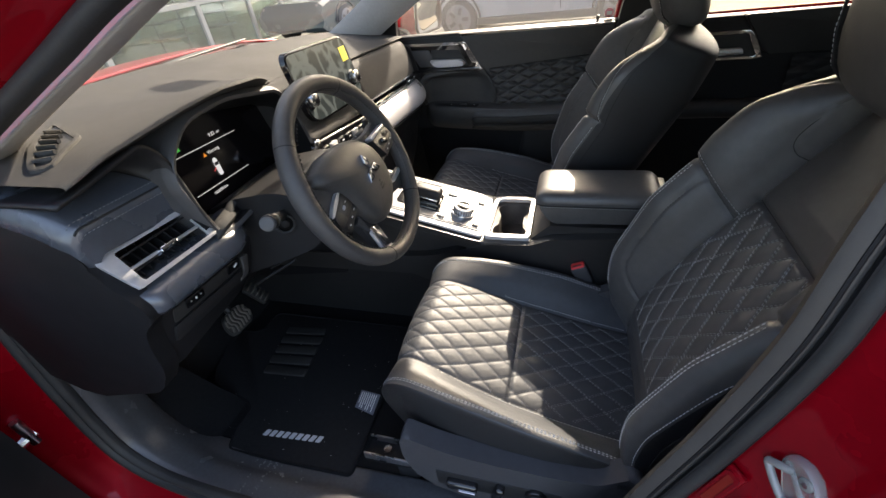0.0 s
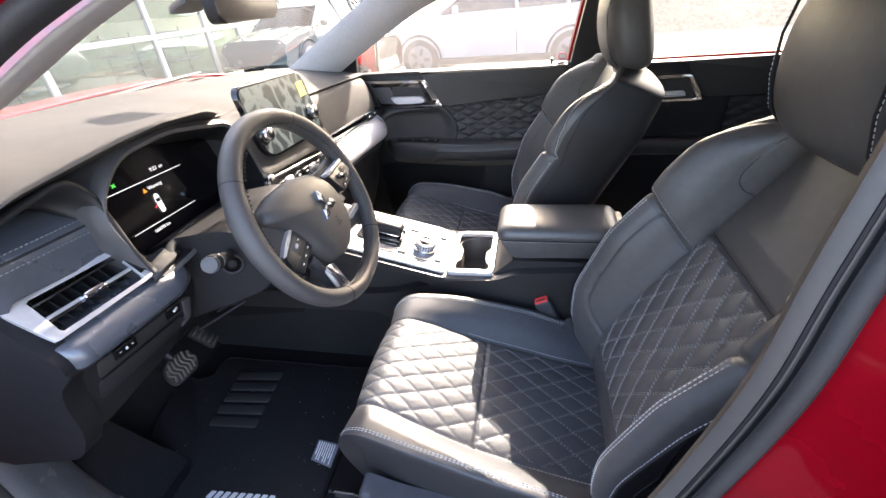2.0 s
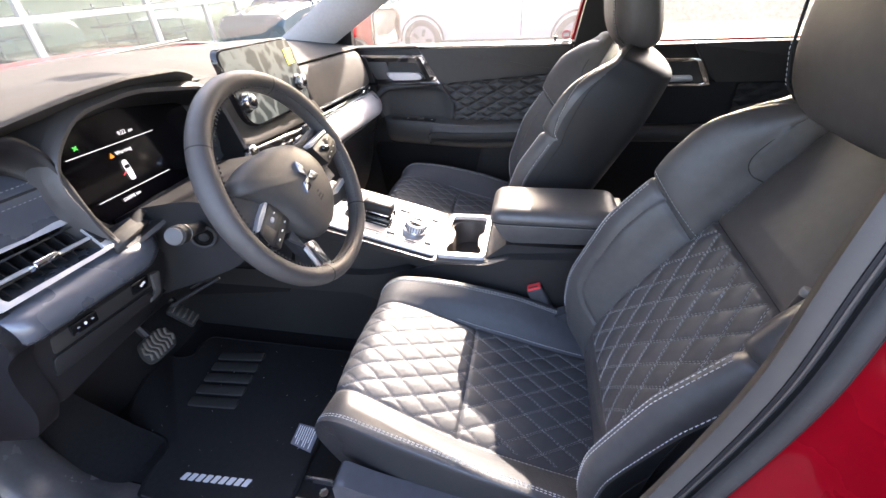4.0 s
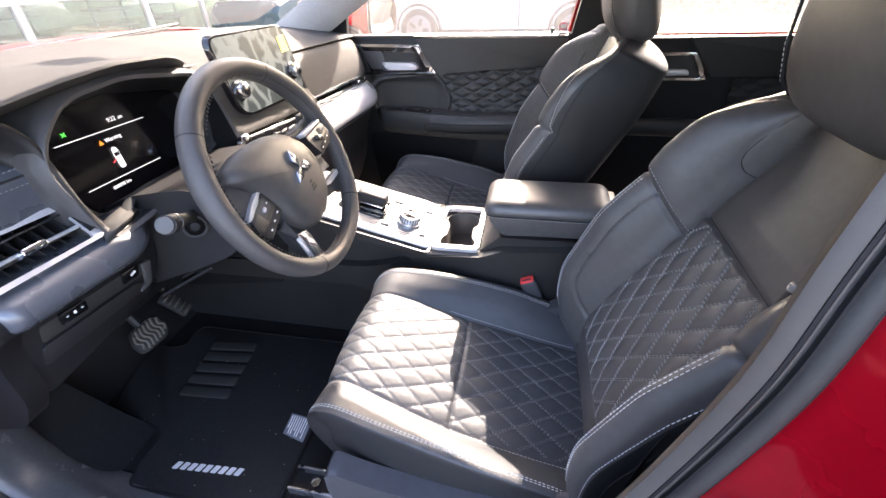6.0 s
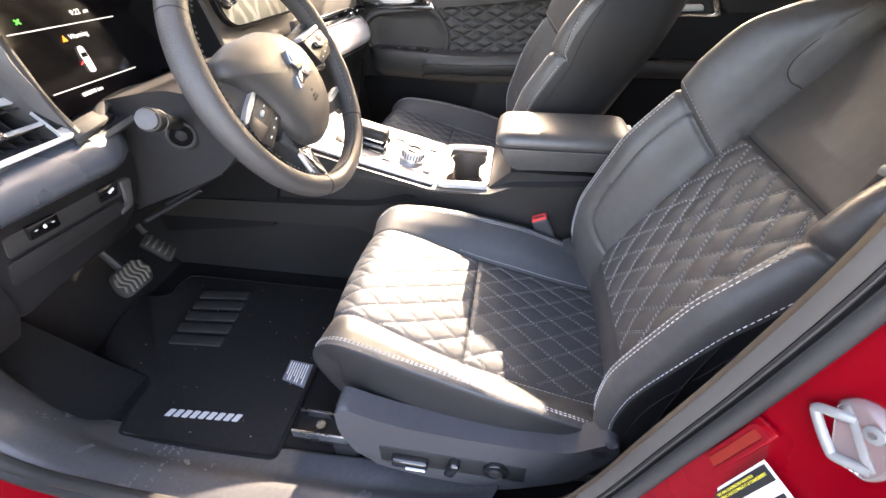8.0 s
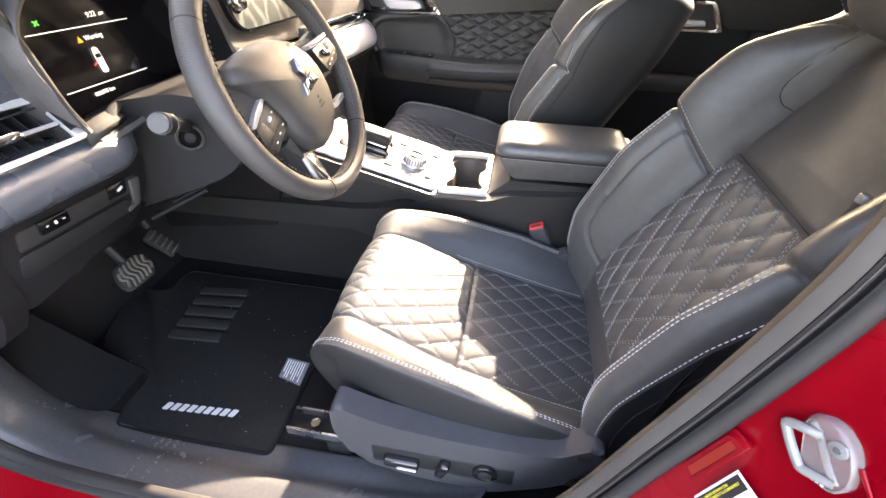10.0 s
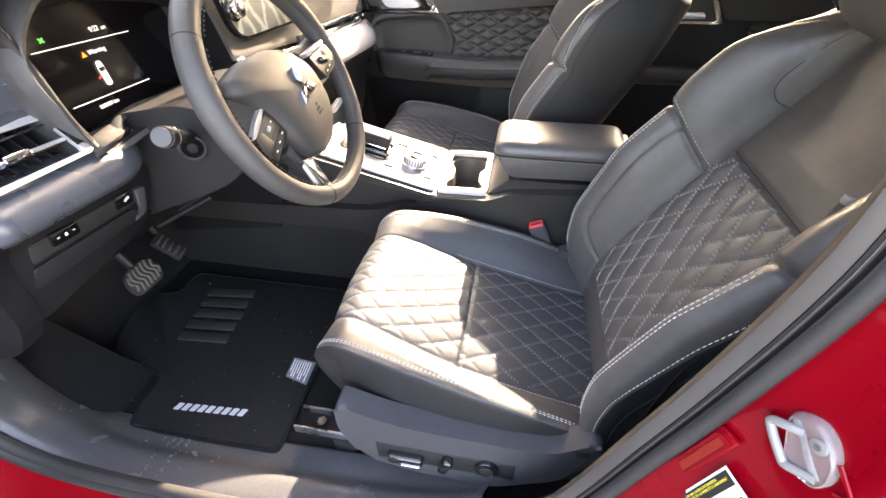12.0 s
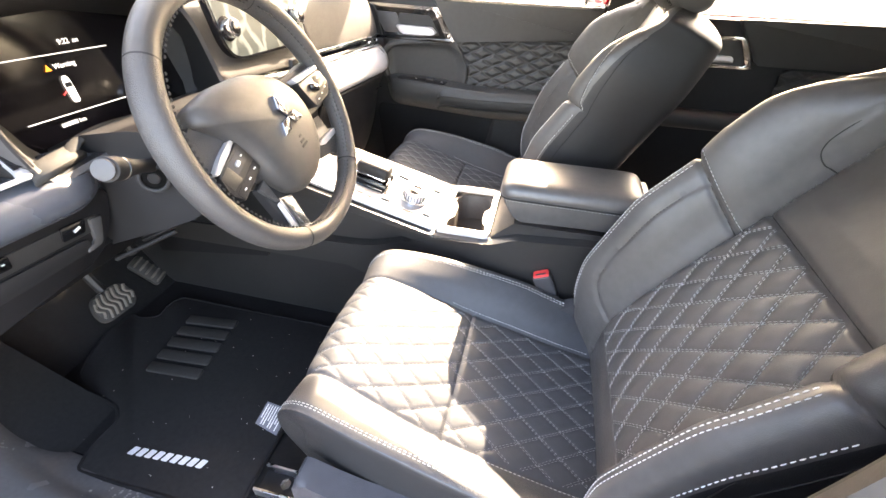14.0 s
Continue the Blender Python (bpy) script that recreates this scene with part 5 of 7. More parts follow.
    # bright lower lip
    part("binnacle_lip", tube(spline([(-0.376, -0.508, 1.046), (-0.388, -0.488, 1.055), (-0.396, -0.465, 1.060), (-0.405, -0.420, 1.060), (-0.410, -0.360, 1.054), (-0.410, -0.280, 1.046)], 28), [0.009] * 18 + [0.007] * 10, 10, flat=0.5, up=(0, 0, 1)), DASH_SOFT, dash, "grey lip below the instruments")
    shelf = [[(-0.368, -0.560, 1.064), (-0.384, -0.520, 1.061), (-0.396, -0.490, 1.058)], [(-0.360, -0.562, 1.057), (-0.372, -0.522, 1.056), (-0.384, -0.485, 1.055)], [(-0.351, -0.564, 1.053), (-0.360, -0.525, 1.053), (-0.372, -0.483, 1.052)], [(-0.353, -0.564, 1.044), (-0.362, -0.525, 1.045), (-0.374, -0.483, 1.045)]]
    ob = part("instrument_ledge", loft(shelf, caps=False, closed=False), DASH_SOFT, dash, "small grey ledge beside the vent", angle=60)
    solid(ob, 0.004)


cluster()


def left_end():
    # leather pad above the vent: a top face, a seam and a steeper front face
    def pad(u, v):
        y = -0.738 + 0.172 * v + 0.0 * u
        q = (y + 0.738) / 0.155
        s = [0, 0.25, 0.45, 0.60, 0.66, 0.72, 1.0]
        x = np.interp(u, s, [-0.540, -0.478, -0.432, -0.402, -0.394, -0.391, -0.396]) - 0.006 * q
        z = np.interp(u, s, [1.216, 1.203, 1.188, 1.172, 1.165, 1.155, 1.116]) - 0.009 * q - 0.008 * q * np.clip((u - 0.7) / 0.3, 0, 1) - 0.030 * np.clip((0.13 - v) / 0.13, 0, 1) ** 2
        return x - 0.012 * np.clip((0.13 - v) / 0.13, 0, 1) ** 2, y + 0.016 * np.clip((u - 0.6) / 0.4, 0, 1) * (1 - v), z
    p = finish("stitched_pad", grid_mesh("stitched_pad", pad, 60, 30), DASH_PAD, dash, "navy-black leather pad with a stitched seam")
    solid(p, 0.01, 1.0)
    vs = np.linspace(0.07, 0.95, 40)
    rows = []
    for u in (0.615, 0.735):
        P = np.stack(pad(np.full(40, u), vs), -1)
        rows.append((P + [0.0008, 0, 0.0006], [(0.6, 0, 0.75)] * 40))
    stitches("pad_stitching", rows, p, THREAD_GREY, length=0.0038, gap=0.0026, w=0.00042)
    part("pad_seam", tube(np.stack(pad(np.full(40, 0.675), vs), -1) + [0.0002, 0, 0.0], 0.0016, 6), THREAD_DARK, p)
    # curved facing between the brow, the pad, the vent and the instruments
    A = spline([(-0.372, -0.735, 1.205), (-0.370, -0.690, 1.213), (-0.369, -0.640, 1.223), (-0.367, -0.600, 1.228), (-0.374, -0.570, 1.200), (-0.369, -0.564, 1.160), (-0.362, -0.561, 1.104), (-0.359, -0.553, 1.064)], 48)
    B = spline([(-0.520, -0.735, 1.205), (-0.500, -0.690, 1.200), (-0.475, -0.625, 1.196), (-0.452, -0.600, 1.190), (-0.428, -0.588, 1.174), (-0.405, -0.578, 1.152), (-0.395, -0.566, 1.100), (-0.366, -0.560, 1.054)], 48)
    rows = []
    for a, b in zip(A, B):
        a, b = Vector(a), Vector(b)
        rows.append([a.lerp(b, f) + Vector((-0.010, 0.003, 0)) * math.sin(math.pi * f) for f in (0, 0.2, 0.4, 0.6, 0.8, 1)])
    solid(part("dash_facing", loft(rows, caps=False, closed=False), PLASTIC, dash, "dark curved dash facing", angle=60), 0.006)
    # vent, its face leaning back at the top
    lean = lambda z: -0.362 - 0.9 * (z - 1.055)
    vent = part("side_vent", bezel(resample(round_poly([(-0.722, 1.112), (-0.562, 1.101), (-0.559, 1.052), (-0.713, 1.057)], 0.003, 2), 64), resample(round_poly([(-0.694, 1.1025), (-0.571, 1.0955), (-0.572, 1.0567), (-0.699, 1.0618)], 0.002, 2), 64), (lambda u, v, w: (lean(v) - 0.001 + w, u, v + 0.5 * w)), 0.005, 0.0012), VENT_SILVER, dash, "satin silver side vent frame")
    part("vent_end", prism([(-0.5705, 1.094), (-0.562, 1.0985), (-0.5595, 1.0635), (-0.571, 1.063)], (lambda u, v, w: (lean(v) - 0.001 + w, u, v + 0.5 * w)), 0.0075), GLOSS_BLACK, vent)
    part("vent_back", prism([(-0.71, 1.11), (-0.555, 1.10), (-0.555, 1.055), (-0.71, 1.06)], (lambda u, v, w: (lean(v) - 0.052 + w, u, v - 0.02)), 0.004), INK, vent)
    for z, mat in ((1.0955, GLOSS_BLACK), (1.0865, GLOSS_BLACK), (1.0665, GLOSS_BLACK)):
        part("vent_slat", prism([(-0.696, z + 0.0045), (-0.568, z + 0.0005), (-0.568, z - 0.0015), (-0.696, z + 0.0025)], (lambda u, v, w: (lean(v) - 0.028 + w, u, v + 0.25 * w)), 0.024), mat, vent)
    for n in range(8):
        y = -0.683 + 0.0150 * n
        part("vent_fin", prism([(y, 1.107), (y + 0.0016, 1.107), (y + 0.0016, 1.058), (y, 1.058)], (lambda u, v, w: (lean(v) - 0.050 + w, u, v)), 0.030), PLASTIC, vent)
    part("vent_bar", tube([(lean(1.0795) + 0.001, -0.696, 1.0805), (lean(1.0740) + 0.001, -0.573, 1.0740)], 0.0032, 8, flat=0.8, up=(0, 0, 1)), VENT_SILVER, vent, "silver vent bar")
    part("vent_tab", rbox((0.012, 0.032, 0.0095), (lean(1.0775) + 0.006, -0.634, 1.0785), 0.003, 2, Euler((radians(-3), radians(-30), 0)).to_matrix()), CHROME, vent, "chrome vent tab")
    # padded roll under the vent
    secs = []
    for y in np.linspace(-0.718, -0.474, 32):
        e = 0.045 * max(0, (y + 0.555) / 0.08) ** 2 + 0.010 * max(0, (-0.700 - y) / 0.018) ** 2
        q = (y + 0.56) / 0.15
        dz = -0.010 * q
        top = -0.004 * max(0, (y + 0.555) / 0.08)
        secs.append([(-0.42, y, 1.052 + dz * 0.4), (-0.378, y, 1.050 + dz * 0.4 + top), (-0.362 - 0.3 * e, y, 1.046 + dz * 0.5 + top), (-0.347 - 0.8 * e, y, 1.035 + dz), (-0.339 - e, y, 1.022 + dz), (-0.340 - e, y, 1.010 + dz), (-0.348 - e, y, 1.001 + dz), (-0.375 - 0.7 * e, y, 0.993 + dz), (-0.43, y, 0.985)])
    part("knee_roll", loft(secs), DASH_PAD, dash, "navy-black padded roll", angle=60)
    # lower panel with pocket lid, switches and bonnet release
    face = lambda z: -0.400 + 0.25 * (z - 0.94)
    lower = part("lower_panel", prism(round_poly([(-0.704, 1.000), (-0.470, 0.995), (-0.473, 0.962), (-0.482, 0.925), (-0.508, 0.888), (-0.600, 0.880), (-0.704, 0.868)], 0.014, 4), (lambda u, v, w: (face(v) - 0.035 + w, u, v)), 0.035, 0.004), BLACK_PLASTIC, dash, "dark lower dash panel")
    part("pocket_lid", prism(round_poly([(-0.684, 0.949), (-0.520, 0.934), (-0.512, 0.911), (-0.600, 0.914), (-0.690, 0.918)], 0.006, 4), (lambda u, v, w: (face(v) - 0.002 + w, u, v)), 0.006, 0.002), PLASTIC, lower, "dark pocket lid")
    part("switch_strip", prism(round_poly([(-0.676, 0.980), (-0.494, 0.962), (-0.500, 0.938), (-0.680, 0.952)], 0.006, 3), (lambda u, v, w: (face(v) - 0.003 + w, u, v)), 0.005, 0.0015), INK, lower, "black switch strip")
    part("strip_end", prism(round_poly([(-0.511, 0.962), (-0.491, 0.958), (-0.500, 0.914), (-0.524, 0.910), (-0.524, 0.917), (-0.509, 0.924)], 0.005, 3), (lambda u, v, w: (face(v) - 0.002 + w, u, v)), 0.0075, 0.002), PLASTIC_GREY, lower, "grey curved end of the strip")
    part("switch_bank", prism(round_poly([(-0.652, 0.979), (-0.612, 0.974), (-0.612, 0.955), (-0.652, 0.959)], 0.003, 2), (lambda u, v, w: (face(v) + 0.001 + w, u, v)), 0.004, 0.0008), GLOSS_BLACK, lower)
    for n, y in enumerate((-0.620, -0.631, -0.642)):
        part("switch_mark", rbox((0.002, 0.0035, 0.0014 if n != 1 else 0.0045), (face(0.967) + 0.0052, y, 0.967 - 0.1 * (y + 0.631)), 0.0004, 1), PAPER, lower)
    part("release_key", prism(round_poly([(-0.548, 0.970), (-0.514, 0.966), (-0.518, 0.945), (-0.550, 0.948)], 0.004, 3), (lambda u, v, w: (face(v) + 0.001 + w, u, v)), 0.003, 0.001), GLOSS_BLACK, lower, "black release key")
    part("release_mark", rbox((0.002, 0.010, 0.004), (face(0.957) + 0.0048, -0.529, 0.957), 0.0005, 1, Euler((radians(20), radians(14), 0)).to_matrix()), PAPER, lower)
    # end cap and under-dash, their deep shade put into the plastic's colour
    cap = [(-0.404, 1.146), (-0.410, 1.112), (-0.378, 1.062), (-0.358, 1.046), (-0.350, 1.030), (-0.352, 1.012), (-0.385, 0.985), (-0.400, 0.94), (-0.404, 0.890), (-0.450, 0.825), (-0.66, 0.760), (-0.82, 0.84), (-0.86, 1.12), (-0.47, 1.190)]
    part("end_cap", prism(round_poly(cap, [0.010] * 6 + [0.03] * 8, 4), (lambda u, v, w: (u, -0.702 - w, v)), 0.030, 0.006, 3), BLACK_PLASTIC, dash, "dark dash end cap")
    part("under_dash", prism([(-0.44, 0.900), (-0.43, 0.890), (-0.47, 0.84), (-0.70, 0.78), (-0.90, 0.80), (-0.90, 1.10), (-0.50, 1.02)], (lambda u, v, w: (u, -0.70 + w, v)), 0.58), BLACK_PLASTIC, dash)
    for y0, y1 in ((-0.500, -0.452), (-0.448, -0.395)):
        part("under_dash_rib", tube([(-0.395, y0, 0.884), (-0.318, y1, 0.918)], 0.0032, 8), BLACK_PLASTIC, dash)
    # demister vent on the dash top
    hole = round_poly([(-0.600, -0.545), (-0.468, -0.610), (-0.424, -0.684), (-0.440, -0.690), (-0.541, -0.616)], 0.008, 3)
    rim = resample(inset([tuple(p) for p in hole], -0.009), 48)
    hole = resample(hole, 48)
    dm = part("demister_vent", bezel(rim, hole, (lambda u, v, w: (u, v, dash_z(u, v) - 0.004 + w)), 0.008, 0.002), DASH_SOFT, dash, "grey demister vent frame")
    # dark sheet on the dash skin, in place of a shaded opening
    part("demister_shade", prism(hole, (lambda u, v, w: (u, v, dash_z(u, v) + 0.0005 + w)), 0.0008), INK, dm)
    for k in range(6):
        f = (k + 0.6) / 6
        a, b = Vector((-0.588, -0.566)).lerp(Vector((-0.452, -0.684)), f), Vector((-0.540, -0.572)).lerp(Vector((-0.424, -0.676)), f)
        part("demister_slat", tube([(a.x, a.y, dash_z(a.x, a.y) + 0.003), (b.x, b.y, dash_z(b.x, b.y) + 0.003)], 0.0028, 6, flat=1.5, up=(0, 0, 1)), DASH_SOFT, dm)



left_end()


def centre_stack():
    # silver-grey panel round the screen
    def fn(u, v):
        y = -0.205 + 0.385 * v
        x = np.interp(u, [0, 0.3, 0.6, 0.85, 1], [-0.475, -0.436, -0.416, -0.398, -0.384])
        z = np.interp(u, [0, 0.3, 0.6, 0.85, 1], [1.195, 1.165, 1.110, 1.078, 1.060]) - 0.03 * v
        return x, y, z
    solid(finish("centre_panel", grid_mesh("centre_panel", fn, 12, 12), DASH_SOFT, dash, "light grey centre panel"), 0.01)
    tilt = lambda z: -0.385 - 0.20 * (z - 1.09)
    out = round_poly([(-0.157, 1.252), (0.134, 1.242), (0.136, 1.080), (-0.153, 1.090)], [0.03, 0.03, 0.035, 0.045], 6)
    d = thing("touch_screen", "centre touch screen still under its protective film", "display", at=(0, 0, 0))
    part("screen_body", prism(out, (lambda u, v, w: (tilt(v) - 0.013 + w, u, v)), 0.015, 0.004), GLOSS_BLACK, d)
    film = inset(out, 0.005)
    f = part("protective_film", prism([tuple(p) for p in film], (lambda u, v, w: (tilt(v) + 0.0022 + w, u, v)), 0.0006), FILM, d, "wrinkled clear protective film")
    part("yellow_sticker", rbox((0.0008, 0.034, 0.036), (tilt(1.200) + 0.0036, 0.104, 1.200), 0.0002, 1, Euler((0, radians(-11.3), 0)).to_matrix()), YELLOW, d, "yellow sticker")
    for y, z in ((-0.131, 1.143), (0.102, 1.137)):
        ax = Vector((1, 0, 0.2)).normalized()
        c = Vector((tilt(z), y, z))
        k = part("volume_knob", disc(c + ax * 0.011, ax, 0.0165, 0.022, 32, 0.003), CHROME, d, "chrome knob")
        part("knob_face", disc(c + ax * 0.0225, ax, 0.011, 0.003, 24, 0.001), GLOSS_BLACK, k)
        part("knob_base", disc(c + ax * 0.002, ax, 0.021, 0.005, 32, 0.001), GLOSS_BLACK, k)
    # climate strip
    strip = part("climate_panel", prism(round_poly([(-0.205, 1.062), (0.155, 1.028), (0.155, 0.982), (-0.195, 1.006)], 0.008, 3), (lambda u, v, w: (-0.385 + w - 0.2 * (v - 1.03), u, v)), 0.018, 0.003), GLOSS_BLACK, dash, "gloss black climate control strip")
    for k in range(8):
        y = -0.165 + 0.040 * k
        z = 1.035 - 0.094 * (y + 0.165) * 1.0
        b = part("climate_button", rbox((0.014, 0.030, 0.016), (-0.366, y, z), 0.003, 2), SILVER if k in (1, 4) else GLOSS_BLACK, strip)
        part("button_mark", rbox((0.002, 0.010, 0.003), (-0.3582, y, z), 0.0004, 1), PAPER, b)
    st = part("start_button", disc((-0.352, -0.215, 1.062), (1, 0, 0.25), 0.017, 0.014, 32, 0.002), CHROME, dash, "chrome-ringed start button")
    part("start_face", disc((-0.3455, -0.215, 1.0637), (1, 0, 0.25), 0.0125, 0.004, 28, 0.001), GLOSS_BLACK, st)
    # dark lower stack down to the console
    part("lower_fascia", prism([(-0.385, 1.012), (-0.372, 0.990), (-0.385, 0.90), (-0.36, 0.86), (-0.45, 0.60), (-0.80, 0.55), (-0.80, 1.0)], (lambda u, v, w: (u, -0.116 + w, v)), 0.25, 0.0), BLACK_PLASTIC, dash)


centre_stack()


def passenger_dash():
    ys = np.linspace(0.165, 0.705, 28)
    dz = lambda y: -0.060 * (y - 0.2)

    def sheet(name, prof, mat, label, y0=0.165, y1=0.705, bow=0.03, angle=50):
        P = spline(prof, 5 * len(prof))
        rows = []
        for y in np.linspace(y0, y1, 28):
            b = bow * max(0, (y - 0.56) / 0.145) ** 2
            rows.append([(x - b, y, z + dz(y)) for x, z in P])
        ob = part(name, loft(rows, caps=False, closed=False), mat, dash, label, angle=angle)
        solid(ob, 0.008)
        return ob
    sheet("upper_pad", [(-0.470, 1.158), (-0.440, 1.154), (-0.420, 1.130), (-0.404, 1.085), (-0.398, 1.050), (-0.402, 1.044)], DASH_SOFT, "padded light upper dash facing")
    sheet("vent_slot", [(-0.402, 1.044), (-0.425, 1.040), (-0.425, 1.020), (-0.400, 1.016)], GLOSS_BLACK, "dark long vent slot")
    for z, m, r in ((1.044, CHROME, 0.0025), (1.016, CHROME, 0.0035)):
        part("vent_trim", tube([(-0.397 - 0.03 * max(0, (y - 0.56) / 0.145) ** 2, y, z + dz(y)) for y in ys], r, 8), m, dash, "chrome line")
    for y in np.linspace(0.54, 0.66, 4):
        part("vent_slat", rbox((0.02, 0.003, 0.024), (-0.412 - 0.03 * max(0, (y - 0.56) / 0.145) ** 2, y, 1.030 + dz(y)), 0.0005, 1), PLASTIC, dash)
    for y in (0.55, 0.63):
        part("vent_tab", rbox((0.012, 0.022, 0.007), (-0.396 - 0.03 * max(0, (y - 0.56) / 0.145) ** 2, y, 1.030 + dz(y)), 0.002, 2), CHROME, dash)
    sheet("silver_facing", [(-0.400, 1.010), (-0.385, 1.002), (-0.366, 0.980), (-0.358, 0.955), (-0.362, 0.938), (-0.375, 0.930)], SILVER, "satin silver dash facing")
    sheet("lower_facing", [(-0.375, 0.930), (-0.395, 0.905), (-0.420, 0.83), (-0.445, 0.72), (-0.50, 0.60), (-0.60, 0.55)], PLASTIC, "dark lower dash and glovebox")
    part("glovebox_line", tube([(-0.404, y, 0.868 + dz(y)) for y in np.linspace(0.24, 0.66, 12)], 0.0025, 6), THREAD_DARK, dash)
    part("dash_end_far", prism(round_poly([(-0.41, 1.10), (-0.372, 0.95), (-0.41, 0.85), (-0.46, 0.66), (-0.80, 0.60), (-0.86, 1.09), (-0.48, 1.125)], 0.02, 3), (lambda u, v, w: (u - 0.02, 0.700 + w, v)), 0.012, 0.0), PLASTIC, dash)


passenger_dash()


# ---- steering wheel ----
def steering_wheel():
    tilt = 0.402
    m = basis((-0.172, -0.363, 1.077), (0, 1, 0), (-math.sin(tilt), 0, math.cos(tilt))) @ Matrix.Rotation(radians(11), 4, "Z")     # turned a little
    # right of the driver, up along the wheel, and towards the driver
    w = thing("steering_wheel", "black leather steering wheel with silver lower spokes", "steering wheel", at=m.translation)
    w.rotation_euler = m.to_euler()
    R, r = 0.1705, 0.0158

    def arc(a0, a1, n=40, rad=R, flat=True):
        pts = []
        for a in np.linspace(radians(a0), radians(a1), n):
            k = rad
            x, y = k * math.sin(a), k * math.cos(a)
            if flat:
                y = -0.160 - 0.85 * (-y - 0.160) if y < -0.160 else y
            pts.append((x, y, -0.004))
        return pts

    def thick(a0, a1, n):
        return [r * (1 + 0.10 * math.exp(-((abs(((a + 180) % 360) - 180) - 62) / 22) ** 2)) for a in np.linspace(a0, a1, n)]
    for nm, a0, a1, mat in (("rim_top", -40, 40, WHEEL_LEATHER), ("rim_right", 40, 145, WHEEL_PERF), ("rim_bottom", 145, 215, WHEEL_LEATHER), ("rim_left", 215, 320, WHEEL_PERF)):
        part(nm, tube(arc(a0, a1, 44), thick(a0, a1, 44), 20, up=(0, 0, 1), flat=1.12), mat, w, "leather-wrapped rim", angle=80)
    for a in (40, 145, 215, 320):
        p = arc(a - 0.35, a + 0.35, 2)
        part("rim_seam", tube(p, 0.0164, 20, up=(0, 0, 1), flat=1.12), THREAD_DARK, w)
    rows = []
    for a0, a1 in ((-38, 38), (42, 143), (147, 213), (217, 318)):
        n = 90
        P = arc(a0, a1, n, R - 0.0150)
        for k, off in enumerate((0.003, 0.009)):
            Q = [(x, y, z + 0.004 + off) for x, y, z in P]
            rows.append((Q, [(-x / R, -y / R, 0.5) for x, y, z in P]))
    stitches("rim_stitching", rows, w, THREAD_DARK, 0.004, 0.003, 0.0011)
    # airbag cover, a soft dome
    hub_line = [(-0.112, 0.074), (-0.060, 0.077), (0.000, 0.066), (0.048, 0.044), (0.074, 0.012), (0.080, -0.020), (0.070, -0.058), (0.048, -0.086), (0.008, -0.103), (-0.034, -0.102), (-0.064, -0.084), (-0.079, -0.050), (-0.081, -0.012), (-0.092, 0.024), (-0.108, 0.046), (-0.122, 0.058)]
    O = [tuple(p) for p in round_poly(hub_line, 0.014, 5)]
    rings = []
    for f, z in ((0.97, -0.030), (1.0, -0.016), (1.0, -0.008), (0.988, -0.002), (0.95, 0.004), (0.86, 0.0105), (0.70, 0.0155), (0.45, 0.0190), (0.1, 0.0200)):
        rings.append([(x * f, (y + 0.008) * f - 0.008, z) for x, y in O])
    hub = part("airbag_cover", loft(rings), WHEEL_LEATHER, w, "dark soft airbag cover", angle=80)
    part("hub_back", disc((0, -0.005, -0.045), (0, 0, 1), 0.060, 0.06, 32, 0.008), PLASTIC, w)
    # plain three-part chrome badge
    for ang, cy in ((90, 0.0), (210, 0.0), (330, 0.0)):
        c, s = math.cos(radians(ang)), math.sin(radians(ang))
        rh = [(0.0, 0), (0.0155, 0.0090), (0.0315, 0), (0.0155, -0.0090)]
        pts = [(x * c - y * s, x * s + y * c - 0.004) for x, y in rh]
        part("badge_piece", prism(pts, (lambda u, v, k: (u, v, 0.0190 + k)), 0.0055, 0.0014, 2), BADGE, hub, "chrome badge piece")
    for k, (x, y, a) in enumerate(((0.002, -0.036, 0.006), (0.0, -0.043, 0.011), (0.0, -0.049, 0.016))):
        part("embossed_bar", rbox((a, 0.0034, 0.001), (x, y, 0.0196), 0.0003, 1), PLASTIC, hub)
    # side spokes with their switch pads
    def flat(name, pts, z, h, mat, parent, label="", r=0.004, bevel=0.0015):
        return part(name, prism([tuple(p) for p in round_poly(pts, r, 3)], (lambda u, v, k: (u, v, z + k)), h, bevel, 2), mat, parent, label)
    left = flat("side_spoke", [(-0.070, 0.052), (-0.110, 0.060), (-0.162, 0.048), (-0.168, -0.010), (-0.140, -0.040), (-0.085, -0.040)], -0.024, 0.016, WHEEL_PERF, w, "dark side spoke", 0.01, 0.005)
    right = flat("side_spoke", [(0.050, 0.036), (0.108, 0.021), (0.163, 0.020), (0.168, -0.030), (0.140, -0.048), (0.070, -0.040)], -0.026, 0.018, WHEEL_PERF, w, "dark side spoke", 0.01, 0.005)
    flat("spoke_silver", [(-0.092, 0.022), (-0.087, 0.017), (-0.107, 0.011), (-0.141, 0.003), (-0.145, 0.007), (-0.120, 0.016)], -0.010, 0.0110, VENT_SILVER, left, "silver spoke edge", 0.002)
    pad = flat("switch_pad", [(-0.084, 0.016), (-0.078, -0.028), (-0.136, -0.040), (-0.146, -0.022), (-0.142, 0.002), (-0.107, 0.010)], -0.012, 0.013, PLASTIC_BROWN, left, "satin dark switch pad")
    flat("switch_key", [(-0.092, 0.009), (-0.090, -0.008), (-0.118, -0.013), (-0.124, 0.004)], 0.0, 0.0014, PLASTIC_GREY, pad, "satin grey key", 0.002, 0.0005)
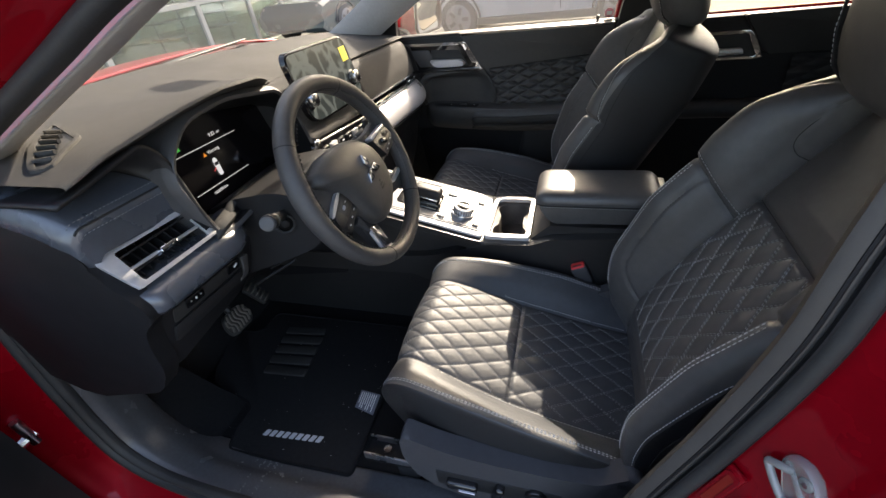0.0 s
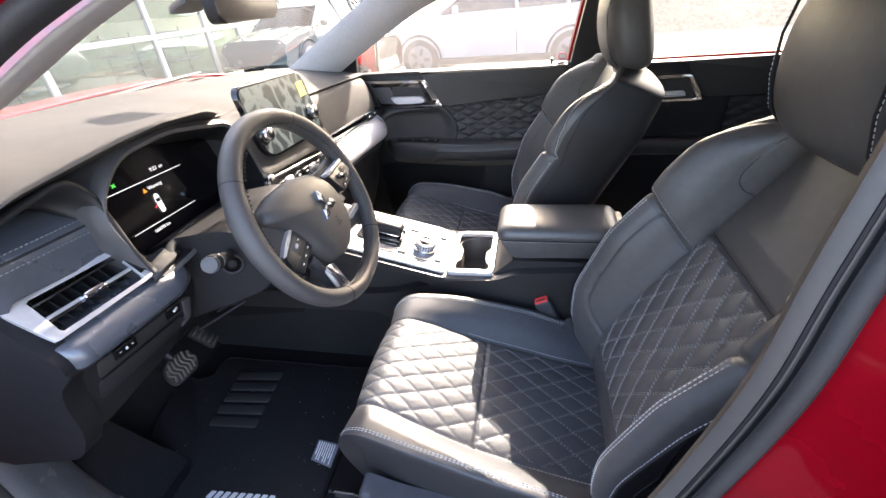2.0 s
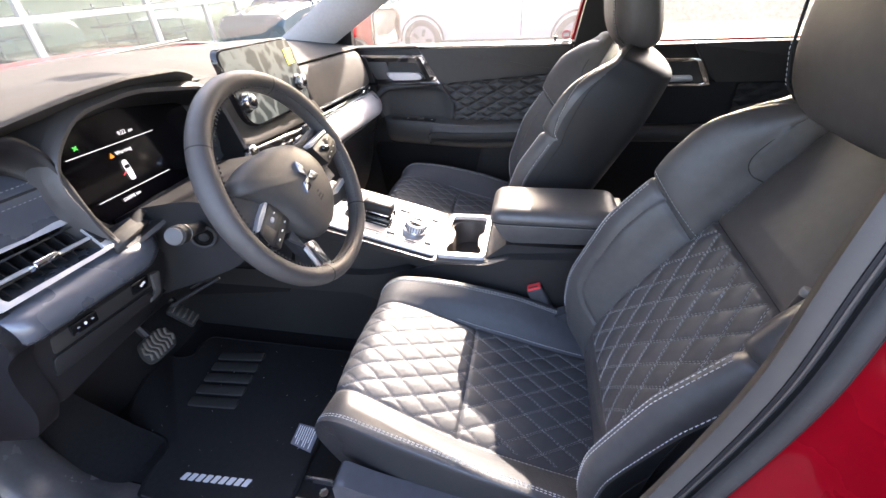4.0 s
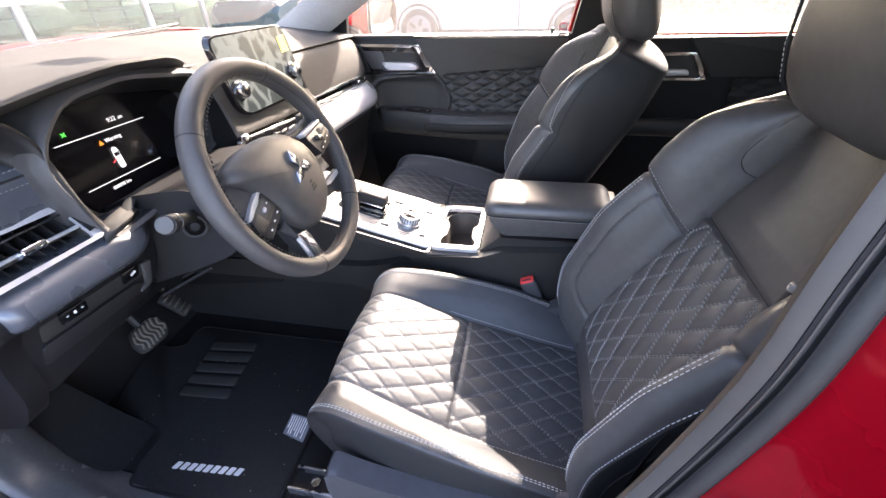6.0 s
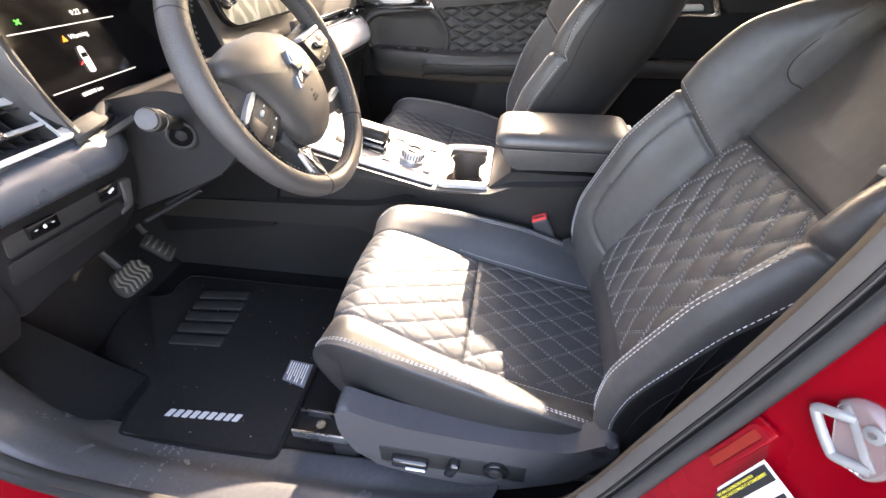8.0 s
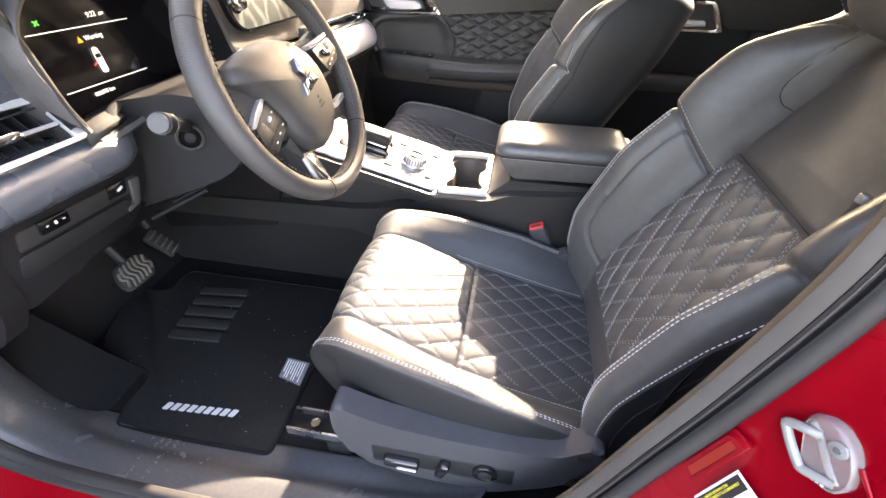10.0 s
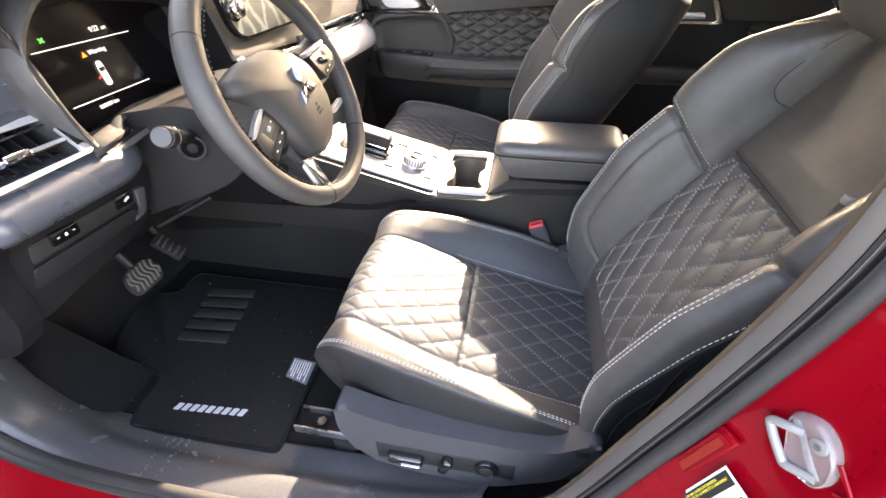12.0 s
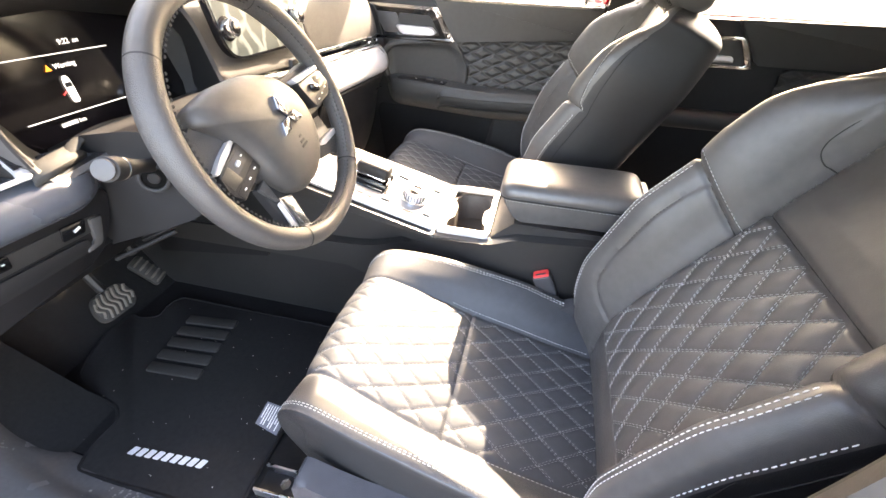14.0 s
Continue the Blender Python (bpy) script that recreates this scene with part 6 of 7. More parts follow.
    part("switch_roller", rbox((0.010, 0.006, 0.005), (-0.107, -0.003, 0.0015), 0.003, 2, Euler((0, 0, 0.25)).to_matrix()), SILVER, pad, "silver roller")
    flat("switch_key", [(-0.122, 0.004), (-0.116, -0.020), (-0.140, -0.022), (-0.143, -0.001)], 0.0, 0.0014, PLASTIC_BROWN, pad, "satin dark key", 0.002, 0.0005)
    low = flat("switch_strip", [(-0.082, -0.014), (-0.080, -0.027), (-0.135, -0.038), (-0.139, -0.027)], 0.0, 0.0014, PLASTIC, pad, "gloss black key strip", 0.002, 0.0006)
    for x, y in ((-0.090, -0.022), (-0.107, -0.026), (-0.124, -0.030)):
        part("key_mark", rbox((0.005, 0.0020, 0.0006), (x, y, 0.0017), 0.0002, 1), PAPER, low)
    part("key_mark", rbox((0.004, 0.0020, 0.0006), (-0.095, 0.001, 0.0028), 0.0002, 1), PAPER, pad)
    flat("spoke_silver", [(0.076, 0.019), (0.080, 0.011), (0.150, 0.002), (0.150, 0.010)], -0.002, 0.013, SILVER, right, "silver spoke edge", 0.002)
    pad = flat("switch_pad", [(0.080, 0.010), (0.151, 0.001), (0.160, -0.022), (0.140, -0.036), (0.094, -0.036), (0.086, -0.012)], -0.010, 0.020, PLASTIC_BROWN, right, "satin dark switch pad")
    part("switch_roller", rbox((0.022, 0.010, 0.007), (0.112, -0.011, 0.012), 0.003, 2, Euler((0, 0, -0.5)).to_matrix()), GLOSS_BLACK, pad, "black roller")
    flat("switch_key", [(0.122, 0.002), (0.149, -0.001), (0.152, -0.012), (0.124, -0.014)], 0.009, 0.0014, PLASTIC_BROWN, pad, "satin dark key", 0.002, 0.0005)
    low = flat("switch_strip", [(0.100, -0.024), (0.152, -0.017), (0.156, -0.022), (0.139, -0.033), (0.097, -0.033)], 0.009, 0.0014, PLASTIC, pad, "gloss black key strip", 0.002, 0.0006)
    for x, y in ((0.108, -0.029), (0.124, -0.027), (0.141, -0.024)):
        part("key_mark", rbox((0.005, 0.0020, 0.0006), (x, y, 0.0107), 0.0002, 1), PAPER, low)
    part("key_mark", rbox((0.006, 0.0016, 0.0006), (0.137, -0.006, 0.0107), 0.0002, 1), PAPER, pad)
    # lower spokes: a dark leg and a silver face on each side
    for sg, line in ((-1, [(-0.070, -0.050), (-0.092, -0.052), (-0.098, -0.150), (-0.062, -0.168), (-0.050, -0.095)]), (1, [(0.050, -0.082), (0.072, -0.086), (0.150, -0.094), (0.134, -0.124), (0.112, -0.134), (0.098, -0.116), (0.052, -0.102)])):
        sp = flat("lower_spoke", line, -0.030, 0.016, WHEEL_LEATHER if sg > 0 else PLASTIC, w, "dark lower spoke", 0.006, 0.004)
        if sg < 0:
            flat("spoke_face", [(-0.079, -0.078), (-0.056, -0.090), (-0.064, -0.160), (-0.082, -0.140)], -0.016, 0.006, CHROME, sp, "bright silver spoke face", 0.002)
            flat("spoke_face", [(-0.078, -0.046), (-0.097, -0.050), (-0.086, -0.080), (-0.080, -0.082)], -0.016, 0.005, PLASTIC_GREY, sp, "satin silver spoke face", 0.002)
            flat("spoke_face", [(-0.087, -0.084), (-0.080, -0.084), (-0.083, -0.138), (-0.094, -0.128)], -0.016, 0.004, SILVER, sp, "satin silver spoke face", 0.002)
        else:
            flat("spoke_face", [(0.060, -0.082), (0.082, -0.084), (0.150, -0.091), (0.147, -0.099), (0.080, -0.092)], -0.014, 0.005, SILVER, sp, "satin silver spoke face", 0.002)
    part("spoke_bridge", rbox((0.10, 0.040, 0.018), (-0.01, -0.070, -0.026), 0.006, 2), PLASTIC, w)
    return w


steering_wheel()


def steering_column():
    c = thing("steering_column", "dark grained steering column cover with its stalks", "steering column", at=(-0.33, -0.363, 0.99))
    T = Matrix.Translation((0.33, 0.363, -0.99))
    poly = round_poly([(-0.205, 1.070), (-0.212, 1.000), (-0.250, 0.962), (-0.320, 0.930), (-0.460, 0.872), (-0.480, 1.030), (-0.40, 1.064), (-0.30, 1.082)], 0.02, 4)
    bm = prism(poly, (lambda u, v, w: (u, -0.468 + w, v)), 0.200, 0.0)
    bmesh.ops.bevel(bm, geom=[e for e in bm.edges if abs((e.verts[0].co - e.verts[1].co).y) < 1e-5], offset=0.022, segments=4, profile=0.5, affect="EDGES")
    bm.transform(T)
    part("column_cover", bm, PLASTIC, c)
    for sg, tip in ((-1, Vector((-0.238, -0.570, 1.084))), (1, Vector((-0.245, -0.165, 1.080)))):
        root = Vector((-0.300, -0.363 + sg * 0.090, 1.030))
        ax = (tip - root).normalized()
        bm = tube([root, root + ax * 0.05, tip - ax * 0.045], [0.010, 0.0085, 0.011], 14)
        bm.transform(T)
        st = part("stalk", bm, PLASTIC, c, "black column stalk")
        for a, b, r, mt in ((0.046, 0.032, 0.0122, PLASTIC), (0.030, 0.006, 0.0136, PLASTIC), (0.005, 0.0, 0.0116, PLASTIC_GREY), (0.034, 0.031, 0.0139, GLOSS_BLACK)):
            bm = disc(tip - ax * ((a + b) / 2), ax, r, a - b, 28, 0.0012)
            bm.transform(T)
            part("stalk_ring", bm, mt, st)
    ax = Vector((0.55, -0.82, 0.10)).normalized()
    side = ax.orthogonal().normalized()
    at = Vector((-0.289, -0.474, 1.023))
    loop = [at + ax * 0.006 + Matrix.Rotation(2 * math.pi * k / 32, 3, ax) @ side * 0.0170 for k in range(32)]
    bm = tube(loop, 0.0028, 8, closed=True)
    bm.transform(T)
    part("column_socket", bm, PLASTIC, c, "grey ring of the round socket")
    # flat near-black disc; its colour stands in for the unlit bore
    for r, lift, deep, mt in ((0.0165, 0.001, 0.006, HOLE_SHADE), (0.0075, 0.004, 0.006, BLACK_PLASTIC)):
        bm = disc(at + ax * lift, ax, r, deep, 28, 0.001)
        bm.transform(T)
        part("socket_centre", bm, mt, c)
    bm = rbox((0.010, 0.030, 0.032), (-0.225, -0.196, 1.104), 0.004, 2)
    bm.transform(T)
    p = part("shift_paddle", bm, PLASTIC, c, "gear shift paddle")
    for size in ((0.001, 0.010, 0.0018), (0.001, 0.0018, 0.010)):
        bm = rbox(size, (-0.2195, -0.195, 1.106), 0.0, 1)
        bm.transform(T)
        part("paddle_sign", bm, PAPER, p)


steering_column()


def pedals():
    rot = Euler((0, radians(-32), radians(0))).to_matrix()
    b = thing("brake_pedal", "wide ribbed rubber brake pedal", "pedal", "pedals", at=(-0.675, -0.372, 0.612))
    part("pad", prism(round_poly([(-0.047, -0.029), (0.030, -0.034), (0.044, 0.0), (0.032, 0.028), (-0.034, 0.032), (-0.050, 0.0)], 0.014, 4), (lambda u, v, w: tuple(rot @ Vector((w, u, v)))), 0.014, 0.005, 2), RUBBER, b)
    for k in range(7):
        u = -0.038 + 0.0118 * k
        e = 0.026 - 0.008 * (abs(k - 3) > 2)
        pts = spline([(0.0145, u - 0.003, -e), (0.0150, u + 0.004, -0.3 * e), (0.0150, u - 0.004, 0.3 * e), (0.0145, u + 0.003, e)], 12)
        part("pedal_rib", tube([rot @ Vector(p) for p in pts], 0.0038, 6), PEDAL_RIB, b, "worn raised rib")
    part("pedal_arm", tube([(0, 0, 0), (-0.06, 0.005, 0.10), (-0.08, 0.005, 0.26)], 0.010, 8), PLASTIC, b)
    a = thing("accelerator_pedal", "narrow black accelerator pedal", "pedal", "pedals", at=(-0.695, -0.252, 0.610))
    part("pad", rbox((0.016, 0.040, 0.080), (0, -0.004, -0.004), 0.007, 2, Euler((radians(12), radians(-36), 0)).to_matrix()), RUBBER, a)
    for k in range(5):
        z = -0.034 + 0.015 * k
        part("pedal_rib", rbox((0.006, 0.034, 0.005), Euler((radians(12), radians(-36), 0)).to_matrix() @ Vector((0.009, -0.004, z)), 0.002, 1, Euler((radians(12), radians(-36), 0)).to_matrix()), PEDAL_RIB, a)
    part("pedal_arm", tube([(-0.02, 0, 0.04), (-0.06, 0, 0.16), (-0.07, 0, 0.26)], 0.008, 8), PLASTIC, a)


pedals()


def floor_mat():
    m = thing("floor_mat", "black carpet floor mat with a ribbed heel pad", "floor mat", at=(-0.45, -0.40, 0.421))
    out = [(-0.735, -0.170), (-0.750, -0.214), (-0.738, -0.250), (-0.777, -0.268), (-0.817, -0.262), (-0.823, -0.347), (-0.799, -0.421), (-0.768, -0.469), (-0.724, -0.487), (-0.618, -0.508), (-0.592, -0.532), (-0.596, -0.592), (-0.580, -0.641), (-0.444, -0.641), (-0.236, -0.637), (-0.238, -0.50), (-0.238, -0.165)]
    poly = [(p[0] + 0.45, p[1] + 0.40) for p in round_poly(out, 0.014, 4)]
    body = part("mat_body", prism(poly, in_z(0.0), 0.010, 0.003, 2), MAT_FABRIC, m)
    part("mat_binding", tube([(u, v, 0.008) for u, v in poly], 0.0045, 8, closed=True), CARPET, m, "stitched black binding")
    corners = [Vector((-0.660, -0.224)), Vector((-0.518, -0.208)), Vector((-0.494, -0.410)), Vector((-0.636, -0.420))]
    q = lambda a, b: (corners[0] * (1 - a) + corners[1] * a) * (1 - b) + (corners[3] * (1 - a) + corners[2] * a) * b + Vector((0.45, 0.40))
    for k in range(5):
        b0, b1 = k / 5 + 0.02, (k + 1) / 5 - 0.035
        pts = [q(0.02, b0), q(0.98, b0), q(0.98, b1), q(0.02, b1)]
        part("heel_rib", prism(round_poly([tuple(p) for p in pts], 0.006, 3), in_z(0.0095), 0.006, 0.003, 2), RUBBER, m, "worn rubber heel pad rib")
    # woven name drawn as plain slanted blocks
    for k in range(9):
        x = -0.513 + 0.168 * (k + 0.5) / 9
        y = -0.581 + 0.010 * (k / 8)
        w, h, s = 0.0064, 0.0085, 0.0030
        pts = [(x - w - s + 0.45, y - h + 0.40), (x + w - s + 0.45, y - h + 0.40), (x + w + s + 0.45, y + h + 0.40), (x - w + s + 0.45, y + h + 0.40)]
        part("name_block", prism(round_poly(pts, 0.002, 2), in_z(0.0095), 0.0014), LOGO_GREY, m, "silver embroidered block")
    tag = thing("warning_tag", "grey warning tag with unreadable print on the mat", "tag", at=(-0.275, -0.445, 0.4318))
    tp = [(-0.306, -0.414), (-0.247, -0.420), (-0.244, -0.482), (-0.302, -0.468)]
    tp = [(a + 0.275, b + 0.445) for a, b in tp]
    part("tag_cloth", prism(tp, in_z(0.0), 0.0012, 0.0), TAG_GREY, tag)
    A, B, C, D = (Vector(p) for p in tp)
    for k in range(8):
        f = 0.10 + 0.105 * k
        a, b = A + (B - A) * f, D + (C - D) * f
        a, b = a + (b - a) * 0.08, a + (b - a) * (0.92 if k % 3 else 0.7)
        part("print_line", tube([(a.x, a.y, 0.0014), (b.x, b.y, 0.0014)], 0.0012, 5), PAPER, tag, "row of white print")
    # crumbs on the mat and sill
    random.seed(5)
    verts, faces = [], []
    for k in range(60):
        x, y = random.uniform(-0.7, -0.24), random.uniform(-0.62, -0.2)
        r = random.uniform(0.0005, 0.0014)
        i = len(verts)
        verts += [(x - r, y, 0.4322), (x + r, y, 0.4322), (x, y + r, 0.4322), (x, y, 0.4322 + r)]
        faces += [(i, i + 1, i + 3), (i + 1, i + 2, i + 3), (i + 2, i, i + 3)]
    me = bpy.data.meshes.new("crumbs")
    me.from_pydata(verts, [], faces)
    tagged(finish("crumbs", me, PAPER), "tiny white crumbs scattered on the mat", "crumbs", kind="stuff")
    rest = loft([[(-0.95, y, 0.42), (-0.93, y, 0.60), (-0.86, y, 0.575), (-0.70, y, 0.455), (-0.62, y, 0.415)] for y in np.linspace(-0.655, -0.500, 8)])
    tagged(part("footrest", rest, CARPET), "black carpeted footrest beside the pedals", "footrest", kind="structure")


floor_mat()


# ---- centre console ----
def console():
    c = thing("centre_console", "dark centre console with gloss shifter panel and cup holders", "console", at=(0, 0, 0))
    zt = lambda x: 0.750 - 0.265 * min(x, 0.0)
    side = [(-0.46, 0.832), (-0.36, 0.845), (-0.02, 0.755), (0.002, 0.752), (0.002, 0.66), (0.124, 0.66), (0.124, 0.752), (0.128, 0.757), (0.172, 0.797), (0.46, 0.797), (0.46, 0.45), (-0.10, 0.60), (-0.22, 0.66), (-0.46, 0.64)]
    part("console_body", prism(side, (lambda u, v, w: (u, -0.096 + w, v)), 0.223, 0.0), PLASTIC_BROWN, c)
    near = lambda u, v, w: (u, -0.094 - w, v)
    part("console_lip", prism(round_poly([(-0.46, 0.832), (-0.37, 0.847), (-0.02, 0.755), (0.004, 0.750), (0.002, 0.734), (-0.03, 0.726), (-0.37, 0.810), (-0.46, 0.79)], 0.006, 3), near, 0.027, 0.006, 3), PLASTIC_BROWN, c, "dark rounded lip along the shifter panel")
    part("console_flank", prism(round_poly([(-0.86, 0.668), (-0.46, 0.682), (-0.20, 0.690), (-0.145, 0.698), (-0.005, 0.742), (0.02, 0.7465), (0.13, 0.752), (0.175, 0.772), (0.46, 0.795), (0.46, 0.45), (-0.10, 0.58), (-0.22, 0.625), (-0.46, 0.62), (-0.86, 0.61)], 0.012, 4), near, 0.030, 0.008, 3), PLASTIC_BROWN, c, "dark grained console flank")
    bm = prism([(-0.80, 0.62), (-0.46, 0.640), (-0.22, 0.655), (-0.10, 0.60), (0.20, 0.52), (0.50, 0.50), (0.50, 0.40), (-0.95, 0.40), (-0.95, 0.62)], (lambda u, v, w: (u, -0.105 + w, v)), 0.22, 0.0)
    part("tunnel_side", bm, PLASTIC, c, "grey carpeted tunnel side")
    # top panel
    def plate(name, x0, x1, y0, y1, h, mat, label=""):
        r = round_poly([(x0, y0), (x1, y0), (x1, y1), (x0, y1)], 0.008, 3)
        bm = prism([tuple(p) for p in r], (lambda u, v, w: (u, v, zt(u) + 0.002 + w)), h, 0.002, 2)
        return part(name, bm, mat, c, label)
    plate("shifter_panel", -0.375, -0.006, -0.106, 0.113, 0.006, SILVER, "bright silver shifter surround")
    p = plate("gloss_panel", -0.360, -0.016, -0.088, 0.096, 0.0085, PALE_PANEL, "pale satin shifter panel")
    rot = Euler((0, radians(14.8), 0)).to_matrix()
    lev = thing("gear_selector", "black gear selector with a silver edge", "gear selector", at=(-0.190, 0.000, zt(-0.19) + 0.0105))
    part("selector_grip", rbox((0.085, 0.046, 0.034), rot @ Vector((0.005, 0, 0.026)), 0.014, 4, rot), PLASTIC, lev)
    part("selector_edge", rbox((0.074, 0.050, 0.006), rot @ Vector((0.004, 0, 0.016)), 0.003, 2, rot), CHROME, lev, "silver edge")
    part("selector_base", rbox((0.100, 0.066, 0.012), rot @ Vector((0, 0, 0.003)), 0.005, 2, rot), GLOSS_BLACK, lev)
    dial = thing("drive_dial", "silver drive mode dial", "dial", at=(-0.075, -0.022, zt(-0.075) + 0.010))
    ax = rot @ Vector((0, 0, 1))
    part("dial_ring", disc(ax * 0.004, ax, 0.034, 0.010, 40, 0.002), CHROME, dial)
    k = part("dial_knob", disc(ax * 0.016, ax, 0.028, 0.018, 40, 0.003), SILVER, dial, "knurled silver knob")
    for a in range(24):
        t = 2 * math.pi * a / 24
        part("knob_notch", rbox((0.003, 0.002, 0.014), rot @ Vector((0.0282 * math.cos(t), 0.0282 * math.sin(t), 0.015)), 0.0005, 1, rot @ Euler((0, 0, t)).to_matrix()), PLASTIC_GREY, k)
    part("dial_top", disc(ax * 0.0255, ax, 0.020, 0.002, 32, 0.0006), GLOSS_BLACK, dial)
    for x, y, a, b in ((-0.122, 0.060, 0.028, 0.020), (-0.034, 0.052, 0.020, 0.016), (-0.128, -0.066, 0.024, 0.012), (-0.030, -0.066, 0.018, 0.012)):
        k = part("panel_button", rbox((a, b, 0.006), (x, y, zt(x) + 0.0115), 0.002, 2, rot), PLASTIC_GREY, p)
        part("button_mark", rbox((a * 0.4, 0.0025, 0.001), (x, y, zt(x) + 0.0150), 0.0003, 1, rot), PAPER, k)
    for y0, y1 in ((-0.080, -0.080), (0.088, 0.088)):
        part("panel_line", tube([(-0.352, y0, zt(-0.352) + 0.0108), (-0.022, y1, zt(-0.022) + 0.0108)], 0.0012, 6), PLASTIC_GREY, p)
    part("shifter_well", prism(round_poly([(-0.262, -0.050), (-0.128, -0.050), (-0.128, 0.046), (-0.262, 0.046)], 0.014, 4), (lambda u, v, w: (u, v, zt(u) + 0.0106 + w)), 0.002), GLOSS_BLACK, p, "gloss black shifter field")
    # cup holders
    hold = part("cup_frame", bezel(resample(round_poly([(0.000, -0.106), (0.122, -0.106), (0.122, 0.113), (0.000, 0.113)], 0.008, 3), 64), resample(round_poly([(0.012, -0.090), (0.110, -0.090), (0.110, 0.097), (0.012, 0.097)], 0.012, 4), 64), in_z(0.752), 0.010, 0.002), SILVER, c, "silver cup holder frame")
    eight = []
    for y, a0, a1 in ((0.056, -0.72, math.pi + 0.72), (-0.049, math.pi - 0.72, 2 * math.pi + 0.72)):
        eight += [(0.061 + 0.045 * math.cos(t), y + 0.043 * math.sin(t)) for t in np.linspace(a0, a1, 20)]
    part("cup_well", bezel(resample([(0.120, 0.0035), (0.120, 0.108), (0.004, 0.108), (0.004, -0.101), (0.120, -0.101)], 72), resample(eight, 72), in_z(0.672), 0.074, 0.003), CUP_LINER, hold, "dark twin cup well", angle=50)
    part("cup_floor", rbox((0.118, 0.208, 0.004), (0.062, 0.0035, 0.672), 0.0, 1), CUP_LINER, hold)
    for y in (-0.112, 0.120):
        part("cup_wall", rbox((0.124, 0.013, 0.090), (0.062, y, 0.7055), 0.0, 1), CUP_LINER, hold)
    # armrest: a soft lid over a box that tapers below
    part("armrest_box", prism(round_poly([(0.138, 0.856), (0.152, 0.832), (0.176, 0.799), (0.45, 0.803), (0.45, 0.856)], 0.008, 3), (lambda u, v, w: (u, 0.066 - w, v)), 0.154, 0.006, 3), LEATHER, c, "dark tapered armrest box")
    corners = [(0.133, -0.092), (0.430, -0.092), (0.430, 0.070), (0.133, 0.070)]
    lid = []
    for d, z in ((0.004, 0.850), (0.0, 0.854), (0.0, 0.862), (0.003, 0.871), (0.010, 0.879), (0.020, 0.8835), (0.034, 0.8860), (0.055, 0.8870), (0.075, 0.8873)):
        (x0, y0), (x1, y1) = corners[0], corners[2]
        lid.append([(x, y, z) for x, y in round_poly([(x0 + d, y0 + d), (x1 - d, y0 + d), (x1 - d, y1 - d), (x0 + d, y1 - d)], max(0.004, 0.030 - 0.4 * d), 6)])
    arm = part("armrest", loft(lid), LEATHER, c, "padded black leather armrest lid", angle=70)
    ring = [(p[0], p[1], 0.8525) for p in round_poly([(q[0] + (0.0006 if q[0] < 0.2 else -0.0006), q[1] + (0.0006 if q[1] < 0 else -0.0006)) for q in corners], 0.030, 6)]
    part("armrest_seam", tube(ring, 0.0020, 6, closed=True), THREAD_DARK, arm)
    rows = [([(x, y - 0.0012, 0.8490) for x, y, z in ring[3:14]], [(0, -1, 0)] * 11)]
    stitches("armrest_stitching", rows, arm, THREAD_GREY)


console()


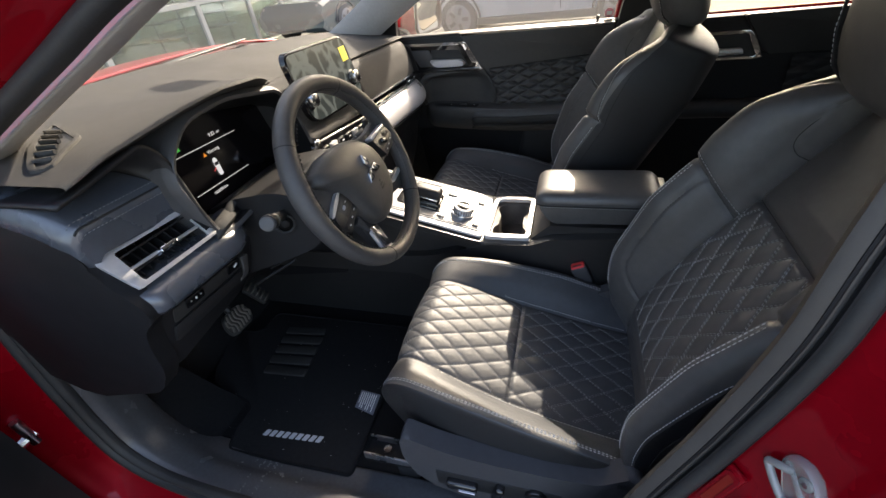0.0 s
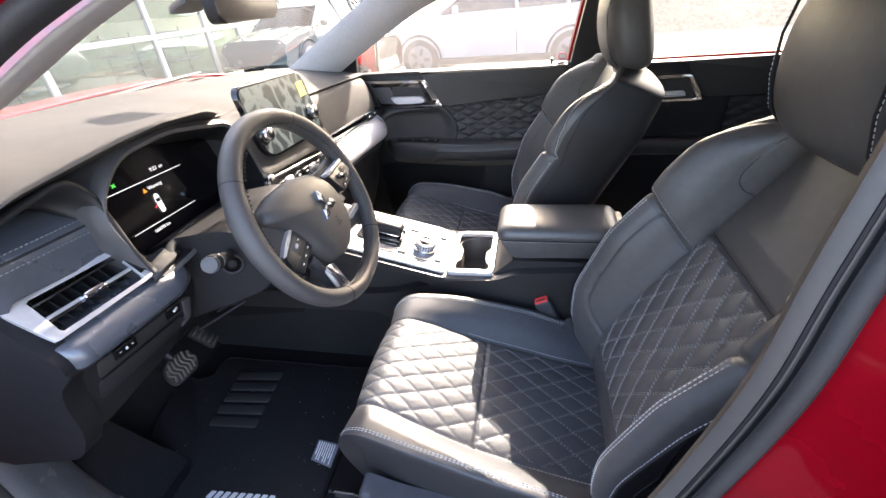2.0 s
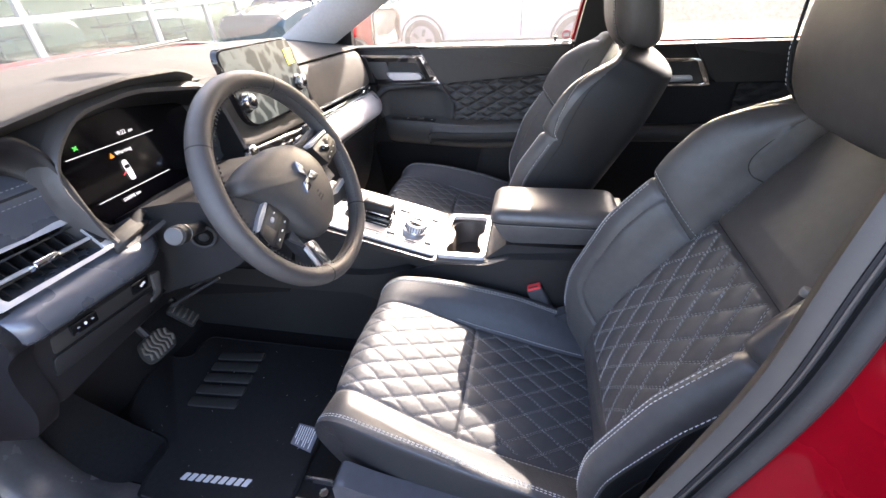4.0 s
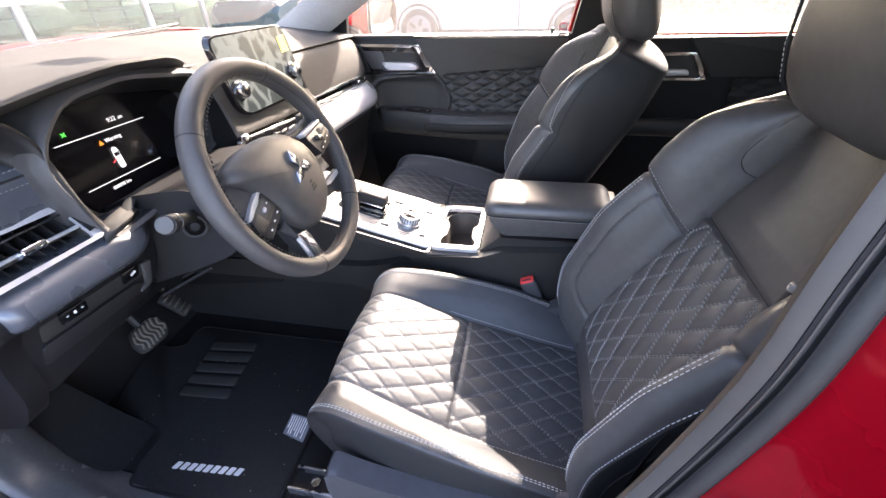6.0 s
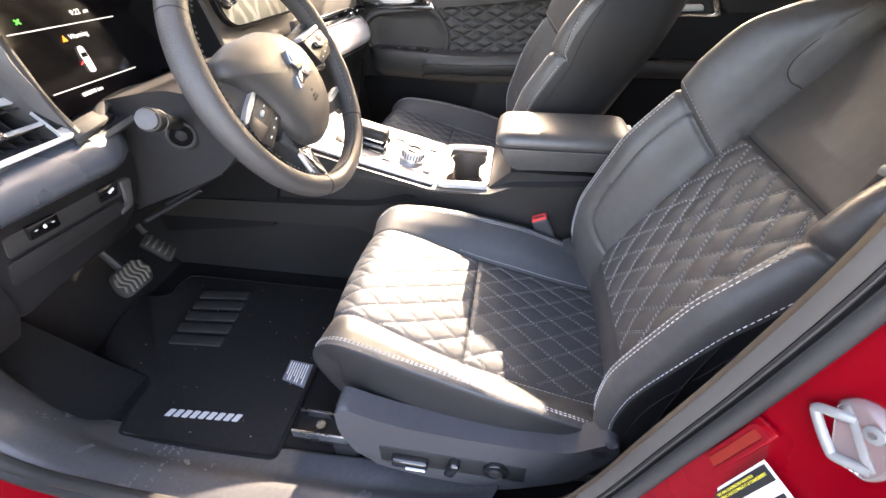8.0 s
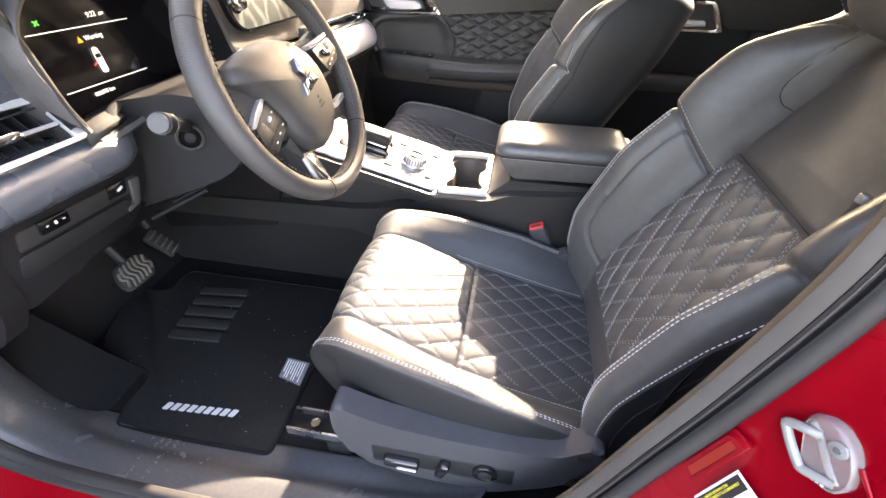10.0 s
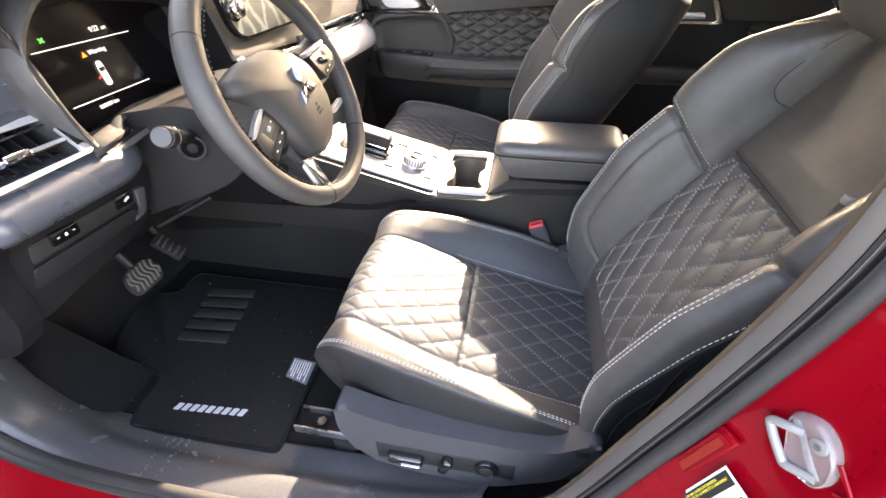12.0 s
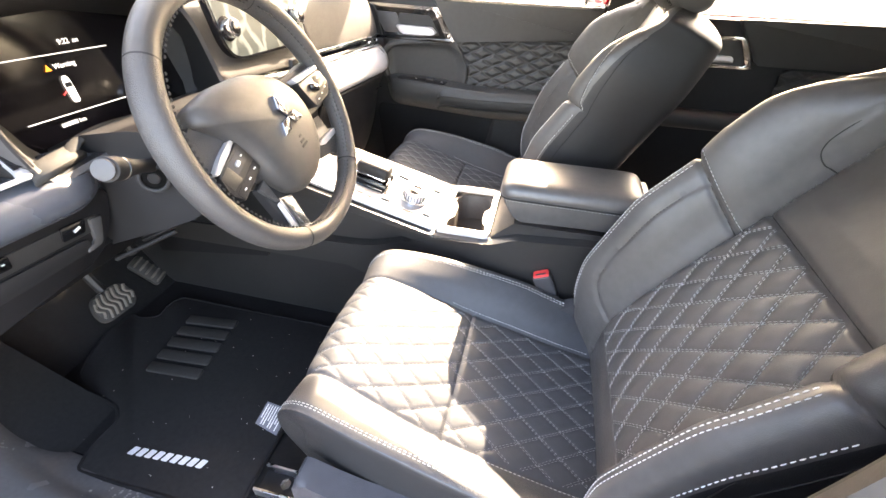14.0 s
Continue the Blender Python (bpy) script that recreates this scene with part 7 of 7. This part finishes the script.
# ---- doors of the passenger side ----
def far_doors():
    d = thing("passenger_door", "closed passenger door with quilted leather panel", "car door", at=(-0.13, 0.74, 0.45))
    T = Matrix.Translation((0.13, -0.74, -0.45))

    def add(name, bm, mat, label="", angle=38, parent=None):
        bm.transform(T)
        return part(name, bm, mat, parent or d, label, angle=angle)
    Y = lambda y: (lambda u, v, w: (u, y - w, v))
    add("door_card", prism(round_poly([(-0.66, 0.48), (0.33, 0.46), (0.335, 0.90), (0.345, 1.122), (-0.46, 1.128), (-0.62, 1.10)], 0.02, 3), Y(0.77), 0.045, 0.008), PLASTIC, "dark grained door card")
    up = add("upper_panel", prism(round_poly([(-0.226, 1.133), (0.338, 1.131), (0.325, 1.034), (-0.120, 1.003), (-0.140, 1.0)], 0.006, 3), Y(0.726), 0.026, 0.008, 3), DOOR_SKIN, "smooth dark upper door panel")
    add("window_ledge", rbox((0.86, 0.05, 0.012), (-0.08, 0.745, 1.128), 0.005, 2), RUBBER)
    # quilted panel
    def quilt(u, v):
        z = 0.842 + (0.160 + 0.028 * u) * v
        xl = np.interp(z, [0.84, 0.88, 0.915, 0.96, 1.0], [-0.108, -0.096, -0.092, -0.112, -0.140])
        x = xl + (0.325 - xl) * u
        a, b = x / 0.081 + z / 0.0405, x / 0.081 - z / 0.0405
        k = 1 / math.hypot(1 / 0.081, 1 / 0.0405)
        dist = np.minimum(abs(a - np.round(a)), abs(b - np.round(b))) * k
        edge = np.clip(u / 0.03, 0, 1) * np.clip((1 - u) / 0.03, 0, 1) * np.clip(v / 0.05, 0, 1) * np.clip((1 - v) / 0.05, 0, 1)
        return x, 0.716 - edge * (0.003 + 0.008 * (1 - np.exp(-(dist / 0.0055) ** 2))), z
    me = grid_mesh("quilted_panel", quilt, 220, 100)
    me.transform(T)
    q = finish("quilted_panel", me, DOOR_SKIN, d, "diamond-quilted black leather panel", angle=60)
    # handle bezel
    outer = resample(round_poly([(-0.505, 1.110), (-0.190, 1.103), (-0.136, 0.998), (-0.425, 1.000)], [0.004, 0.006, 0.004, 0.01], 3), 64)
    inner = resample(round_poly([(-0.478, 1.100), (-0.214, 1.093), (-0.170, 1.006), (-0.421, 1.006)], [0.004, 0.006, 0.004, 0.01], 3), 64)
    bz = add("handle_bezel", bezel(outer, inner, Y(0.722), 0.020, 0.003), CHROME, "chrome door handle bezel")
    add("bezel_foot", prism(round_poly([(-0.432, 0.9985), (-0.146, 0.9965), (-0.150, 1.0075), (-0.424, 1.0085)], 0.003, 2), Y(0.7019), 0.0025, 0.0008), GLOSS_BLACK, "gloss black lower edge")
    add("bezel_inlay", prism(inset(inner, -0.002), Y(0.722), 0.010), GLOSS_BLACK, "gloss black inlay", parent=d)
    add("handle_pocket", prism(round_poly([(-0.345, 1.080), (-0.232, 1.076), (-0.196, 1.016), (-0.345, 1.018)], 0.008, 3), Y(0.7118), 0.002), INK)
    add("inlay_panel", prism(round_poly([(-0.436, 1.082), (-0.352, 1.080), (-0.332, 1.018), (-0.398, 1.018)], 0.008, 3), Y(0.7118), 0.004, 0.001), PLASTIC_GREY, "matt grey inlay panel")
    add("door_handle", prism(round_poly([(-0.352, 1.044), (-0.222, 1.042), (-0.205, 1.024), (-0.222, 1.018), (-0.330, 1.018)], 0.007, 4), Y(0.710), 0.020, 0.006, 3), SILVER, "satin silver inner handle")
    # scooped front field and arm rest
    def field(u, v):
        z = 0.842 + 0.158 * v
        xr = np.interp(z, [0.84, 0.88, 0.915, 0.96, 1.0], [-0.106, -0.094, -0.090, -0.110, -0.138])
        xl = np.interp(z, [0.84, 0.90, 0.95, 1.0], [-0.392, -0.400, -0.402, -0.380])
        edge = np.exp(-((1 - u) / 0.10) ** 2) + np.exp(-(u / 0.06) ** 2) + np.exp(-((1 - v) / 0.12) ** 2)
        return xl + (xr - xl) * u, 0.726 - 0.014 * np.minimum(edge, 1.0), z
    me = grid_mesh("scooped_field", field, 60, 36)
    me.transform(T)
    solid(finish("scooped_field", me, DOOR_SKIN, d, "smooth scooped door field", angle=60), 0.004)
    rim = spline([(-0.145, 0.713, 0.997), (-0.260, 0.711, 0.992), (-0.345, 0.709, 0.986), (-0.385, 0.706, 0.970), (-0.403, 0.702, 0.940), (-0.402, 0.698, 0.905), (-0.388, 0.694, 0.872)], 40)
    add("field_rim", tube([tuple(p) for p in rim], [0.004 + 0.008 * min(1.0, k / 18) for k in range(40)], 10), DOOR_SKIN, "rounded rim of the scooped field", 80)
    run = spline([(-0.400, 0.862, 0.045, 0.35), (-0.385, 0.864, 0.025, 0.75), (-0.360, 0.866, 0.005, 0.95), (-0.30, 0.865, -0.008, 1.0), (-0.20, 0.860, -0.016, 1.0), (-0.10, 0.854, -0.020, 1.0), (0.05, 0.850, -0.024, 1.0), (0.33, 0.856, -0.012, 1.0)], 60)
    add("door_armrest", loft([[(x, 0.735, z + 0.010 * h), (x, 0.700, z + 0.010 * h), (x, 0.676 + w, z + 0.004 * h), (x, 0.668 + w, z - 0.012 * h), (x, 0.676 + w, z - 0.060 * h), (x, 0.692 + 0.6 * w, z - 0.094 * h), (x, 0.735, z - 0.112 * h)] for x, z, w, h in run]), DOOR_SKIN, "dark moulded door armrest", angle=50)
    pad = spline([(-0.186, 0.829, 0.010), (-0.176, 0.838, 0.003), (-0.150, 0.843, 0.0), (0.0, 0.842, -0.004), (0.33, 0.850, 0.006)], 30)
    add("armrest_pad", loft([[(x, 0.725, z + 0.016), (x, 0.668 + w, z + 0.016), (x, 0.650 + w, z + 0.008), (x, 0.641 + w, z - 0.010), (x, 0.642 + w, z - 0.030), (x, 0.653 + w, z - 0.048), (x, 0.690 + w, z - 0.054)] for x, z, w in pad]), DOOR_SKIN, "stitched armrest pad", angle=60)
    add("armrest_gap", tube([(x, 0.6520 + w, z - 0.0505) for x, z, w in pad], 0.0030, 6), THREAD_DARK)
    add("armrest_seam", tube([(x, 0.6400 + w, z - 0.012) for x, z, w in pad], 0.0020, 6), THREAD_DARK)
    add("switch_plate", prism(round_poly([(-0.345, 0.668), (-0.165, 0.660), (-0.160, 0.700), (-0.340, 0.704)], 0.010, 3), (lambda u, v, w: (u, v, 0.872 - 0.05 * (u + 0.33) + w)), 0.004, 0.001), BLACK_PLASTIC, "satin dark window switch plate")
    add("window_switch", rbox((0.030, 0.016, 0.010), (-0.222, 0.680, 0.874), 0.003, 2), PLASTIC_BROWN, "window switch")
    for x in (-0.275, -0.178):
        add("switch_mark", rbox((0.006, 0.003, 0.001), (x, 0.682, 0.8765 - 0.05 * (x + 0.33)), 0.0003, 1), PAPER)
    # flat panel coloured near black for the shade under the armrest
    add("door_pocket", prism(round_poly([(-0.45, 0.76), (0.02, 0.76), (-0.03, 0.52), (-0.42, 0.50)], 0.03, 4), Y(0.728), 0.008, 0.004, 2), BLACK_PLASTIC)
    add("lower_panel", prism(round_poly([(0.03, 0.77), (0.31, 0.77), (0.31, 0.50), (-0.01, 0.50)], 0.02, 4), Y(0.728), 0.007, 0.003, 2), PLASTIC, "dark lower door panel")
    lk = thing("lock_pin", "small black door lock pin on the ledge", "lock pin", at=(0.278, 0.742, 1.134))
    part("pin", tube([(0, 0, 0), (0, 0, 0.010)], [0.006, 0.0045], 12), PLASTIC_GREY, lk)
    part("pin_head", disc((0, 0, 0.013), (0, 0, 1), 0.0065, 0.006, 16, 0.002), PLASTIC_GREY, lk)
    # rear door
    r = thing("rear_door", "closed rear passenger door in shade", "car door", at=(0.9, 0.74, 0.45))
    T2 = Matrix.Translation((-0.9, -0.74, -0.45))

    def add2(name, bm, mat, label=""):
        bm.transform(T2)
        return part(name, bm, mat, r, label)
    # rear door in darker materials than the front: its shade is in the colour
    add2("door_card", prism(round_poly([(0.46, 0.46), (1.5, 0.46), (1.5, 1.115), (0.46, 1.118)], 0.02, 3), Y(0.77), 0.045, 0.008), BLACK_PLASTIC, "dark grained door card")
    add2("upper_panel", prism(round_poly([(0.726, 1.122), (1.48, 1.126), (1.48, 1.005), (0.812, 0.998)], 0.012, 3), Y(0.726), 0.030, 0.004, 2), PLASTIC, "smooth dark upper door panel")
    me = grid_mesh("quilted_panel", lambda u, v: (0.90 + 0.55 * u, 0.716 - 0.008 * (1 - np.exp(-(np.minimum(abs((0.90 + 0.55 * u) / 0.081 + (0.85 + 0.14 * v) / 0.0405 - np.round((0.90 + 0.55 * u) / 0.081 + (0.85 + 0.14 * v) / 0.0405)), abs((0.90 + 0.55 * u) / 0.081 - (0.85 + 0.14 * v) / 0.0405 - np.round((0.90 + 0.55 * u) / 0.081 - (0.85 + 0.14 * v) / 0.0405))) * 0.036 / 0.007) ** 2)), 0.85 + 0.14 * v), 100, 40)
    me.transform(T2)
    finish("quilted_panel", me, PLASTIC, r, "diamond-quilted black leather panel", angle=60)
    outer = resample(round_poly([(0.56, 1.074), (0.762, 1.074), (0.812, 0.984), (0.60, 0.984)], 0.006, 3), 48)
    inner = resample(round_poly([(0.572, 1.064), (0.750, 1.064), (0.790, 0.992), (0.606, 0.992)], 0.006, 3), 48)
    add2("handle_bezel", bezel(outer, inner, Y(0.722), 0.018, 0.003), CHROME, "chrome door handle bezel")
    add2("bezel_inlay", prism(inset(inner, -0.002), Y(0.722), 0.004), INK)
    add2("door_handle", prism(round_poly([(0.62, 1.018), (0.745, 1.018), (0.752, 1.000), (0.63, 0.998)], 0.006, 3), Y(0.718), 0.018, 0.005, 3), SILVER, "satin silver inner handle")
    add2("door_armrest", rbox((0.6, 0.07, 0.06), (0.85, 0.70, 0.82), 0.025, 4), PLASTIC, "padded armrest")
    st = thing("window_sticker", "round pink and white sticker on the window", "sticker", at=(0.315, 0.752, 1.152))
    part("sticker_disc", disc((0, 0, 0), (0, 1, 0), 0.015, 0.001, 28), PINK, st)
    part("sticker_mark", rbox((0.018, 0.001, 0.012), (0, -0.001, 0), 0.0002, 1), PAPER, st)


far_doors()


# ---- details at the door opening ----
def jamb_point(z, o, y):
    k = [i for i in range(len(RING)) if RING[i, 0] > 0.2]
    i = min(k, key=lambda j: abs(RING[j, 1] + OUT[j, 1] * o - z))
    return Vector(ring_points(i, [(o, y)])[0]), i


def jamb_details():
    # striker
    p, i = jamb_point(0.960, 0.038, -0.054)
    n = Vector((-0.90, -0.40, 0.10)).normalized()
    up = Vector((0.10, 0.0, 1.0)).normalized()
    m = basis(p, up.cross(n), up)
    s = thing("door_striker", "bright metal door striker in a clear cover on the red jamb", "door striker", at=p)
    s.rotation_euler = (m @ Matrix.Rotation(radians(28), 4, "Z")).to_euler()
    B = [tuple(q) for q in round_poly([(-0.0165, 0.023), (-0.006, 0.030), (0.007, 0.028), (0.017, 0.0155), (0.021, 0.0), (0.019, -0.017), (0.008, -0.029), (-0.006, -0.025), (-0.0155, -0.014)], 0.006, 4)]
    part("striker_plate", loft([[(a * f, b * f, z) for a, b in B] for f, z in ((1.04, -0.006), (1.03, 0.001), (0.99, 0.004), (0.93, 0.0055), (0.90, 0.0045), (0.4, 0.0042), (0.1, 0.004))]), CLEAR, s, "clear grey striker cover", angle=30)
    part("striker_tail", tube([(0.022, 0.004, 0.001), (0.033, -0.019, 0.001), (0.0215, -0.021, 0.001)], 0.0018, 8), RED_PAINT, s, "red pressed tail")
    loop = spline([(-0.003, 0.015, 0.004), (-0.012, 0.0155, 0.008), (-0.0235, 0.0140, 0.009), (-0.0255, 0.0100, 0.009), (-0.0185, -0.0060, 0.009), (-0.0125, -0.0175, 0.008), (-0.009, -0.0190, 0.008), (0.010, -0.0185, 0.004)], 48)
    part("striker_loop", tube(loop, 0.0040, 12), BULB_PLASTIC, s, "steel striker loop under clear plastic")
    part("cover_ridge", tube([(-0.010, 0.022, 0.004), (-0.004, 0.014, 0.005), (0.006, -0.010, 0.005), (0.011, -0.018, 0.004)], 0.0030, 8, flat=0.6, up=(0, 0, 1)), CLEAR, s, "pale moulded ridge")
    part("striker_bolt", disc((0.009, 0.011, 0.0050), (0, 0, 1), 0.0068, 0.003, 24, 0.001), BULB_PLASTIC, s, "covered bolt head")
    part("bolt_socket", disc((0.009, 0.011, 0.0066), (0, 0, 1), 0.0030, 0.001, 6), STEEL, s)
    for k in range(3):
        part("embossed_bar", rbox((0.0024, 0.003, 0.0008), (-0.004 + 0.0036 * k, -0.0235, 0.0052), 0.0003, 1), PAPER, s)
    # label with tyre information
    p, i = jamb_point(0.828, 0.047, -0.064)
    n = Vector((-0.90, -0.42, 0.12)).normalized()
    rt = Vector((0.26, 0.0, 0.96))
    rt = (rt - n * rt.dot(n)).normalized()
    m = Matrix.Translation(p + n * 0.0060) @ Matrix((rt, n.cross(rt), n)).transposed().to_4x4()
    t = thing("tyre_label", "white tyre information label with black and yellow header", "label", at=m.translation)
    t.rotation_euler = m.to_euler()
    part("label_sheet", rbox((0.104, 0.062, 0.0006), (0, 0, 0), 0.0002, 1), PAPER, t)
    part("label_header", rbox((0.090, 0.013, 0.0004), (0.004, 0.022, 0.0006), 0.0, 1), INK, t)
    words("header_words", "TIRE AND LOADING INFORMATION\nRENSEIGNEMENTS SUR LES PNEUS ET LE CHARGEMENT", 0.0033, Matrix.Translation((0.004, 0.0238, 0.0012)), YELLOW, t, 0.0001)
    part("label_box", rbox((0.026, 0.020, 0.0004), (0.034, -0.004, 0.0006), 0.0, 1), INK, t)
    part("box_mark", rbox((0.018, 0.012, 0.0004), (0.034, -0.004, 0.0009), 0.0, 1), YELLOW, t)
    for k in range(5):
        part("print_line", rbox((0.050 - 0.008 * (k % 2), 0.0016, 0.0003), (-0.018, 0.010 - 0.007 * k, 0.0005), 0.0, 1), INK, t)
    part("label_ring", tube([(-0.044 + 0.006 * math.cos(a), 0.022 + 0.006 * math.sin(a), 0.0007) for a in np.linspace(0, 2 * math.pi, 17)[:-1]], 0.0008, 6, closed=True), INK, t)
    # pressed red plate beside the seal
    p, i = jamb_point(0.850, 0.022, -0.020)
    n2 = Vector((-0.78, -0.62, 0.12)).normalized()
    rt = Vector((0.26, 0.0, 0.96))
    rt = (rt - n2 * rt.dot(n2)).normalized()
    m = Matrix.Translation(p + n2 * 0.003) @ Matrix((rt, n2.cross(rt), n2)).transposed().to_4x4()
    e = thing("jamb_plate", "small red pressed plate on the door jamb", "plate", at=m.translation)
    e.rotation_euler = m.to_euler()
    part("plate_body", rbox((0.118, 0.020, 0.005), (0, 0, 0), 0.002, 2), RED_PAINT, e)
    part("plate_rim", bezel(resample(round_poly([(-0.054, -0.008), (0.054, -0.008), (0.054, 0.008), (-0.054, 0.008)], 0.003, 3), 40), resample(round_poly([(-0.048, -0.005), (0.048, -0.005), (0.048, 0.005), (-0.048, 0.005)], 0.002, 3), 40), (lambda u, v, w: (u, v, 0.0024 + w)), 0.0016, 0.0), RED_PAINT, e)
    part("plate_print", rbox((0.078, 0.0085, 0.0008), (0.010, 0, 0.0029), 0.0003, 1), PLATE_RED, e, "orange-red print field")
    part("plate_hole", disc((-0.044, 0, 0.003), (0, 0, 1), 0.0035, 0.002, 16), INK, e)
    # hinge on the front pillar
    h = new("hinge")
    h.parent, h.location = JAMB, (-0.835, -0.775, 0.70)
    part("hinge_leaf", rbox((0.012, 0.060, 0.055), (0.0, 0, 0), 0.004, 2), RED_PAINT, h)
    part("hinge_pin", tube([(0.014, -0.03, -0.035), (0.014, -0.03, 0.035)], 0.009, 14), STEEL, h)
    part("hinge_bolt", disc((0.010, 0.008, 0.012), (1, 0, 0), 0.010, 0.012, 6, 0.0015), STEEL, h)
    part("hinge_arm", tube([(0.012, -0.02, -0.015), (0.0, -0.09, -0.025)], 0.010, 8), STEEL, h)


jamb_details()


def seat_belt():
    b = thing("seat_belt", "black seat belt hanging on the centre pillar with its tongue", "seat belt", at=(0.46, -0.61, 0.60))
    path = spline([(0.110, -0.020, 0.84), (0.085, 0.000, 0.60), (0.050, 0.006, 0.42), (0.004, 0.0, 0.34), (-0.045, -0.012, 0.26), (-0.075, -0.030, 0.10), (-0.08, -0.04, -0.10)], 44)
    part("webbing", tube(path, 0.026, 8, flat=0.06, up=(0.75, -0.66, 0)), WEBBING, b)
    bar = part("tongue_bar", tube([(0.031, 0.034, 0.441), (0.033, 0.034, 0.456), (0.035, 0.033, 0.471)], 0.0052, 10), PILLAR_GREY, b, "grey belt tongue grip")
    for p in ((0.030, 0.034, 0.438), (0.0355, 0.033, 0.474)):
        part("tongue_end", disc(p, (0.15, 0, 0.98), 0.0064, 0.010, 16, 0.003), BULB_PLASTIC, bar, "pale plastic end")


seat_belt()


def inner_mirror():
    m = thing("rear_view_mirror", "black rear view mirror on the windshield", "mirror", at=(-0.47, 0.03, 1.400))
    part("mirror_body", prism(round_poly([(-0.12, -0.03), (0.12, -0.03), (0.125, 0.03), (-0.125, 0.03)], 0.02, 4), (lambda u, v, w: (w, u, v)), 0.03, 0.008, 3), PLASTIC, m)
    part("mirror_stem", tube([(0.01, 0, 0.02), (-0.05, 0, 0.03), (-0.08, 0, 0.04)], 0.012, 8), PLASTIC, m)
    part("mirror_mount", prism(round_poly([(-0.15, -0.06), (0.06, -0.09), (0.06, 0.09), (-0.15, 0.06)], 0.03, 4), (lambda u, v, w: (u, v, 0.042 + 0.30 * u + w)), 0.012, 0.004), PLASTIC, m)


inner_mirror()
